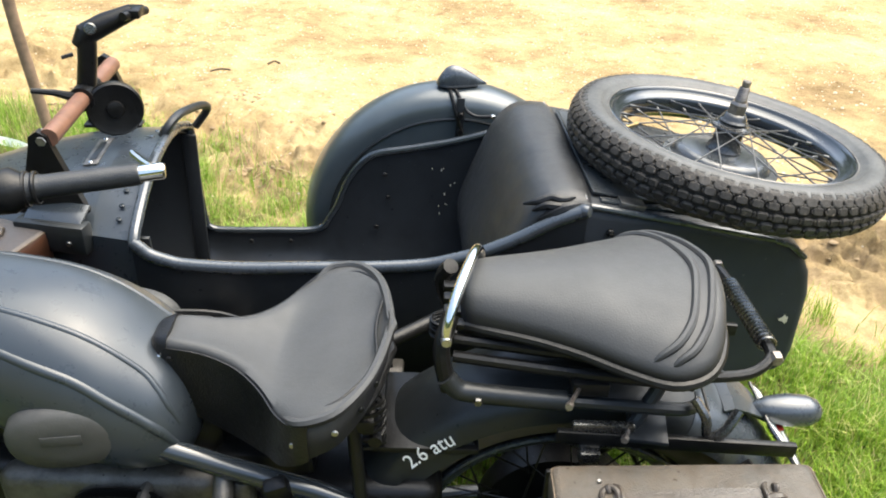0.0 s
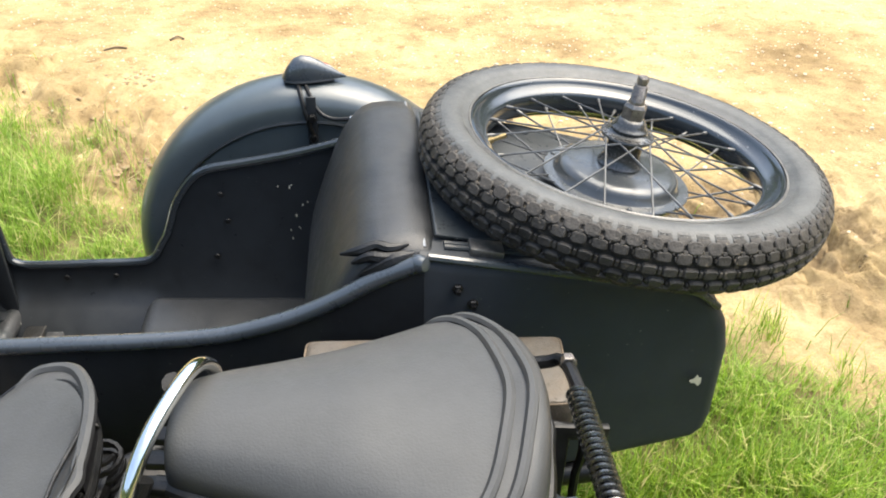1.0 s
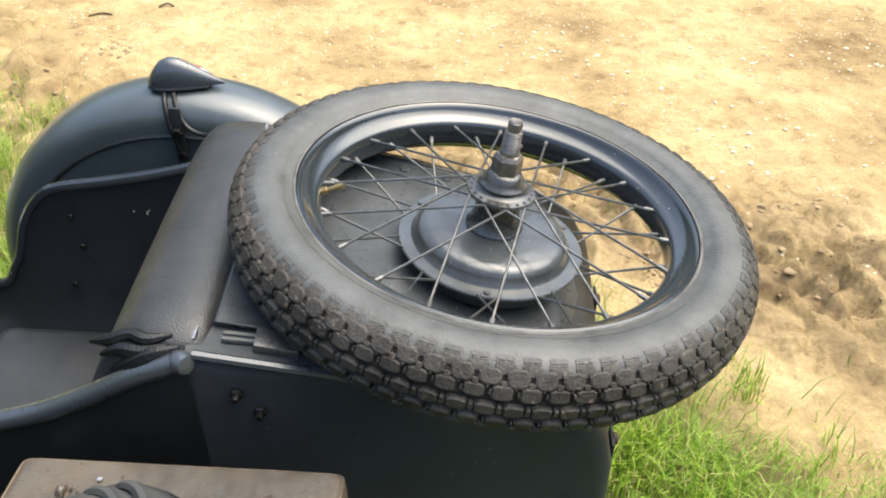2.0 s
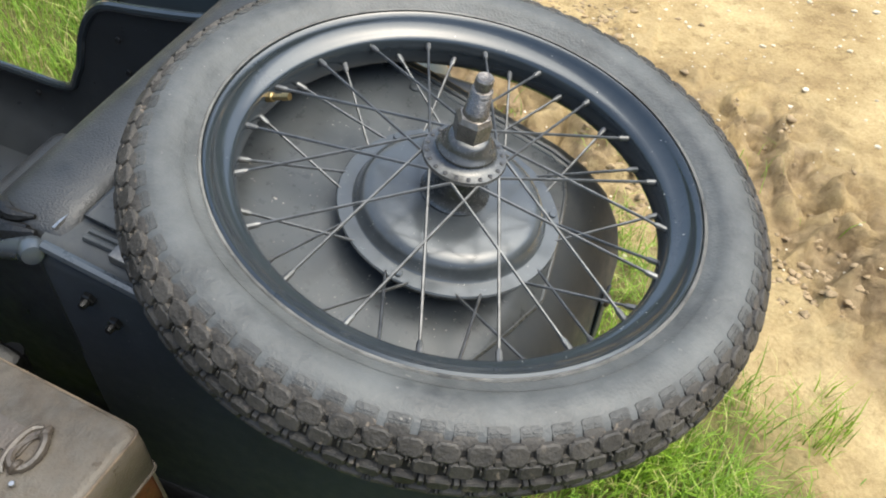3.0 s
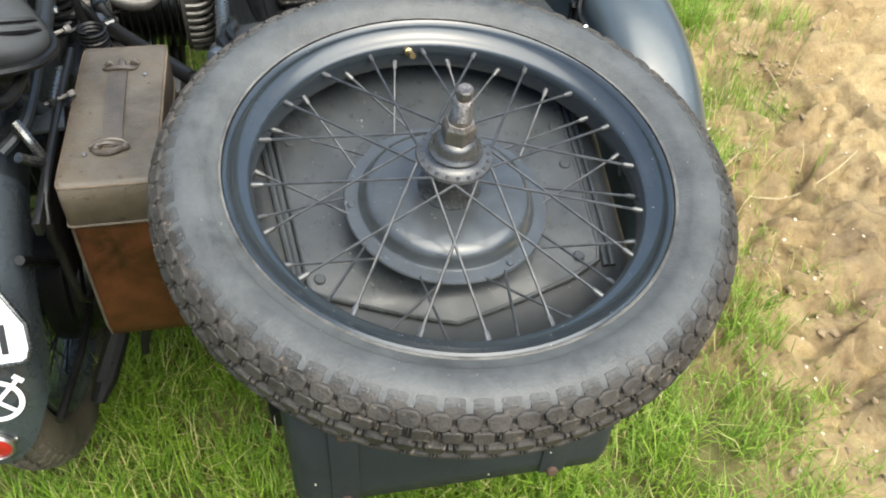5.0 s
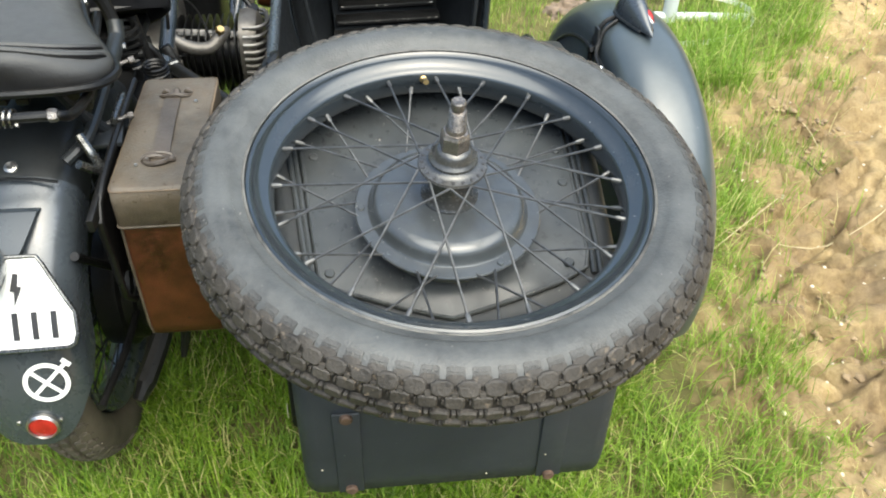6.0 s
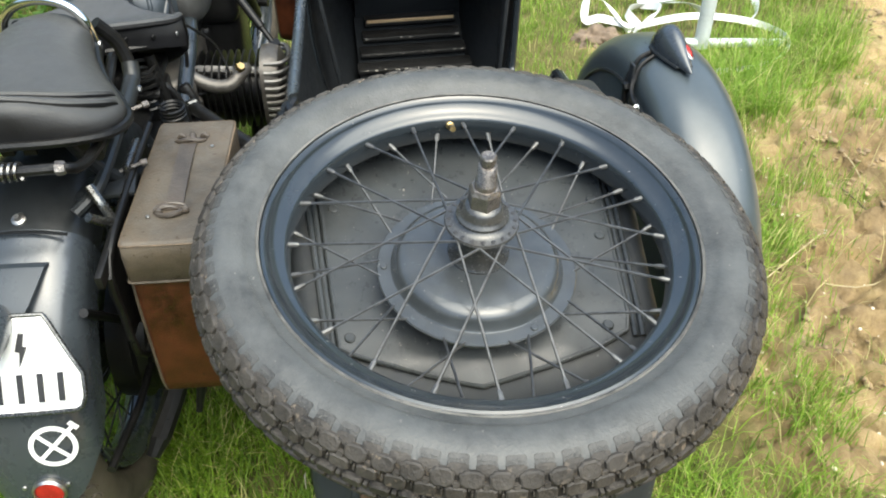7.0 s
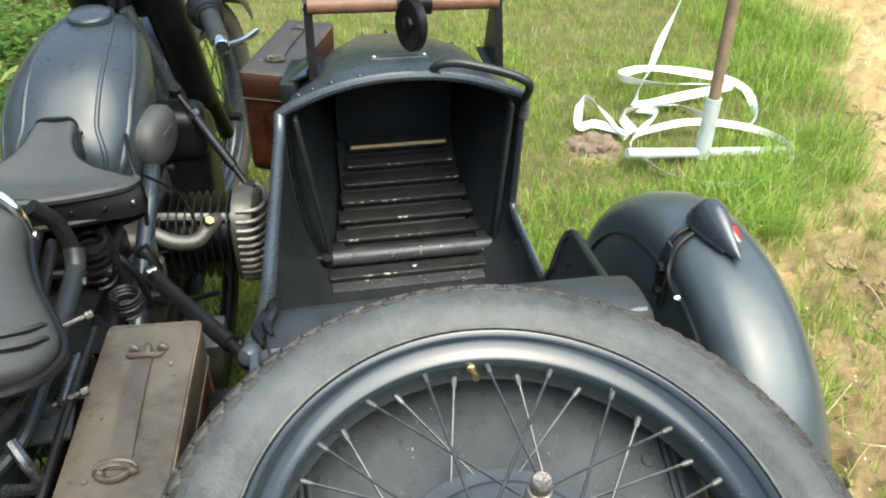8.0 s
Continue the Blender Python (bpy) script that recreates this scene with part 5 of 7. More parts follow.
for x, y, z in ((-0.587, -0.04, 0.741), (-0.604, -0.034, 0.739), (-0.587, 0.04, 0.741), (-0.396, -0.178, 0.723), (-0.343, -0.174, 0.742), (-0.314, -0.139, 0.75), (-0.396, 0.178, 0.723), (-0.343, 0.174, 0.742), (-0.314, 0.139, 0.75), (-0.298, 0.095, 0.755), (-0.283, 0.0, 0.757), (-0.298, -0.095, 0.755)):
    n = Vector((0.5 if x > -0.33 else 0, math.copysign(1, y) if abs(y) > 0.01 else 0, 0)) + Vector((0.6 if x > -0.32 else 0, 0, 0))
    bp("rivet", bolt(0.0045, 0.003, aim((x, y, z), n), 10), CHROME if y < 0 and x < -0.6 else STEEL if abs(y) > 0.16 else BLACK_METAL, "round rivet", rider)

rider.location.y = -0.022

PILLION = [(-0.186, 0.030, 0.838, 0.02), (-0.179, 0.054, 0.845, 0.026), (-0.150, 0.068, 0.848, 0.028), (-0.09, 0.086, 0.848, 0.022), (-0.03, 0.110, 0.846, 0.018), (0.03, 0.143, 0.844, 0.016), (0.078, 0.163, 0.845, 0.018),
           (0.120, 0.153, 0.849, 0.020), (0.146, 0.123, 0.855, 0.022), (0.162, 0.077, 0.860, 0.024), (0.168, 0.027, 0.862, 0.024)]
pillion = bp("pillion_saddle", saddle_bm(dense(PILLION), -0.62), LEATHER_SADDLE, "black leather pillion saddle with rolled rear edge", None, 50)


def pillion_top(x, y):
    """Height of the pillion's leather."""
    w = lerp_table([(r[0], r[1]) for r in PILLION], x) * 0.95
    z = lerp_table([(r[0], r[2]) for r in PILLION], x)
    return z + 0.031 * (1 - min(1.0, abs(y) / w) ** 2)


for half in (((0.045, 0.146), (0.063, 0.144), (0.086, 0.132), (0.108, 0.100), (0.122, 0.052)), ((0.068, 0.154), (0.085, 0.152), (0.106, 0.139), (0.129, 0.102), (0.143, 0.052))):
    pts = [(x, -y, pillion_top(x, y) - (0.026, 0.008, 0.002, 0.001, 0.001)[k]) for k, (x, y) in enumerate(half)]
    pts += [(half[-1][0] + 0.008, 0, pillion_top(half[-1][0] + 0.008, 0) - 0.001)] + [(x, -y, z) for x, y, z in pts[::-1]]
    bp("piping", tube(pts, [0.003, 0.005] + [0.0060] * 7 + [0.005, 0.003], 8, smooth=5), LEATHER_SADDLE, "rolled leather edge", pillion)
bp("seat_frame", tube(edge_line(PILLION, 0.036, 1.02, 1), 0.0068, 8, smooth=4), BLACK_METAL, "black steel tube under the seat", pillion)
bw("grab_hoop", tube([(-0.632, -0.676, 0.812), (-0.628, -0.668, 0.840), (-0.613, -0.636, 0.869), (-0.595, -0.592, 0.882), (-0.582, -0.552, 0.876), (-0.574, -0.529, 0.852), (-0.572, -0.522, 0.814)], 0.0075, 12, smooth=6), CHROME, "curved chrome grab hoop", pillion)
for x, y in ((-0.632, -0.676), (-0.572, -0.522)):
    bw("pivot", joined(lathe([(0, -0.009), (0.0065, -0.009), (0.008, 0), (0.0065, 0.009), (0, 0.009)], 14, aim((x, y, 0.812), (0, 1, 0)))), STEEL, "", pillion)
coil = [(-0.205 + 0.0112 * math.cos(t), -0.70 + 0.0078 * t / (2 * math.pi), 0.815 + 0.0112 * math.sin(t)) for t in np.arange(0, 2 * math.pi * 19, 0.5)]
bw("spring", tube(coil, 0.0024, 5), DARK_STEEL, "oily coil spring behind the seat", pillion)
bw("spring_rod", tube([(-0.30, -0.745, 0.800), (-0.245, -0.742, 0.802), (-0.212, -0.725, 0.812), (-0.205, -0.69, 0.815), (-0.205, -0.52, 0.815), (-0.23, -0.49, 0.80), (-0.30, -0.48, 0.79)], 0.0075, 10, smooth=4), BLACK_METAL, "", pillion)
for y in (-0.722, -0.512):
    bw("nut", bolt(0.0095, 0.012, aim((-0.205, y, 0.815), (0, 1 if y > -0.6 else -1, 0))), AXLE_STEEL, "bright nut", pillion)

# rear mudguard, hinged tail, plate, sign and lamps
guard = bp("rear_mudguard", fender_bm(AXLE, 0.388, 0.085, radians(32), radians(116), 0.33, 0.30), PAINT_GUARD, "dirty black rear mudguard")
bp("tail", fender_bm(AXLE, 0.3895, 0.086, radians(115), radians(179), 0.33, 0.30, tail=179), PAINT, "hinged blue-grey mudguard tail", guard)
bp("hinge_line", tube([(-0.395 * math.cos(radians(116)) + 0.001, y, 0.335 + 0.3965 * math.sin(radians(116)) - 1.8 * y * y) for y in (-0.07, -0.04, 0, 0.04, 0.07)], 0.0025, 6), BLACK_METAL, "", guard)


def on_guard(a, y, dr=0.0):
    r = 0.388 - 0.9 * y * y + dr
    return Vector((-r * math.cos(radians(a)), y, 0.335 + r * math.sin(radians(a))))


bp("stud", joined(bolt(0.010, 0.004, aim(on_guard(112.5, 0.0), on_guard(112.5, 0) - AXLE), 16), bolt(0.005, 0.010, aim(on_guard(112.5, 0.0), on_guard(112.5, 0) - AXLE))), STEEL, "", guard)
rings = []
for a, w in ((133.5, 0.050), (135, 0.058), (138, 0.070), (141.5, 0.084), (145, 0.098), (149.5, 0.099), (151.5, 0.094), (152.2, 0.086)):
    ring = []
    for k in range(9):
        y = -w + 2 * w * k / 8
        r = 0.412 - 0.55 * y * y
        ring.append((-r * math.cos(radians(a)), y, 0.335 + r * math.sin(radians(a))))
    rings.append(ring)
plate = bp("number_plate", thick(loft(rings, closed=False), 0.0025), WHITE, "white enamel number plate with dark bars", guard)
rim_line = [ring[0] for ring in rings] + [rings[-1][k] for k in range(1, 8)] + [ring[8] for ring in rings[::-1]] + [rings[0][k] for k in range(7, 0, -1)]
bp("plate_rim", tube(rim_line, 0.0032, 8, closed=True), DARK_STEEL, "dark steel rim round the plate", plate)
for y in (-0.066, -0.038, -0.010, 0.018, 0.044, 0.070):
    cells = []
    for a in (144.5, 146, 148, 150):
        r = 0.4148 - 0.55 * y * y
        cells.append([(-r * math.cos(radians(a)), y + u, 0.335 + r * math.sin(radians(a))) for u in (-0.0040, 0.0040)])
    bp("bar", thick(loft(cells, closed=False), 0.0008), BLACK, "", plate)
bm = bmesh.new()
zig = [(136.7, 0.020), (136.9, 0.027), (139.3, 0.025), (139.4, 0.031), (143.2, 0.020), (140.4, 0.021), (140.2, 0.015)]
bm.faces.new([bm.verts.new((-0.4153 * math.cos(radians(a)), y, 0.335 + 0.4153 * math.sin(radians(a)))) for a, y in zig])
bp("sign_mark", thick(bm, 0.0008), BLACK, "", plate, 0)
# round sign with a cross
sign = []
for k in range(33):
    t = 2 * math.pi * k / 32
    sign.append([on_guard(161.3 + math.sin(t) * r * 145, 0.037 + math.cos(t) * r, 0.0030) for r in (0.0262, 0.0330)])
bm = thick(loft(sign, closed=False), 0.0008)
for s in (1, -1):
    cells = [[on_guard(161.3 + (u + v) * s * 0.7071 * 145, 0.037 + (u - v) * 0.7071, 0.0030) for v in (-0.0028, 0.0028)] for u in (-0.027, 0, 0.027)]
    bm = joined(bm, thick(loft(cells, closed=False), 0.0008))
for cells in ([[on_guard(161.3 - (u - v) * 0.7071 * 145, 0.037 + (u + v) * 0.7071, 0.0030) for v in (-0.0028, 0.0028)] for u in (0.032, 0.043)],
              [[on_guard(161.3 - (u - v) * 0.7071 * 145, 0.037 + (u + v) * 0.7071, 0.0030) for v in (-0.0075, 0.0075)] for u in (0.041, 0.048)]):
    bm = joined(bm, thick(loft(cells, closed=False), 0.0008))
bp("painted_sign", bm, WHITE, "white painted ring with a cross", guard, 0)
m = aim(on_guard(172.6, 0.016, 0.001), on_guard(172.6, 0.016) - AXLE)
reflector = bp("reflector", lathe([(0.024, 0), (0.024, 0.006), (0.0205, 0.009), (0.0195, 0.006)], 28, m), STEEL, "round red reflector in a metal ring", guard)
bp("lens", lathe([(0, 0.0075), (0.012, 0.007), (0.0195, 0.005)], 24, m), RED, "red glass lens", reflector)
for y in (-0.018, 0.042):
    bp("screw", bolt(0.0035, 0.004, aim(on_guard(171.5, y, 0.0), on_guard(171.5, y) - AXLE), 8), STEEL, "", guard)
# tail lamp above the plate
bm = bmesh.new()
rows = [[on_guard(a, y, dr) for y in (-w, -w * 0.5, 0, w * 0.5, w)] for a, w, dr in ((122.5, 0.048, 0.002), (124, 0.047, 0.014), (128, 0.040, 0.018), (132, 0.030, 0.020), (134, 0.022, 0.020))]
bp("lamp_bracket", thick(loft(rows, closed=False), 0.003), PAINT_TANK, "grey sheet-steel lamp bracket", guard)
rings = []
for x, r in ((0.262, 0.004), (0.270, 0.012), (0.29, 0.021), (0.32, 0.026), (0.350, 0.025), (0.366, 0.019), (0.374, 0.008), (0.375, 0.002)):
    rings.append(super_ring(x, -0.008, 0.632, r, r * 0.95, 2, 22))
bullet = bp("tail_lamp", loft(rings), PAINT, "bullet-shaped grey tail lamp", guard)
bp("lens", box(0.012, 0.026, 0.006, 0.001, Matrix.Translation((0.312, -0.012, 0.606))), RED, "", bullet)


# writing on the mudguard
def lettering(text, size):
    cu = bpy.data.curves.new("lettering", "FONT")
    cu.body, cu.size, cu.extrude, cu.align_x, cu.align_y, cu.resolution_u = text, size, 0.0004, "CENTER", "CENTER", 3
    ob = new("lettering", cu)
    me = bpy.data.meshes.new_from_object(ob.evaluated_get(bpy.context.evaluated_depsgraph_get()))
    bm = bmesh.new()
    bm.from_mesh(me)
    bpy.data.objects.remove(ob)
    bpy.data.curves.remove(cu)
    bpy.data.meshes.remove(me)
    return bm


bm = lettering("2.6 atu", 0.032)
for v in bm.verts:
    a = radians(50.3) + v.co.x / 0.355
    r = 0.350 + v.co.y
    y = -0.0905 - v.co.z + max(0.0, r - 0.338) * 0.25
    v.co = Vector((-r * math.cos(a), y, 0.335 + r * math.sin(a)))
bp("painted_writing", bm, WHITE, "white painted tyre pressure figures", guard, 0)


# wheels of the motorcycle
def bike_wheel(name, centre, turn=Matrix(), put=None):
    put = put or bp
    m = turn @ Matrix.Translation(centre) @ pose(0, 0, 0, -90, 0, 0) @ Matrix.Translation((0, 0, RIM_W))
    down = m @ Matrix.Translation((0, 0, -RIM_W))
    rim = put(name, shifted(rim_bm(RIM_R, RIM_W, 64), down), PAINT, "spoked wheel with grey rim and black tyre")
    put("tyre", joined(shifted(tyre_bm(0.2935, 0.046, 0.0415, 80), down), shifted(tread_bm(0.2935, 0.046, 0.0405, 70), down)), TYRE_MUD, "muddy blocky rubber tyre", rim, 30)
    put("hub", joined(lathe([(0, -0.10), (0.100, -0.10), (0.108, -0.09), (0.108, -0.055), (0.030, -0.05), (0.026, 0.02), (0.045, 0.024), (0.045, 0.03), (0.012, 0.04), (0.012, 0.07), (0, 0.07)], 36, m)), BLACK_METAL, "greasy hub and brake drum", rim)
    bms = []
    for k in range(20):
        for upper in (True, False):
            a = radians(18 * k + (0 if upper else 9))
            turn = radians(55 if upper else 34) * (1 if k % 2 else -1)
            rh, zh = (0.042, 0.026) if upper else (0.104, -0.06)
            bms.append(tube([(0.223 * math.cos(a), 0.223 * math.sin(a), -RIM_W), (rh * math.cos(a + turn), rh * math.sin(a + turn), zh)], 0.0018, 5, m=m))
    put("spokes", joined(*bms), BLACK_METAL, "thin steel spokes", rim)
    return rim


bike_wheel("rear_wheel", AXLE)
bike_wheel("sidecar_wheel", Vector((FEND_C.x, FEND_C.y, 0.335)), put=side_part)
# the bars are turned towards the sidecar
STEER = Matrix.Translation((-1.12, 0, 0)) @ pose(0, 0, 0, 0, 0, -13) @ Matrix.Translation((1.12, 0, 0))
bike_wheel("front_wheel", Vector((-1.48, 0, 0.335)), STEER)
bp("front_mudguard", shifted(fender_bm(Vector((-1.48, 0, 0.335)), 0.395, 0.080, radians(35), radians(172), 0.335, 0.335), STEER), PAINT_TANK, "dark grey front mudguard")

# tank
TANK = ((-0.560, 0.650, 0.600, 0.030), (-0.570, 0.690, 0.585, 0.078), (-0.588, 0.722, 0.575, 0.104), (-0.62, 0.745, 0.570, 0.119), (-0.66, 0.770, 0.572, 0.130), (-0.71, 0.795, 0.585, 0.132), (-0.78, 0.826, 0.615, 0.128),
        (-0.85, 0.846, 0.65, 0.117), (-0.91, 0.846, 0.68, 0.104), (-0.97, 0.826, 0.70, 0.082), (-1.015, 0.790, 0.72, 0.050), (-1.035, 0.76, 0.735, 0.015))


def tank_side(x):
    """The tank sits a little to the left, more so at its rear."""
    return -0.013 - 0.05 * max(0.0, x + 0.87)


def tank_lift(x):
    return 0.024 * math.exp(-((x + 0.70) / 0.10) ** 2)


TANK_LINE = [(p.x, p.y + tank_lift(p.x), p.z, w.y) for p, w in zip(curve_points([r[:3] for r in TANK], 4), curve_points([(r[0], r[3], 0) for r in TANK], 4))]


def tank_skin(x, angle, proud=0.0):
    """A point of the tank's skin at x, turned by angle from the left-right axis upwards."""
    top, low, half = (lerp_table([(-r[0], r[k]) for r in TANK_LINE], -x) for k in (1, 2, 3))
    c, q = math.cos(angle), math.sin(angle)
    u = math.copysign(abs(c) ** (2 / 2.7), c)
    v = math.copysign(abs(q) ** (2 / (2.3 if q > 0 else 3.2)), q)
    return Vector((x, u * half * (1 - 0.12 * max(0, v) ** 2) + tank_side(x) + proud * c, (top + low) / 2 + v * (top - low) / 2 + proud * q))


def tank_rows():
    return [[tank_skin(r[0], 2 * math.pi * i / 48) for i in range(48)] for r in TANK_LINE]


tank = bp("fuel_tank", loft(tank_rows()), PAINT_TANK, "rounded blue-grey teardrop fuel tank", None, 60)
bp("filler_cap", lathe([(0.040, 0), (0.043, 0.004), (0.043, 0.014), (0.040, 0.018), (0.030, 0.020), (0.012, 0.024), (0, 0.024)], 32, Matrix.Translation((-0.872, -0.004, 0.843)) @ pose(0, 0, 0, 0, 3, 0)), PAINT_TANK, "round grey filler cap", tank)
for s in (1, -1):
    # two pressed creases that run together at the rear
    for line, r in ((((-0.93, 66), (-0.87, 65), (-0.80, 64), (-0.74, 63), (-0.69, 63), (-0.65, 62), (-0.615, 58), (-0.597, 49), (-0.583, 36), (-0.572, 18)), 0.0055),
                    (((-0.95, 40), (-0.88, 37), (-0.81, 35), (-0.74, 31), (-0.69, 30), (-0.65, 25), (-0.615, 18), (-0.592, 8), (-0.577, -6)), 0.0085)):
        k = len(line)
        skin = [tank_skin(x, radians(d if s > 0 else 180 - d), -0.68 * r) for x, d in line]
        bp("crease", tube(skin, [r * 0.5] + [r] * (k - 2) + [r * 0.7], 12, smooth=6), PAINT_TANK, "", tank, 60)
    # knee pads: the maker's mark is only a flat shape
    shape = loft([super_ring(-0.703, s * y, 0.672, hx, hz, 2.4, 26, "y") for y, hx, hz in ((0.085, 0.066, 0.048), (0.126, 0.074, 0.054), (0.142, 0.073, 0.053), (0.153, 0.062, 0.043), (0.156, 0.03, 0.02))])
    toe_in = Matrix.Translation((-0.714 + s * 0.008, s * 0.125 - 0.010, 0)) @ pose(0, 0, 0, 0, 0, -s * 9) @ Matrix.Translation((0.710, -s * 0.125, 0))
    pad = bp("knee_pad", shifted(shape, toe_in), RUBBER_PAD, "oval moulded rubber knee pad", tank, 50)
    bp("raised_mark", shifted(box(0.052, 0.002, 0.016, 0.0008, Matrix.Translation((-0.701, s * 0.1565, 0.681))), toe_in), RUBBER_PAD, "", pad)

side_part("rail_end", lathe([(0, -0.016), (0.008, -0.015), (0.0130, -0.008), (0.0135, 0.002), (0.010, 0.010), (0, 0.013)], 16, aim((-0.346, -0.242, 0.761), (0.75, -0.6, 0.25))), PAINT, "rounded rail end", tub)
side_part("chassis_tube", tube([(-1.25, -0.17, 0.30), (-1.0, -0.20, 0.285), (-0.4, -0.235, 0.285), (-0.05, -0.225, 0.295)], 0.022, 12, smooth=4), BLACK_METAL, "black steel chassis tube")
side_part("chassis_tube", tube([(-0.40, -0.235, 0.285), (-0.41, -0.285, 0.42), (-0.42, -0.275, 0.585)], 0.018, 12, smooth=4), BLACK_METAL, "black steel chassis bracket")
side_part("chassis_tube", tube([(-0.46, -0.25, 0.30), (-0.46, 0.20, 0.27), (-0.50, 0.46, 0.352)], 0.022, 12, smooth=4), BLACK_METAL, "black steel chassis cross tube")
side_part("chassis_clamp", box(0.06, 0.05, 0.07, 0.01, Matrix.Translation((-0.43, -0.29, 0.575)) @ pose(0, 0, 0, 15, 20, 0)), BLACK_METAL, "greasy black clamp")
# ---- frame, engine and running gear ----
for s in (-1, 1):
    bp("frame_tube", tube([(-0.95, s * 0.06, 0.72), (-0.75, s * 0.095, 0.655), (-0.60, s * 0.118, 0.628), (-0.508, s * 0.118, 0.591), (-0.43, s * 0.118, 0.563), (-0.36, s * 0.118, 0.535), (-0.18, s * 0.125, 0.45), (0.0, s * 0.128, 0.37)], 0.0165, 12, smooth=4), PAINT_RIM, "painted grey steel frame tube")
    bp("seat_post", tube([(-0.335, s * 0.095, 0.705), (-0.325, s * 0.115, 0.60), (-0.315, s * 0.120, 0.45)], 0.010, 12), BLACK_METAL, "painted grey upright frame tube")
    bp("plunger", lathe([(0.022, -0.12), (0.026, -0.11), (0.026, 0.10), (0.020, 0.115), (0.012, 0.13), (0, 0.13)], 18, Matrix.Translation((0.0, s * 0.128, 0.40))), BLACK_METAL, "rear springing housing")
    bp("rack_tube", tube([(-0.205, s * 0.098, 0.755), (-0.19, s * 0.10, 0.737), (-0.17, s * 0.101, 0.731), (-0.10, s * 0.105, 0.728), (-0.04, s * 0.107, 0.726)], 0.0145, 12, smooth=4), PAINT_GUARD, "black tube of the pillion carrier")
    bp("rack_rod", tube([(-0.045, s * 0.107, 0.726), (0.06, s * 0.11, 0.722), (0.12, s * 0.105, 0.715), (0.15, s * 0.08, 0.70)], 0.0095, 10, smooth=4), PAINT_GUARD, "thinner rear rod of the pillion carrier")
    bp("carrier_bar", box(0.33, 0.010, 0.022, 0.002, Matrix.Translation((0.112, s * 0.135, 0.682)) @ pose(0, 0, 0, 0, 2.5, 0)), BLACK_METAL, "flat steel pannier carrier bar")
    bp("stay", tube([(0.11, s * 0.085, 0.80), (0.08, s * 0.10, 0.735), (0.04, s * 0.125, 0.675)], 0.010, 10), PAINT_DULL, "pillion support stay")
    bp("stay", tube([(-0.20, s * 0.060, 0.830), (-0.212, s * 0.085, 0.79), (-0.20, s * 0.10, 0.735)], 0.012, 10, smooth=3), BLACK_METAL, "pillion support stay")
    bp("lever", tube([(0.06, s * 0.10, 0.70), (0.037, s * 0.150, 0.706), (0.036, s * 0.152, 0.706), (0.033, s * 0.160, 0.707)], [0.0032, 0.0030, 0.0055, 0.0050], 8), AXLE_STEEL, "short bright clamp lever")
    bp("lever", tube([(-0.02, s * 0.10, 0.752), (-0.043, s * 0.150, 0.761), (-0.044, s * 0.152, 0.761), (-0.047, s * 0.160, 0.763)], [0.0032, 0.0030, 0.0055, 0.0050], 8), AXLE_STEEL, "short bright clamp lever")
    bp("clamp", box(0.05, 0.035, 0.022, 0.004, Matrix.Translation((-0.01, s * 0.098, 0.752))), BLACK_METAL, "")
    bp("clamp_plate", box(0.055, 0.085, 0.008, 0.002, Matrix.Translation((0.075, s * 0.105, 0.692)) @ pose(0, 0, 0, 0, 0, s * 8)), PAINT_DULL, "flat forked clamp plate")
    bp("clamp_stud", lathe([(0, 0), (0.010, 0), (0.010, 0.016), (0.008, 0.020), (0, 0.020)], 12, Matrix.Translation((0.06, s * 0.098, 0.694))), DARK_STEEL, "")
    bp("nut", bolt(0.007, 0.008, aim((-0.16, s * 0.112, 0.728), (0, s, 0))), DARK_STEEL, "")
    bp("foot_peg", tube([(-0.52, s * 0.12, 0.27), (-0.52, s * 0.25, 0.27)], 0.016, 10), BLACK_METAL, "rubber foot rest")
# seat springs and the spring bar of the pillion
for x, y, z in ((-0.31, 0.085, 0.66), (-0.31, -0.085, 0.66)):
    pts = [(x + 0.022 * math.cos(t), y + 0.022 * math.sin(t), z - 0.045 + 0.09 * t / (2 * math.pi * 6)) for t in np.arange(0, 2 * math.pi * 6, 0.45)]
    bp("seat_spring", tube(pts, 0.0035, 5), STEEL if y > 0.1 else BLACK_METAL, "coiled seat spring")
bp("toolbox_shelf", box(0.16, 0.17, 0.012, 0.003, Matrix.Translation((-0.23, 0.0, 0.60))), BLACK_METAL, "")
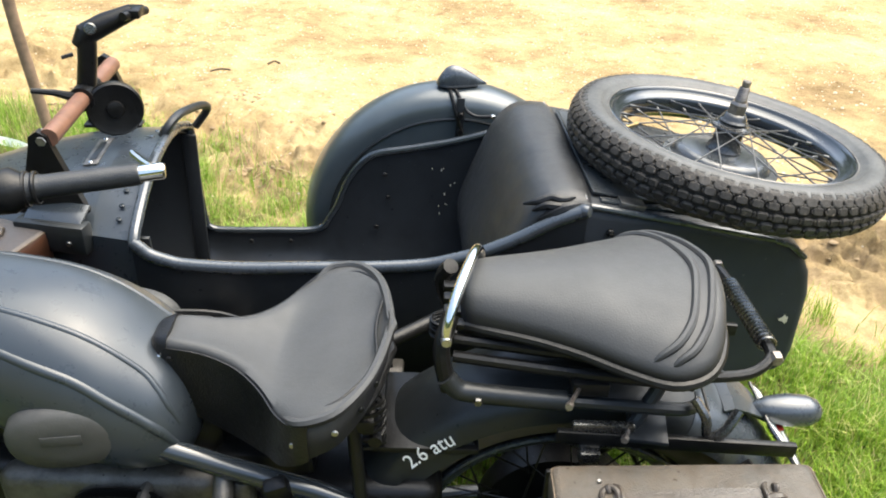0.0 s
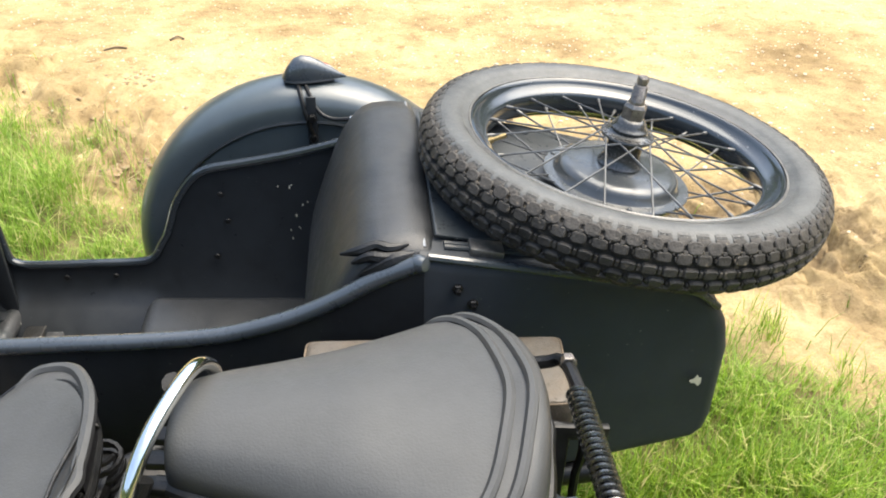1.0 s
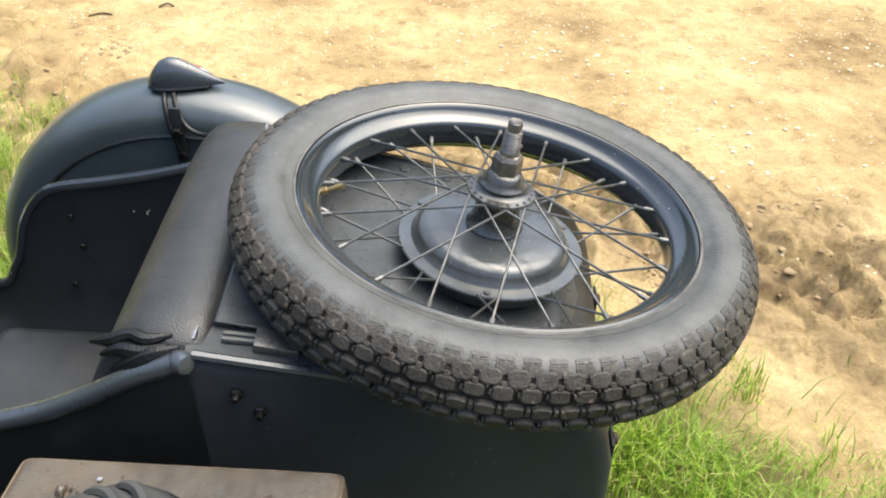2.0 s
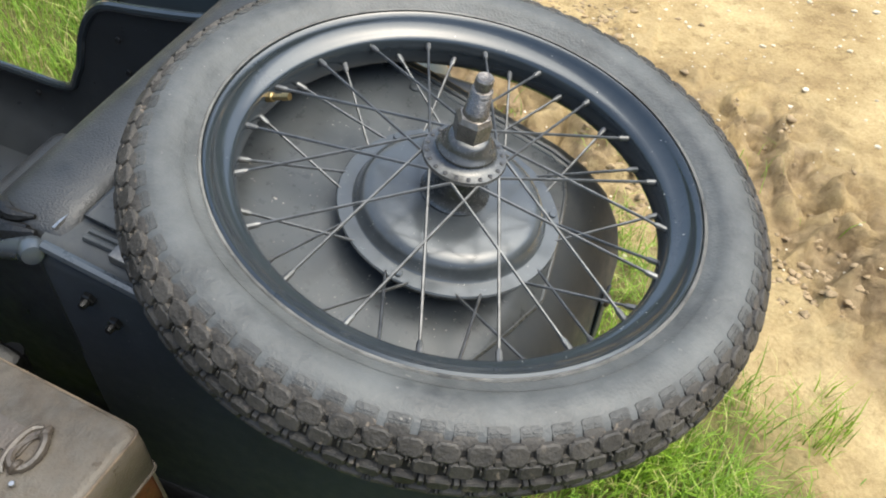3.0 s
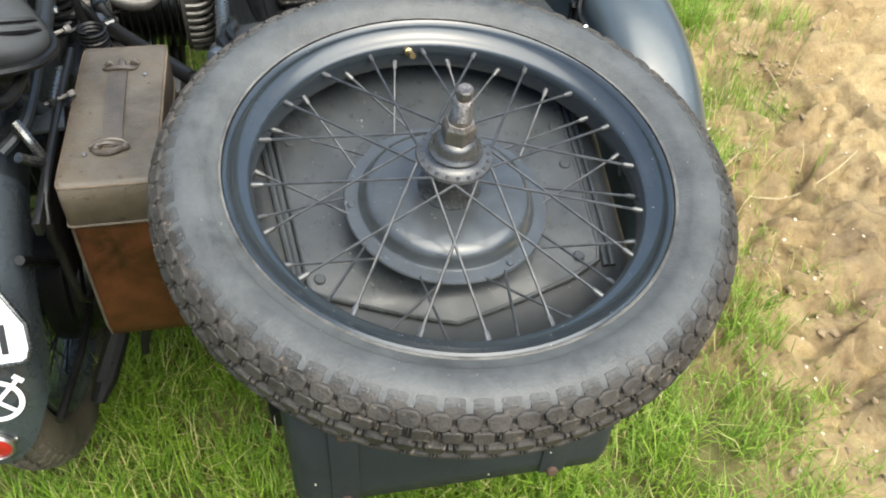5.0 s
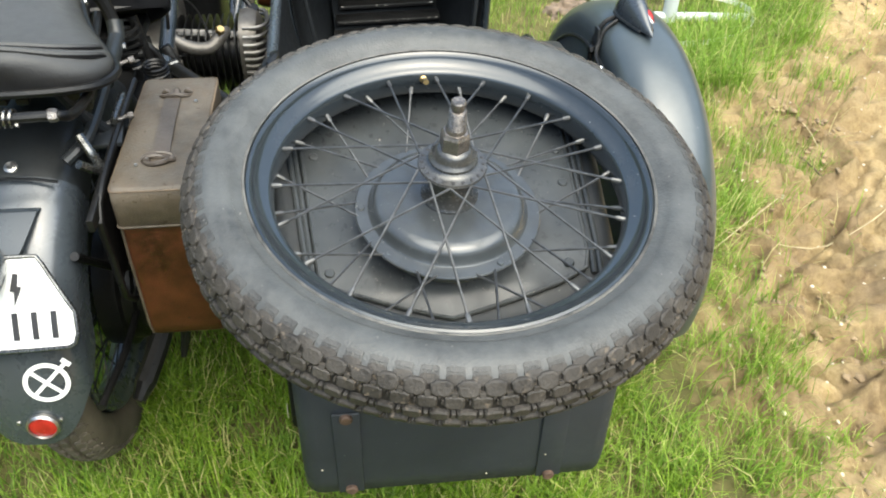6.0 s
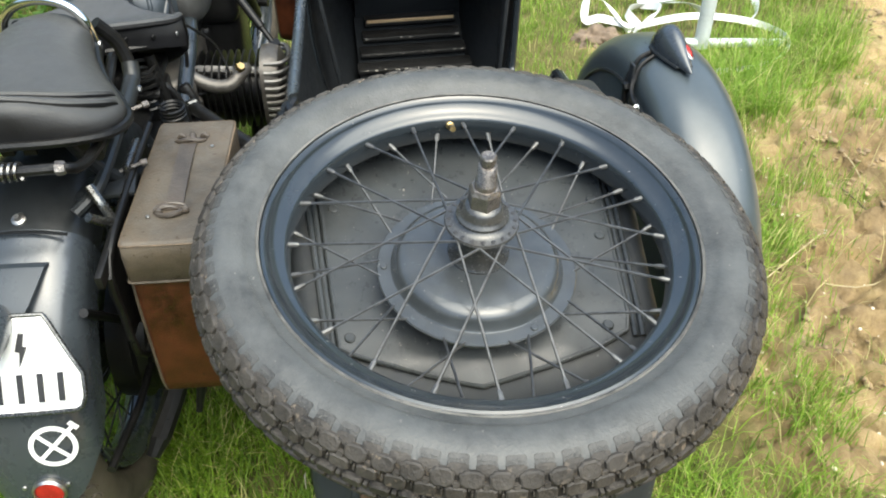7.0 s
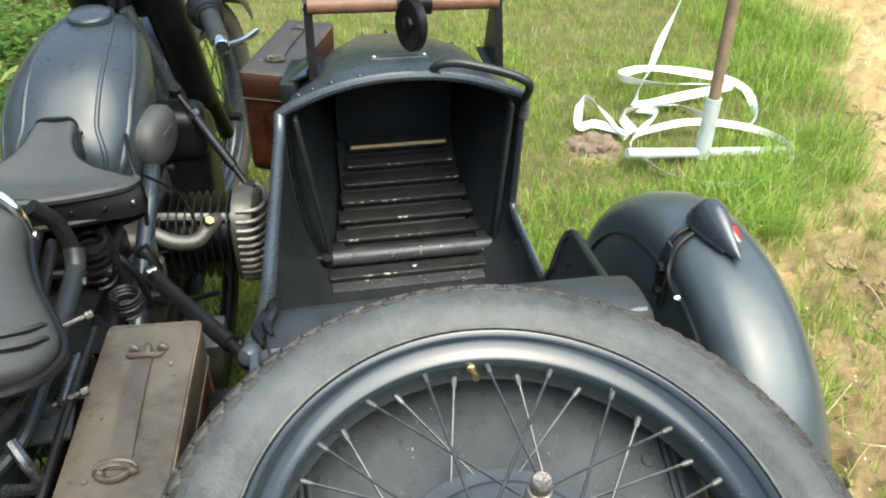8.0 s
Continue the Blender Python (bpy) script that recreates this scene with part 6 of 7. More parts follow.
for s in (-1, 1):
    for k, (y0, y1, z) in enumerate(((0.045, 0.085, 0.805), (0.060, 0.110, 0.790), (0.075, 0.125, 0.772))):
        bp("spring_bar", tube([(-0.195, s * y0, z), (-0.02, s * (y0 + y1) / 2, z - 0.003), (0.12, s * y1, z + 0.004)], 0.0085, 10, smooth=3), BLACK_METAL, "black sprung bar under the pillion")
    # Black sheet added between pannier and mudguard to close the view through.
    bp("pannier_plate", box(0.30, 0.008, 0.15, 0.003, Matrix.Translation((0.08, 0.134 if s > 0 else -0.184, 0.60))), BLACK_METAL, "black sheet closing the gap behind a pannier")
    bp("bracket_plate", box(0.085, 0.012, 0.045, 0.004, Matrix.Translation((0.01, s * 0.132, 0.690))), DARK_STEEL, "flat worn steel bracket")
    bp("bracket_plate", box(0.030, 0.020, 0.020, 0.004, Matrix.Translation((-0.005, s * 0.140, 0.660))), DARK_STEEL, "")
    bp("bracket_strap", tube([(0.135, s * 0.105, 0.735), (0.150, s * 0.120, 0.715), (0.155, s * 0.130, 0.690), (0.175, s * 0.130, 0.700), (0.195, s * 0.115, 0.725)], 0.007, 8, smooth=4), DARK_STEEL, "bent steel strap")
for y in (-0.05, -0.02, 0.01, 0.04):
    bp("leaf_spring", box(0.34, 0.018, 0.010, 0.002, Matrix.Translation((-0.04, y, 0.80)) @ pose(0, 0, 0, 0, 3, 0)), BLACK_METAL, "")
bp("battery_tray", box(0.15, 0.14, 0.13, 0.008, Matrix.Translation((-0.47, 0.0, 0.50))), BLACK_METAL, "black box behind the engine")
bp("inner_guard", fender_bm(AXLE, 0.375, 0.075, radians(5), radians(60), 0.30, 0.30, 16), PAINT_DULL, "front part of the rear mudguard")
for s in (-1, 1):
    bp("mudguard_stay", tube([(0.01, s * 0.10, 0.36), (0.16, s * 0.095, 0.50), (0.25, s * 0.088, 0.60)], 0.007, 8), BLACK_METAL, "")
    bp("mudguard_stay", tube([(0.01, s * 0.10, 0.34), (0.20, s * 0.095, 0.34), (0.34, s * 0.085, 0.36)], 0.007, 8), BLACK_METAL, "")
bp("final_drive", lathe([(0, -0.05), (0.128, -0.05), (0.132, -0.02), (0.132, -0.010), (0.120, -0.006), (0.118, 0.012), (0.108, 0.016), (0.106, 0.030), (0.085, 0.036), (0.05, 0.05), (0.045, 0.058), (0, 0.060)], 40, Matrix.Translation((0, 0.085, 0.335)) @ pose(0, 0, 0, -90, 0, 0)), BLACK_METAL, "black final drive housing")

pts = [(-0.205 + 0.021 * math.cos(t), 0.150 + 0.021 * math.sin(t), 0.635 + 0.035 * t / (2 * math.pi * 5)) for t in np.arange(0, 2 * math.pi * 5, 0.4)]
bp("coil", tube(pts, 0.0032, 5), BLACK_METAL, "short dark coil spring")
bp("gearbox", joined(box(0.26, 0.20, 0.22, 0.03, Matrix.Translation((-0.33, 0.0, 0.42)), 3), lathe([(0, 0), (0.07, 0), (0.065, 0.04), (0.03, 0.06), (0, 0.06)], 20, Matrix.Translation((-0.33, 0.09, 0.42)) @ pose(0, 0, 0, -90, 0, 0))), BLACK_METAL, "black oily gearbox housing")
bp("oil_pan", box(0.34, 0.22, 0.10, 0.03, Matrix.Translation((-0.66, 0.0, 0.27)), 3), BLACK_METAL, "black ribbed oil pan")
bp("saddle_bridge", box(0.11, 0.22, 0.025, 0.006, Matrix.Translation((-0.355, 0.0, 0.665))), BLACK_METAL, "black cross bridge under the saddle")
bp("hanger", tube([(-0.30, -0.11, 0.64), (-0.30, 0.11, 0.64)], 0.010, 10), BLACK_METAL, "")
bp("kick_lever", tube([(-0.30, -0.14, 0.40), (-0.26, -0.20, 0.52), (-0.22, -0.23, 0.58), (-0.22, -0.30, 0.585)], 0.009, 8, smooth=3), BLACK_METAL, "black kick-start lever")
# engine
crank = bp("crankcase", joined(box(0.34, 0.20, 0.24, 0.03, Matrix.Translation((-0.70, 0, 0.42)), 4), box(0.24, 0.17, 0.24, 0.04, Matrix.Translation((-0.45, 0, 0.40)), 4)), ALLOY_DIRTY, "oily alloy crankcase and gearbox")
for s in (-1, 1):
    bp("cylinder", lathe([(0, 0.09), (0.055, 0.09), (0.055, 0.245), (0, 0.245)], 28, Matrix.Translation((-0.68, 0, 0.445)) @ pose(0, 0, 0, -90 * s, 0, 0)), BLACK_METAL, "black finned cylinder", crank)
    for k in range(9):
        bp("fin", shifted(loft([super_ring(0, 0, z, 0.080, 0.085, 3.0, 24, "z") for z in (-0.0016, 0.0016)]), Matrix.Translation((-0.68, s * (0.108 + 0.0165 * k), 0.445)) @ pose(0, 0, 0, 90, 0, 0)), BLACK_METAL, "", crank)
    head = loft([super_ring(0, 0, z, hx, hz, 2.8, 30, "z") for z, hx, hz in ((0.0, 0.078, 0.098), (0.022, 0.080, 0.100), (0.040, 0.074, 0.094), (0.050, 0.058, 0.078))])
    hm = Matrix.Translation((-0.68, s * 0.250, 0.445)) @ pose(0, 0, 0, -90 * s, 0, 0)
    head = bp("cylinder_head", shifted(head, hm), ALLOY_DIRTY, "cast alloy cylinder head with ribs", crank)
    for k in range(11):
        v = -0.085 + 0.017 * k
        half = 0.076 * math.sqrt(max(0.05, 1 - abs(v / 0.105) ** 2.8))
        pts = [(-half * 1.03, v, 0.010), (-half * 1.04, v, 0.036), (-half * 0.78, v, 0.058), (0, v + 0.004, 0.066), (half * 0.78, v, 0.058), (half * 1.04, v, 0.036), (half * 1.03, v, 0.010)]
        bp("rib", tube(pts, 0.0052, 6, smooth=3, m=hm), ALLOY, "", crank)
    intake = bp("inlet_pipe", tube([(-0.52, s * 0.105, 0.575), (-0.515, s * 0.150, 0.545), (-0.525, s * 0.195, 0.535), (-0.555, s * 0.225, 0.555), (-0.60, s * 0.225, 0.535)], [0.014, 0.015, 0.015, 0.014, 0.013], 14, smooth=5), ALLOY_DIRTY, "bent dull alloy inlet pipe")
    bp("brass_nut", bolt(0.011, 0.010, aim((-0.535, s * 0.222, 0.570), (0.4, s * 0.4, 0.8))), BRASS, "brass union nut", intake)
    bp("carburettor", joined(lathe([(0, -0.05), (0.018, -0.05), (0.020, -0.02), (0.024, -0.015), (0.024, 0.02), (0.017, 0.025), (0.017, 0.055), (0.012, 0.065), (0, 0.065)], 16, Matrix.Translation((-0.49, s * 0.115, 0.50)))), ALLOY_DIRTY, "grimy carburettor body")
    if s > 0:
        bp("cable", tube([(-0.49, s * 0.115, 0.56), (-0.50, s * 0.125, 0.64), (-0.56, s * 0.10, 0.70), (-0.68, s * 0.07, 0.72)], 0.004, 6, smooth=5), BLACK_METAL, "black control cable")
    if s > 0:
        bp("cable", tube([(-0.50, s * 0.13, 0.53), (-0.56, s * 0.19, 0.52), (-0.585, s * 0.17, 0.60), (-0.55, s * 0.12, 0.67)], 0.003, 6, smooth=5), BLACK_METAL, "black control cable")
    bp("exhaust_pipe", tube([(-0.76, s * 0.20, 0.40), (-0.84, s * 0.20, 0.33), (-0.80, s * 0.19, 0.20), (-0.60, s * 0.185, 0.16), (-0.2, s * 0.19, 0.17), (-0.02, s * 0.19, 0.18)], 0.021, 12, smooth=5), BLACK_METAL, "sooty exhaust pipe")
    bp("stand_arm", joined(tube([(0.04, s * 0.168, 0.41), (0.12, s * 0.150, 0.33), (0.20, s * 0.110, 0.255)], [0.012, 0.018, 0.020], 10, smooth=3), tube([(0.20, s * 0.110, 0.255), (0.225, s * 0.098, 0.235)], [0.020, 0.012], 10)), BLACK_METAL, "black folded stand arm")
    bp("pushrod_tube", tube([(-0.64, s * 0.09, 0.52), (-0.655, s * 0.25, 0.50)], 0.010, 8), ALLOY, "", crank)
    bp("oil_line", tube([(-0.43, s * 0.09, 0.47), (-0.47, s * 0.17, 0.44), (-0.56, s * 0.21, 0.38)], 0.006, 8, smooth=4), BLACK_METAL, "")
    if s > 0:
        bp("hose", tube([(-0.36, s * 0.06, 0.655), (-0.335, s * 0.105, 0.650), (-0.335, s * 0.135, 0.60), (-0.345, s * 0.140, 0.53)], 0.007, 8, smooth=5), BLACK_METAL, "curved black hose")
    bp("lug", box(0.05, 0.022, 0.05, 0.006, Matrix.Translation((-0.40, s * 0.145, 0.52)) @ pose(0, 0, 0, 10, 25, 10)), ALLOY_DIRTY, "")
    bp("lug", box(0.035, 0.022, 0.06, 0.006, Matrix.Translation((-0.435, s * 0.13, 0.56)) @ pose(0, 0, 0, 20, -15, 10)), BLACK_METAL, "")
bp("generator", joined(lathe([(0, -0.12), (0.07, -0.12), (0.078, -0.11), (0.078, 0.11), (0.06, 0.12), (0, 0.12)], 28, Matrix.Translation((-0.84, 0.03, 0.585)) @ pose(0, 0, 0, 0, 90, 0)), box(0.16, 0.20, 0.16, 0.02, Matrix.Translation((-0.90, 0.02, 0.46)), 3)), BLACK_METAL, "black generator on the engine")
# Black blocks added to close the gap beside the right cylinder.
bp("front_cover", joined(box(0.20, 0.22, 0.26, 0.04, Matrix.Translation((-0.93, 0.075, 0.46)), 3), box(0.10, 0.18, 0.12, 0.03, Matrix.Translation((-0.86, 0.10, 0.60)), 3)), BLACK_METAL, "black filler block beside the right cylinder")
bp("coil_box", box(0.10, 0.10, 0.07, 0.012, Matrix.Translation((-0.58, 0.0, 0.58))), BLACK_METAL, "")
bp("step_plate", box(0.085, 0.05, 0.10, 0.006, Matrix.Translation((-0.315, 0.235, 0.44))), ALLOY_DIRTY, "pale metal side box")

# struts to the sidecar
def strut(a, b, r=0.013):
    a, b = Vector(a), Vector(b)
    d = (b - a).normalized()
    rod = bw("sidecar_strut", tube([a, a + d * 0.05, a + d * 0.052, b - d * 0.052, b - d * 0.05, b], [r * 0.65, r * 0.65, r, r, r * 0.65, r * 0.65], 12), BLACK_METAL, "black steel strut to the sidecar")
    for p in (a, b):
        bw("eye", lathe([(0, -0.010), (0.013, -0.010), (0.014, 0), (0.013, 0.010), (0, 0.010)], 14, aim(p, (0.3, 0.1, 1))), BLACK_METAL, "", rod)
    bw("lock_nut", bolt(r * 1.35, 0.014, aim(a + d * 0.055, d)), DARK_STEEL, "", rod)


strut((-0.850, -0.465, 0.556), (-0.53, -0.265, 0.585), 0.014)
strut((-1.254, -0.403, 0.698), (-1.126, -0.272, 0.530), 0.0105)
strut((-0.50, -0.50, 0.33), (-0.40, -0.18, 0.28), 0.016)
strut((-1.25, -0.50, 0.33), (-1.15, -0.12, 0.30), 0.016)

# steering head, fork, handlebar, headlamp
bp("fork_column", tube([(-1.06, 0.0, 0.92), (-1.12, 0.0, 0.74), (-1.17, 0.0, 0.60)], 0.028, 14), BLACK_METAL, "black steering column")
for s in (-1, 1):
    bp("fork_leg", tube([(-1.10, s * 0.095, 0.90), (-1.19, s * 0.095, 0.65), (-1.38, s * 0.095, 0.335)], [0.030, 0.030, 0.022], 14, m=STEER), BLACK_METAL, "black telescopic fork leg")
    bp("fork_shroud", tube([(-1.075, s * 0.088, 0.96), (-1.255, s * 0.090, 0.50)], [0.048, 0.044], 16, m=STEER), BLACK_METAL, "black fork shroud")
    bp("frame_tube", tube([(-1.06, s * 0.02, 0.80), (-1.08, s * 0.09, 0.55), (-1.00, s * 0.12, 0.30), (-0.80, s * 0.125, 0.25), (-0.30, s * 0.125, 0.26), (0.0, s * 0.128, 0.30)], 0.016, 10, smooth=4), PAINT, "painted grey steel frame tube")
bar = bw("handlebar", tube([(-1.36, -0.84, 0.875), (-1.45, -0.80, 0.90), (-1.52, -0.66, 0.935), (-1.53, -0.53, 0.945), (-1.50, -0.41, 0.925), (-1.40, -0.335, 0.870), (-1.30, -0.315, 0.845)], 0.0125, 10, smooth=5), PAINT, "grey painted handlebar")
bw("grip", tube([(-1.305, -0.318, 0.842), (-1.285, -0.313, 0.843), (-1.275, -0.311, 0.844), (-1.26, -0.309, 0.845), (-1.12, -0.288, 0.856), (-1.112, -0.287, 0.857)], [0.026, 0.027, 0.023, 0.0195, 0.0185, 0.017], 16), LEATHER_BLACK, "worn black rubber grip", bar)
bw("grip_end", tube([(-1.114, -0.2865, 0.8565), (-1.076, -0.281, 0.860), (-1.073, -0.2805, 0.860)], [0.0145, 0.0145, 0.012], 14), CHROME, "bright metal grip end", bar)
bw("brake_lever", tube([(-1.080, -0.282, 0.859), (-1.092, -0.268, 0.856), (-1.115, -0.243, 0.855), (-1.137, -0.222, 0.860), (-1.143, -0.215, 0.864)], [0.009, 0.0065, 0.006, 0.0065, 0.004], 8, smooth=4), CHROME, "polished lever at the bar end", bar)
for k in range(3):
    p = Vector((-1.300 + 0.014 * k, -0.3165 + 0.0022 * k, 0.8425 + 0.0007 * k))
    bw("housing_ring", lathe([(0.024, -0.004), (0.031 - 0.002 * k, -0.003), (0.032 - 0.002 * k, 0.0), (0.031 - 0.002 * k, 0.003), (0.024, 0.004)], 20, aim(p, (1, 0.15, 0.05)), close=True), BLACK_METAL, "", bar)
bw("twist_housing", lathe([(0, -0.04), (0.028, -0.04), (0.037, -0.026), (0.038, 0.010), (0.030, 0.022), (0.026, 0.03), (0, 0.03)], 20, aim((-1.315, -0.322, 0.843), (1, 0.15, 0.05))), BLACK_METAL, "", bar)
bw("grip", tube([(-1.37, -0.838, 0.877), (-1.22, -0.875, 0.85)], 0.019, 14), LEATHER_BLACK, "worn black rubber grip", bar)
bw("headlamp", lathe([(0, -0.10), (0.03, -0.095), (0.065, -0.06), (0.082, 0.0), (0.085, 0.03), (0.075, 0.035), (0, 0.045)], 32, aim((-1.66, -0.50, 0.80), (-1, 0.07, 0))), BLACK_METAL, "black bowl headlamp")


# ---- leather panniers ----
# The up-facing grey holds dust and a sky sheen put into the colour.
LEATHER_DARK = material("dark_leather", (0.045, 0.018, 0.009), 0.45, vary=0.45, scale=9, bump=0.3, bump_scale=70, dust=0.95, dust_colour=(0.046, 0.046, 0.044), settle=(0.3, 0.9), even=0.7)

STRAW_EDGE = material("rubbed_pale_leather_edge", (0.095, 0.068, 0.042), 0.6, vary=0.9, scale=12, bump=0.3)
LEATHER_STRAP = material("greasy_strap_leather", (0.046, 0.036, 0.027), 0.42, vary=0.45, scale=20, bump=0.4, bump_scale=70, dust=0.5, dust_colour=(0.085, 0.076, 0.064), settle=(0.1, 0.9))


def pannier(m, label, lid_mat, height=0.302):
    root = thing("pannier", label, "pannier", m, "leather panniers")
    L, W_, H_ = 0.334, 0.122, height
    rows = []
    for z, g in ((-H_, 0.90), (-H_ + 0.010, 0.955), (-H_ + 0.03, 0.975), (-0.12, 0.985), (-0.03, 0.975), (-0.012, 0.95)):
        rows.append(super_ring(0, 0, z, L / 2 * g, W_ / 2 * g, 22, 56, "z"))
    body = part("case", loft(rows), LEATHER_SIDE, root, "rubbed reddish-brown leather case", 50)
    for x in (-1, 1):
        for y in (-1, 1):
            part("edge_binding", tube([(x * L / 2 * g, y * W_ / 2 * g, z) for z, g in ((-0.066, 0.945), (-0.12, 0.955), (-H_ + 0.03, 0.945), (-H_ + 0.008, 0.92))], 0.0036, 6), LEATHER_TOP, body, "worn leather edge binding")
    rows = []
    for z, g in ((-0.066, 1.005), (-0.064, 1.015), (-0.02, 1.02), (-0.006, 1.012), (0.0, 0.985), (0.001, 0.95), (0.003, 0.6), (0.004, 0.02)):
        rows.append(super_ring(0, 0, z, L / 2 * g, W_ / 2 * g, 24, 56, "z"))
    lid = part("lid", loft(rows), lid_mat, root, "weathered leather lid", 50)
    ring = [Vector(p) for p in super_ring(0, 0, -0.003, L / 2 * 1.005, W_ / 2 * 1.005, 24, 56, "z")]
    part("piping", tube(ring, 0.0015, 6, closed=True), STRAW_EDGE, lid)
    ring = [Vector(p) for p in super_ring(0, 0, -0.0645, L / 2 * 1.018, W_ / 2 * 1.018, 24, 56, "z")]
    part("piping", tube(ring, 0.0018, 6, closed=True), LEATHER_TOP, lid)
    strap = part("strap", thick(loft([[(x, y + 0.004 * math.sin(9 * x), 0.0052 + 0.005 * math.cos(x / 0.19 * math.pi) * (abs(x) < 0.095)) for y in (-0.0125, -0.004, 0.004, 0.0125)] for x in np.linspace(-0.095, 0.095, 17)], closed=False), 0.003), LEATHER_STRAP, root, "flat dark leather carrying strap")
    for x, s in ((0.090, 1), (-0.096, -1)):
        # a loop across the strap with turned-up ends, and a rolled tongue or a lying ring beyond it
        part("strap_loop", tube([(x + s * 0.003, -0.026, 0.003), (x - s * 0.003, -0.018, 0.006), (x - s * 0.004, 0.0, 0.0090), (x - s * 0.003, 0.016, 0.006), (x + s * 0.004, 0.023, 0.004)], [0.002, 0.0036, 0.0040, 0.0036, 0.002], 8, smooth=4), LEATHER_STRAP, strap)
        if s > 0:
            part("strap_ring", tube([(x + 0.010 + 0.011 * math.sin(t), -0.001 + 0.018 * math.cos(t), 0.0060 + 0.0015 * math.sin(2 * t)) for t in np.arange(0, 6.2, 0.42)], 0.0042, 8, closed=True), LEATHER_STRAP, strap)
        else:
            part("strap_tongue", tube([(x + 0.004, 0.002, 0.006), (x - 0.010, 0.001, 0.0090), (x - 0.020, -0.001, 0.004)], [0.007, 0.0062, 0.003], 8, smooth=4), LEATHER_STRAP, strap)
        for y, k in ((-0.017, 0.85), (0.019, 1.0)):
            part("strap_knot", tube([(x + s * 0.010, y - 0.006, 0.004), (x + s * 0.012, y, 0.0075), (x + s * 0.010, y + 0.006, 0.004)], [0.003 * k, 0.0052 * k, 0.003 * k], 8, smooth=4), LEATHER_STRAP, strap)
    part("rivet", bolt(0.003, 0.003, Matrix.Translation((-0.075, 0.035, 0.0035)), 8), STEEL, lid)
    part("rivet", bolt(0.003, 0.003, Matrix.Translation((0.11, -0.03, 0.0035)), 8), STEEL, lid)
    return root


case = pannier(Matrix.Translation((-0.338, -0.388, 0.700)) @ pose(0, 0, 0, 0, -1.5, -3.9), "brown leather pannier case with weathered lid beside the rear wheel", LEATHER_TOP)
tagged(copy_thing(case, Matrix.Translation((-0.335, -0.855, 0.695)) @ pose(0, 0, 0, 0, 3, 176.1)), "brown leather pannier case hanging beside the rear wheel")
pannier(Matrix.Translation((-1.515, -0.160, 0.680)) @ pose(0, 0, 0, 0, 0, -21), "reddish-brown leather pannier case with dark lid beside the sidecar nose", LEATHER_DARK, 0.262)
bw("carrier_rail", tube([(-0.50, -0.455, 0.70), (-0.34, -0.468, 0.695), (-0.18, -0.478, 0.68), (-0.165, -0.478, 0.60), (-0.20, -0.475, 0.47), (-0.45, -0.455, 0.47)], 0.006, 8, smooth=3), BLACK_METAL, "thin black pannier carrier rail")
bw("carrier_rail", tube([(-0.25, -0.40, 0.418), (-0.25, -0.405, 0.412), (-0.24, -0.42, 0.34), (-0.22, -0.43, 0.30)], [0.02, 0.02, 0.009, 0.005], 8), BLACK_METAL, "black carrier foot")


# ---- things on the grass ----
GALV = material("chalky_white_metal", (0.50, 0.53, 0.52), 0.5, 0.1, vary=0.2, scale=12, bump=0.1)
RUST = material("rusty_steel", (0.22, 0.15, 0.10), 0.7, 0.2, vary=0.4, scale=18, bump=0.2)
TAPE = material("white_tape", (0.82, 0.83, 0.80), 0.5, vary=0.06, scale=20, bump=0.03)


def build_pole():
    root = thing("barrier_post", "rusty steel post on a pale cross-bar foot standing in grass", "post", Matrix.Translation((-1.865, 1.20, 0.06)))
    inv = Matrix.Translation((1.865, -1.20, -0.06))
    part("post", shifted(tube([(-1.872, 1.204, 0.27), (-1.905, 1.215, 0.62), (-1.93, 1.205, 1.35)], 0.019, 14), inv), RUST, root, "brown rusty steel post")
    part("sleeve", shifted(tube([(-1.862, 1.200, 0.06), (-1.874, 1.205, 0.275)], 0.026, 16), inv), GALV, root, "pale painted sleeve")
    part("foot_bar", shifted(tube([(-1.835, 0.91, 0.115), (-1.865, 1.20, 0.075), (-1.895, 1.54, 0.035)], 0.017, 12), inv), GALV, root, "pale painted cross bar")


build_pole()


def ribbon(pts, width, n=6, tilt=0.8):
    """A narrow band standing more or less on edge along a smooth line."""
    line = curve_points(pts, n)
    rows = []
    for i, p in enumerate(line):
        d = (line[min(i + 1, len(line) - 1)] - line[max(i - 1, 0)]).normalized()
        side = Vector((-d.y, d.x, 0)).normalized()
        a = tilt + 0.5 * math.sin(i * 0.35)
        o = (Vector((0, 0, 1)) * math.sin(a) + side * math.cos(a)) * width / 2
        rows.append([p - o, p, p + o])
    return thick(loft(rows, closed=False), 0.0008)


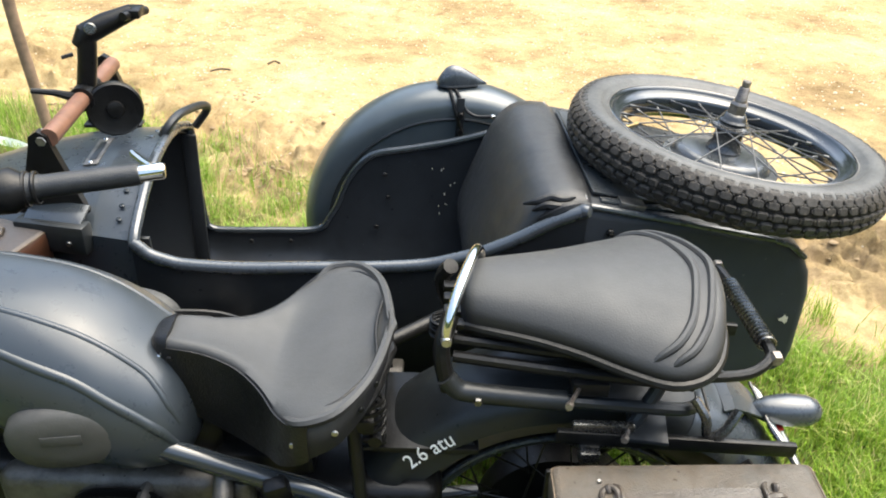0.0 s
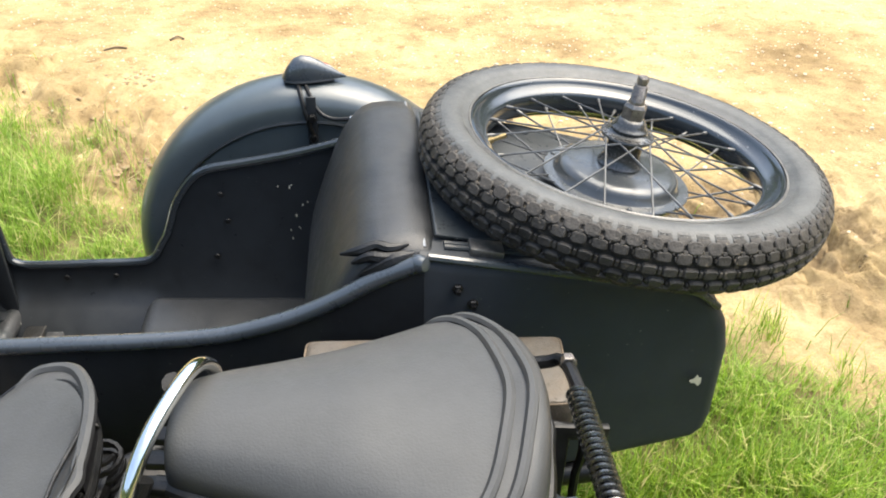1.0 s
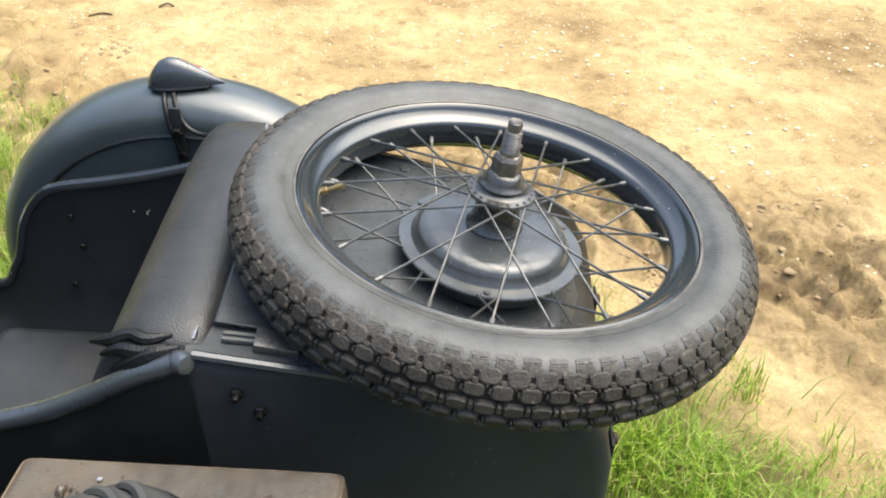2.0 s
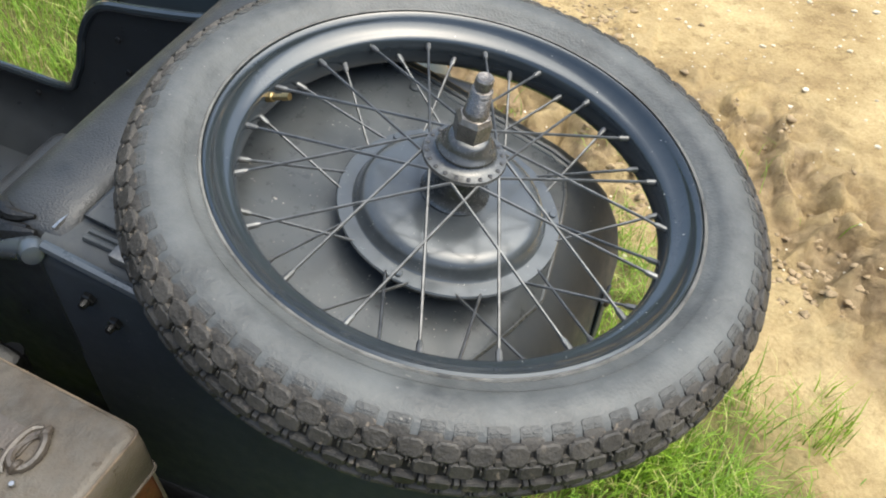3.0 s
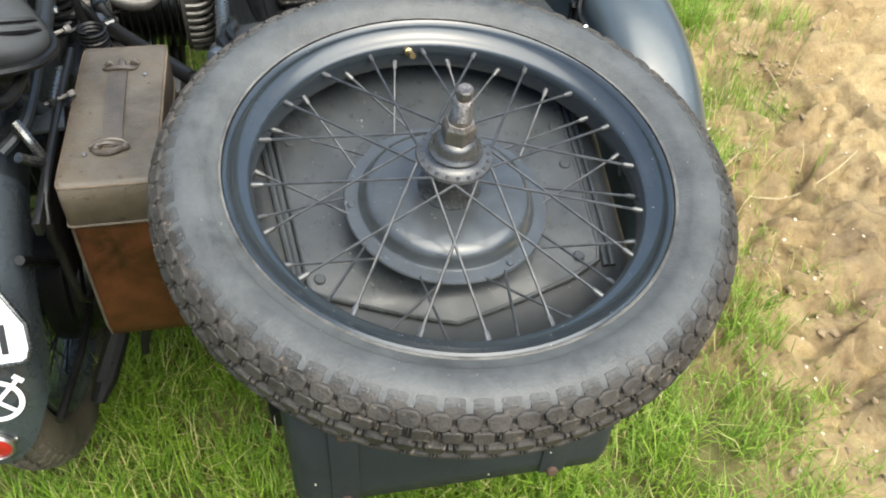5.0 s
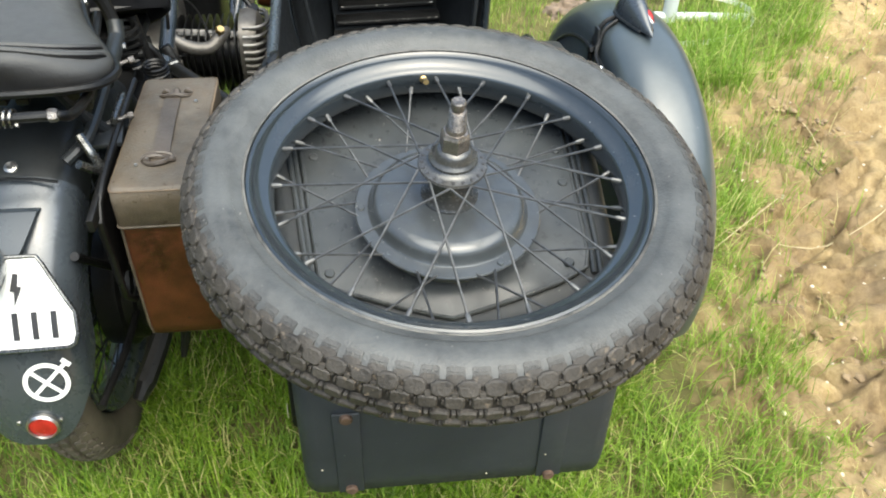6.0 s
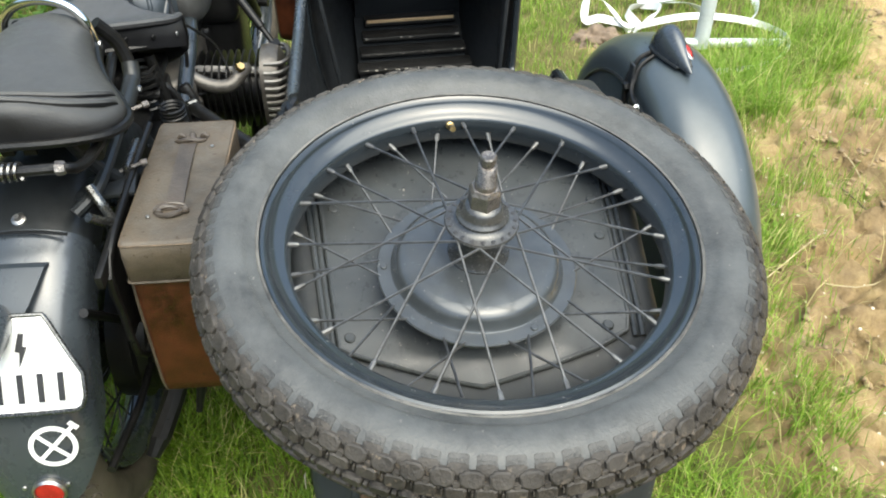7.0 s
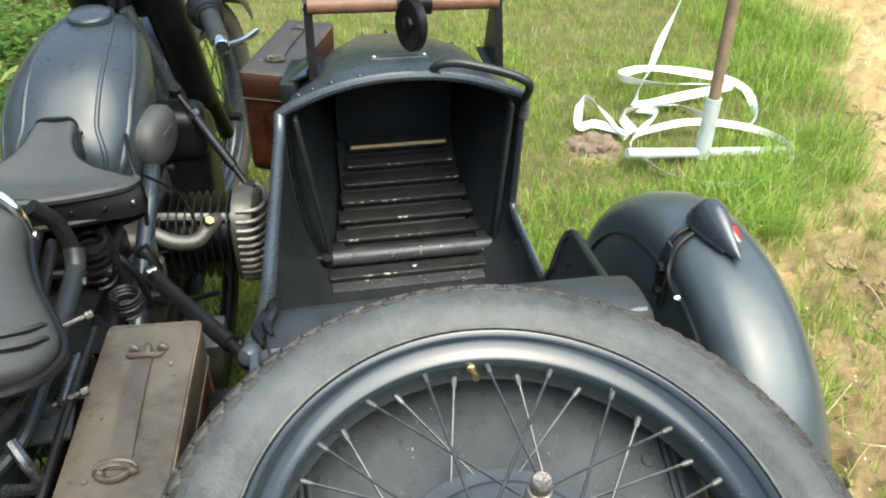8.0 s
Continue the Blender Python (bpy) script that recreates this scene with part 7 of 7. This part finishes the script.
def build_tape():
    pts = [(-3.9, 2.12, 0.08), (-3.31, 1.76, 0.08), (-2.89, 1.49, 0.07), (-2.55, 1.29, 0.08), (-2.28, 1.12, 0.10), (-2.23, 1.12, 0.09), (-2.29, 1.32, 0.08), (-2.37, 1.57, 0.07), (-2.38, 1.46, 0.08), (-2.40, 1.23, 0.09), (-2.46, 1.12, 0.10),
           (-2.52, 1.25, 0.10), (-2.49, 1.41, 0.09), (-2.44, 1.56, 0.07), (-2.38, 1.63, 0.05), (-2.25, 1.60, 0.05), (-2.14, 1.55, 0.05), (-2.07, 1.47, 0.05), (-2.11, 1.40, 0.05), (-2.18, 1.33, 0.06), (-2.26, 1.28, 0.06), (-2.23, 1.10, 0.07), (-2.16, 1.02, 0.08), (-2.06, 1.03, 0.07)]
    tape = thing("barrier_tape", "crumpled white plastic tape lying in loops on the grass", "tape", Matrix.Translation((-2.3, 1.2, 0.05)))
    inv = Matrix.Translation((2.3, -1.2, -0.05))
    part("band", shifted(ribbon(pts, 0.034, 6), inv), TAPE, tape)
    part("band", shifted(ribbon([(-2.23, 1.11, 0.07), (-2.14, 1.14, 0.10), (-2.08, 1.09, 0.09), (-2.06, 1.03, 0.06), (-2.04, 0.98, 0.06), (-2.10, 0.96, 0.09), (-2.17, 0.92, 0.13), (-2.21, 0.88, 0.14), (-2.16, 0.85, 0.12), (-2.11, 0.84, 0.08), (-2.12, 0.90, 0.08), (-2.08, 0.97, 0.07), (-2.04, 1.00, 0.06)], 0.030, 6), inv), TAPE, tape)
    part("band", shifted(ribbon([(-1.90, 0.95, 0.10), (-1.99, 1.02, 0.10), (-2.06, 1.25, 0.09), (-2.00, 1.45, 0.08), (-1.90, 1.55, 0.06), (-1.80, 1.50, 0.045), (-1.71, 1.36, 0.05), (-1.69, 1.20, 0.05), (-1.74, 1.06, 0.06), (-1.85, 0.96, 0.09)], 0.026, 6, 1.2), inv), TAPE, tape)


build_tape()

STICK = material("dry_stick", (0.12, 0.085, 0.05), 0.8, vary=0.4, scale=40, bump=0.3)
STRAW = material("dry_straw", (0.45, 0.37, 0.21), 0.7, vary=0.25, scale=40, bump=0.1)


def lying(pts, r, name, mat, label, category):
    p = [(x, y, ground_height(x, y) + r + dz) for x, y, dz in pts]
    single(name, tube(p, r, 6, smooth=4), mat, label, category)


lying([(-1.58, 2.55, 0.0), (-1.53, 2.57, 0.002), (-1.48, 2.56, 0.0)], 0.004, "twig", STICK, "dark broken twig lying on the dirt track", "twig")
lying([(-1.30, 2.64, 0), (-1.27, 2.67, 0.006), (-1.24, 2.65, 0)], 0.005, "twig", STICK, "dark curled bark scrap on the dirt track", "twig")
lying([(-1.10, 1.27, 0.0), (-1.00, 1.31, 0.004), (-0.86, 1.32, 0.0)], 0.003, "twig", STICK, "thin dark twig lying on the dirt", "twig")
lying([(-0.71, 0.90, 0.01), (-0.63, 1.12, 0.012), (-0.66, 1.28, 0.012), (-0.70, 1.38, 0.02)], 0.0015, "straw", STRAW, "long dry straw stalk on the mud", "straw")
lying([(-1.21, 1.32, 0.01), (-1.13, 1.35, 0.012), (-1.05, 1.37, 0.01)], 0.0014, "straw", STRAW, "dry straw stalk on the mud", "straw")
lying([(-0.60, 0.80, 0.01), (-0.70, 0.96, 0.03), (-0.80, 1.10, 0.02)], 0.0014, "straw", STRAW, "dry straw stalk on the mud", "straw")


def build_clods():
    rnd = random.Random(8)
    verts, faces = [], []
    base = bmesh.new()
    bmesh.ops.create_icosphere(base, subdivisions=2, radius=1)
    bv = [v.co.copy() for v in base.verts]
    bf = [[v.index for v in f.verts] for f in base.faces]
    base.free()
    for _ in range(12000):
        x, y = rnd.uniform(-2.2, 1.9), rnd.uniform(0.7, 2.4)
        d = y - path_edge(x)
        if d < -0.05 or d > 1.1 or rnd.random() > 0.02 + 2.6 * max(0, noise.noise((x * 2.6, y * 2.6, 6)) - 0.12):
            continue
        s = rnd.uniform(0.003, 0.009) * (1.6 if rnd.random() < 0.08 else 1)
        k = len(verts)
        for v in bv:
            w = v * (1 + 1.1 * noise.noise(v * 1.6 + Vector((k, 0, 0))))
            verts.append((x + w.x * s * 1.3, y + w.y * s, ground_height(x, y) - 0.15 * s + w.z * s * 0.6))
        faces.extend([tuple(i + k for i in f) for f in bf])
    me = bpy.data.meshes.new("mud_clods")
    me.from_pydata(verts, [], faces)
    me.shade_smooth()
    me.materials.append(MUD)
    tagged(new("mud_clods", me), "crumbled brown mud clods along the track edge", "mud", kind="stuff")


MUD = material("dry_mud", (0.25, 0.18, 0.10), 0.95, vary=0.3, scale=12, bump=0.5, bump_scale=50)
build_clods()
DARK_SOIL = material("dug_soil", (0.17, 0.125, 0.085), 0.95, vary=0.45, scale=25, bump=0.8, bump_scale=45)
bm = bmesh.new()
bmesh.ops.create_icosphere(bm, subdivisions=5, radius=1)
for v in bm.verts:
    k = 1 + 0.35 * noise.noise(v.co * 2.2) + 0.16 * noise.noise(v.co * 7)
    v.co = Vector((v.co.x * 0.085 * k, v.co.y * 0.095 * k, v.co.z * 0.065 * k))
single("soil_mound", bm, DARK_SOIL, "small molehill of crumbly brown soil in grass", "soil", Matrix.Translation((-1.995, 0.86, 0.03)), smooth=60)

WEED = leaf_material("weed_leaves", (0.045, 0.105, 0.014), (0.115, 0.205, 0.030), (0.24, 0.27, 0.07))


def build_weeds():
    rnd = random.Random(21)
    verts, faces = [], []
    for _ in range(3400):
        x, y = rnd.gauss(-3.0, 0.75), rnd.gauss(-1.35, 0.32)
        if y > -0.92 + 0.12 * noise.noise((x * 4, y * 4, 3)):
            continue
        z = ground_height(x, y) + rnd.uniform(0.02, 0.22) * (0.6 + 0.6 * noise.noise((x * 3, y * 3, 0)))
        L, w = rnd.uniform(0.03, 0.075), rnd.uniform(0.014, 0.032)
        a, b = rnd.uniform(0, 6.28), rnd.uniform(-0.6, 0.5)
        d = Vector((math.cos(a) * math.cos(b), math.sin(a) * math.cos(b), math.sin(b)))
        sd = Vector((-math.sin(a), math.cos(a), rnd.uniform(-0.3, 0.3)))
        p = Vector((x, y, z))
        k = len(verts)
        verts.extend([p, p + d * L * 0.35 + sd * w * 0.5, p + d * L * 0.7 + sd * w * 0.4, p + d * L, p + d * L * 0.7 - sd * w * 0.4, p + d * L * 0.35 - sd * w * 0.5, p + d * L * 0.5 + Vector((0, 0, -w * 0.25))])
        faces.extend([(k, k + 1, k + 6), (k + 1, k + 2, k + 6), (k + 2, k + 3, k + 6), (k + 3, k + 4, k + 6), (k + 4, k + 5, k + 6), (k + 5, k, k + 6)])
    me = bpy.data.meshes.new("weeds")
    me.from_pydata(verts, [], faces)
    me.materials.append(WEED)
    tagged(new("weeds", me), "low bright green broad-leaved weeds", "weeds", kind="stuff")


build_weeds()
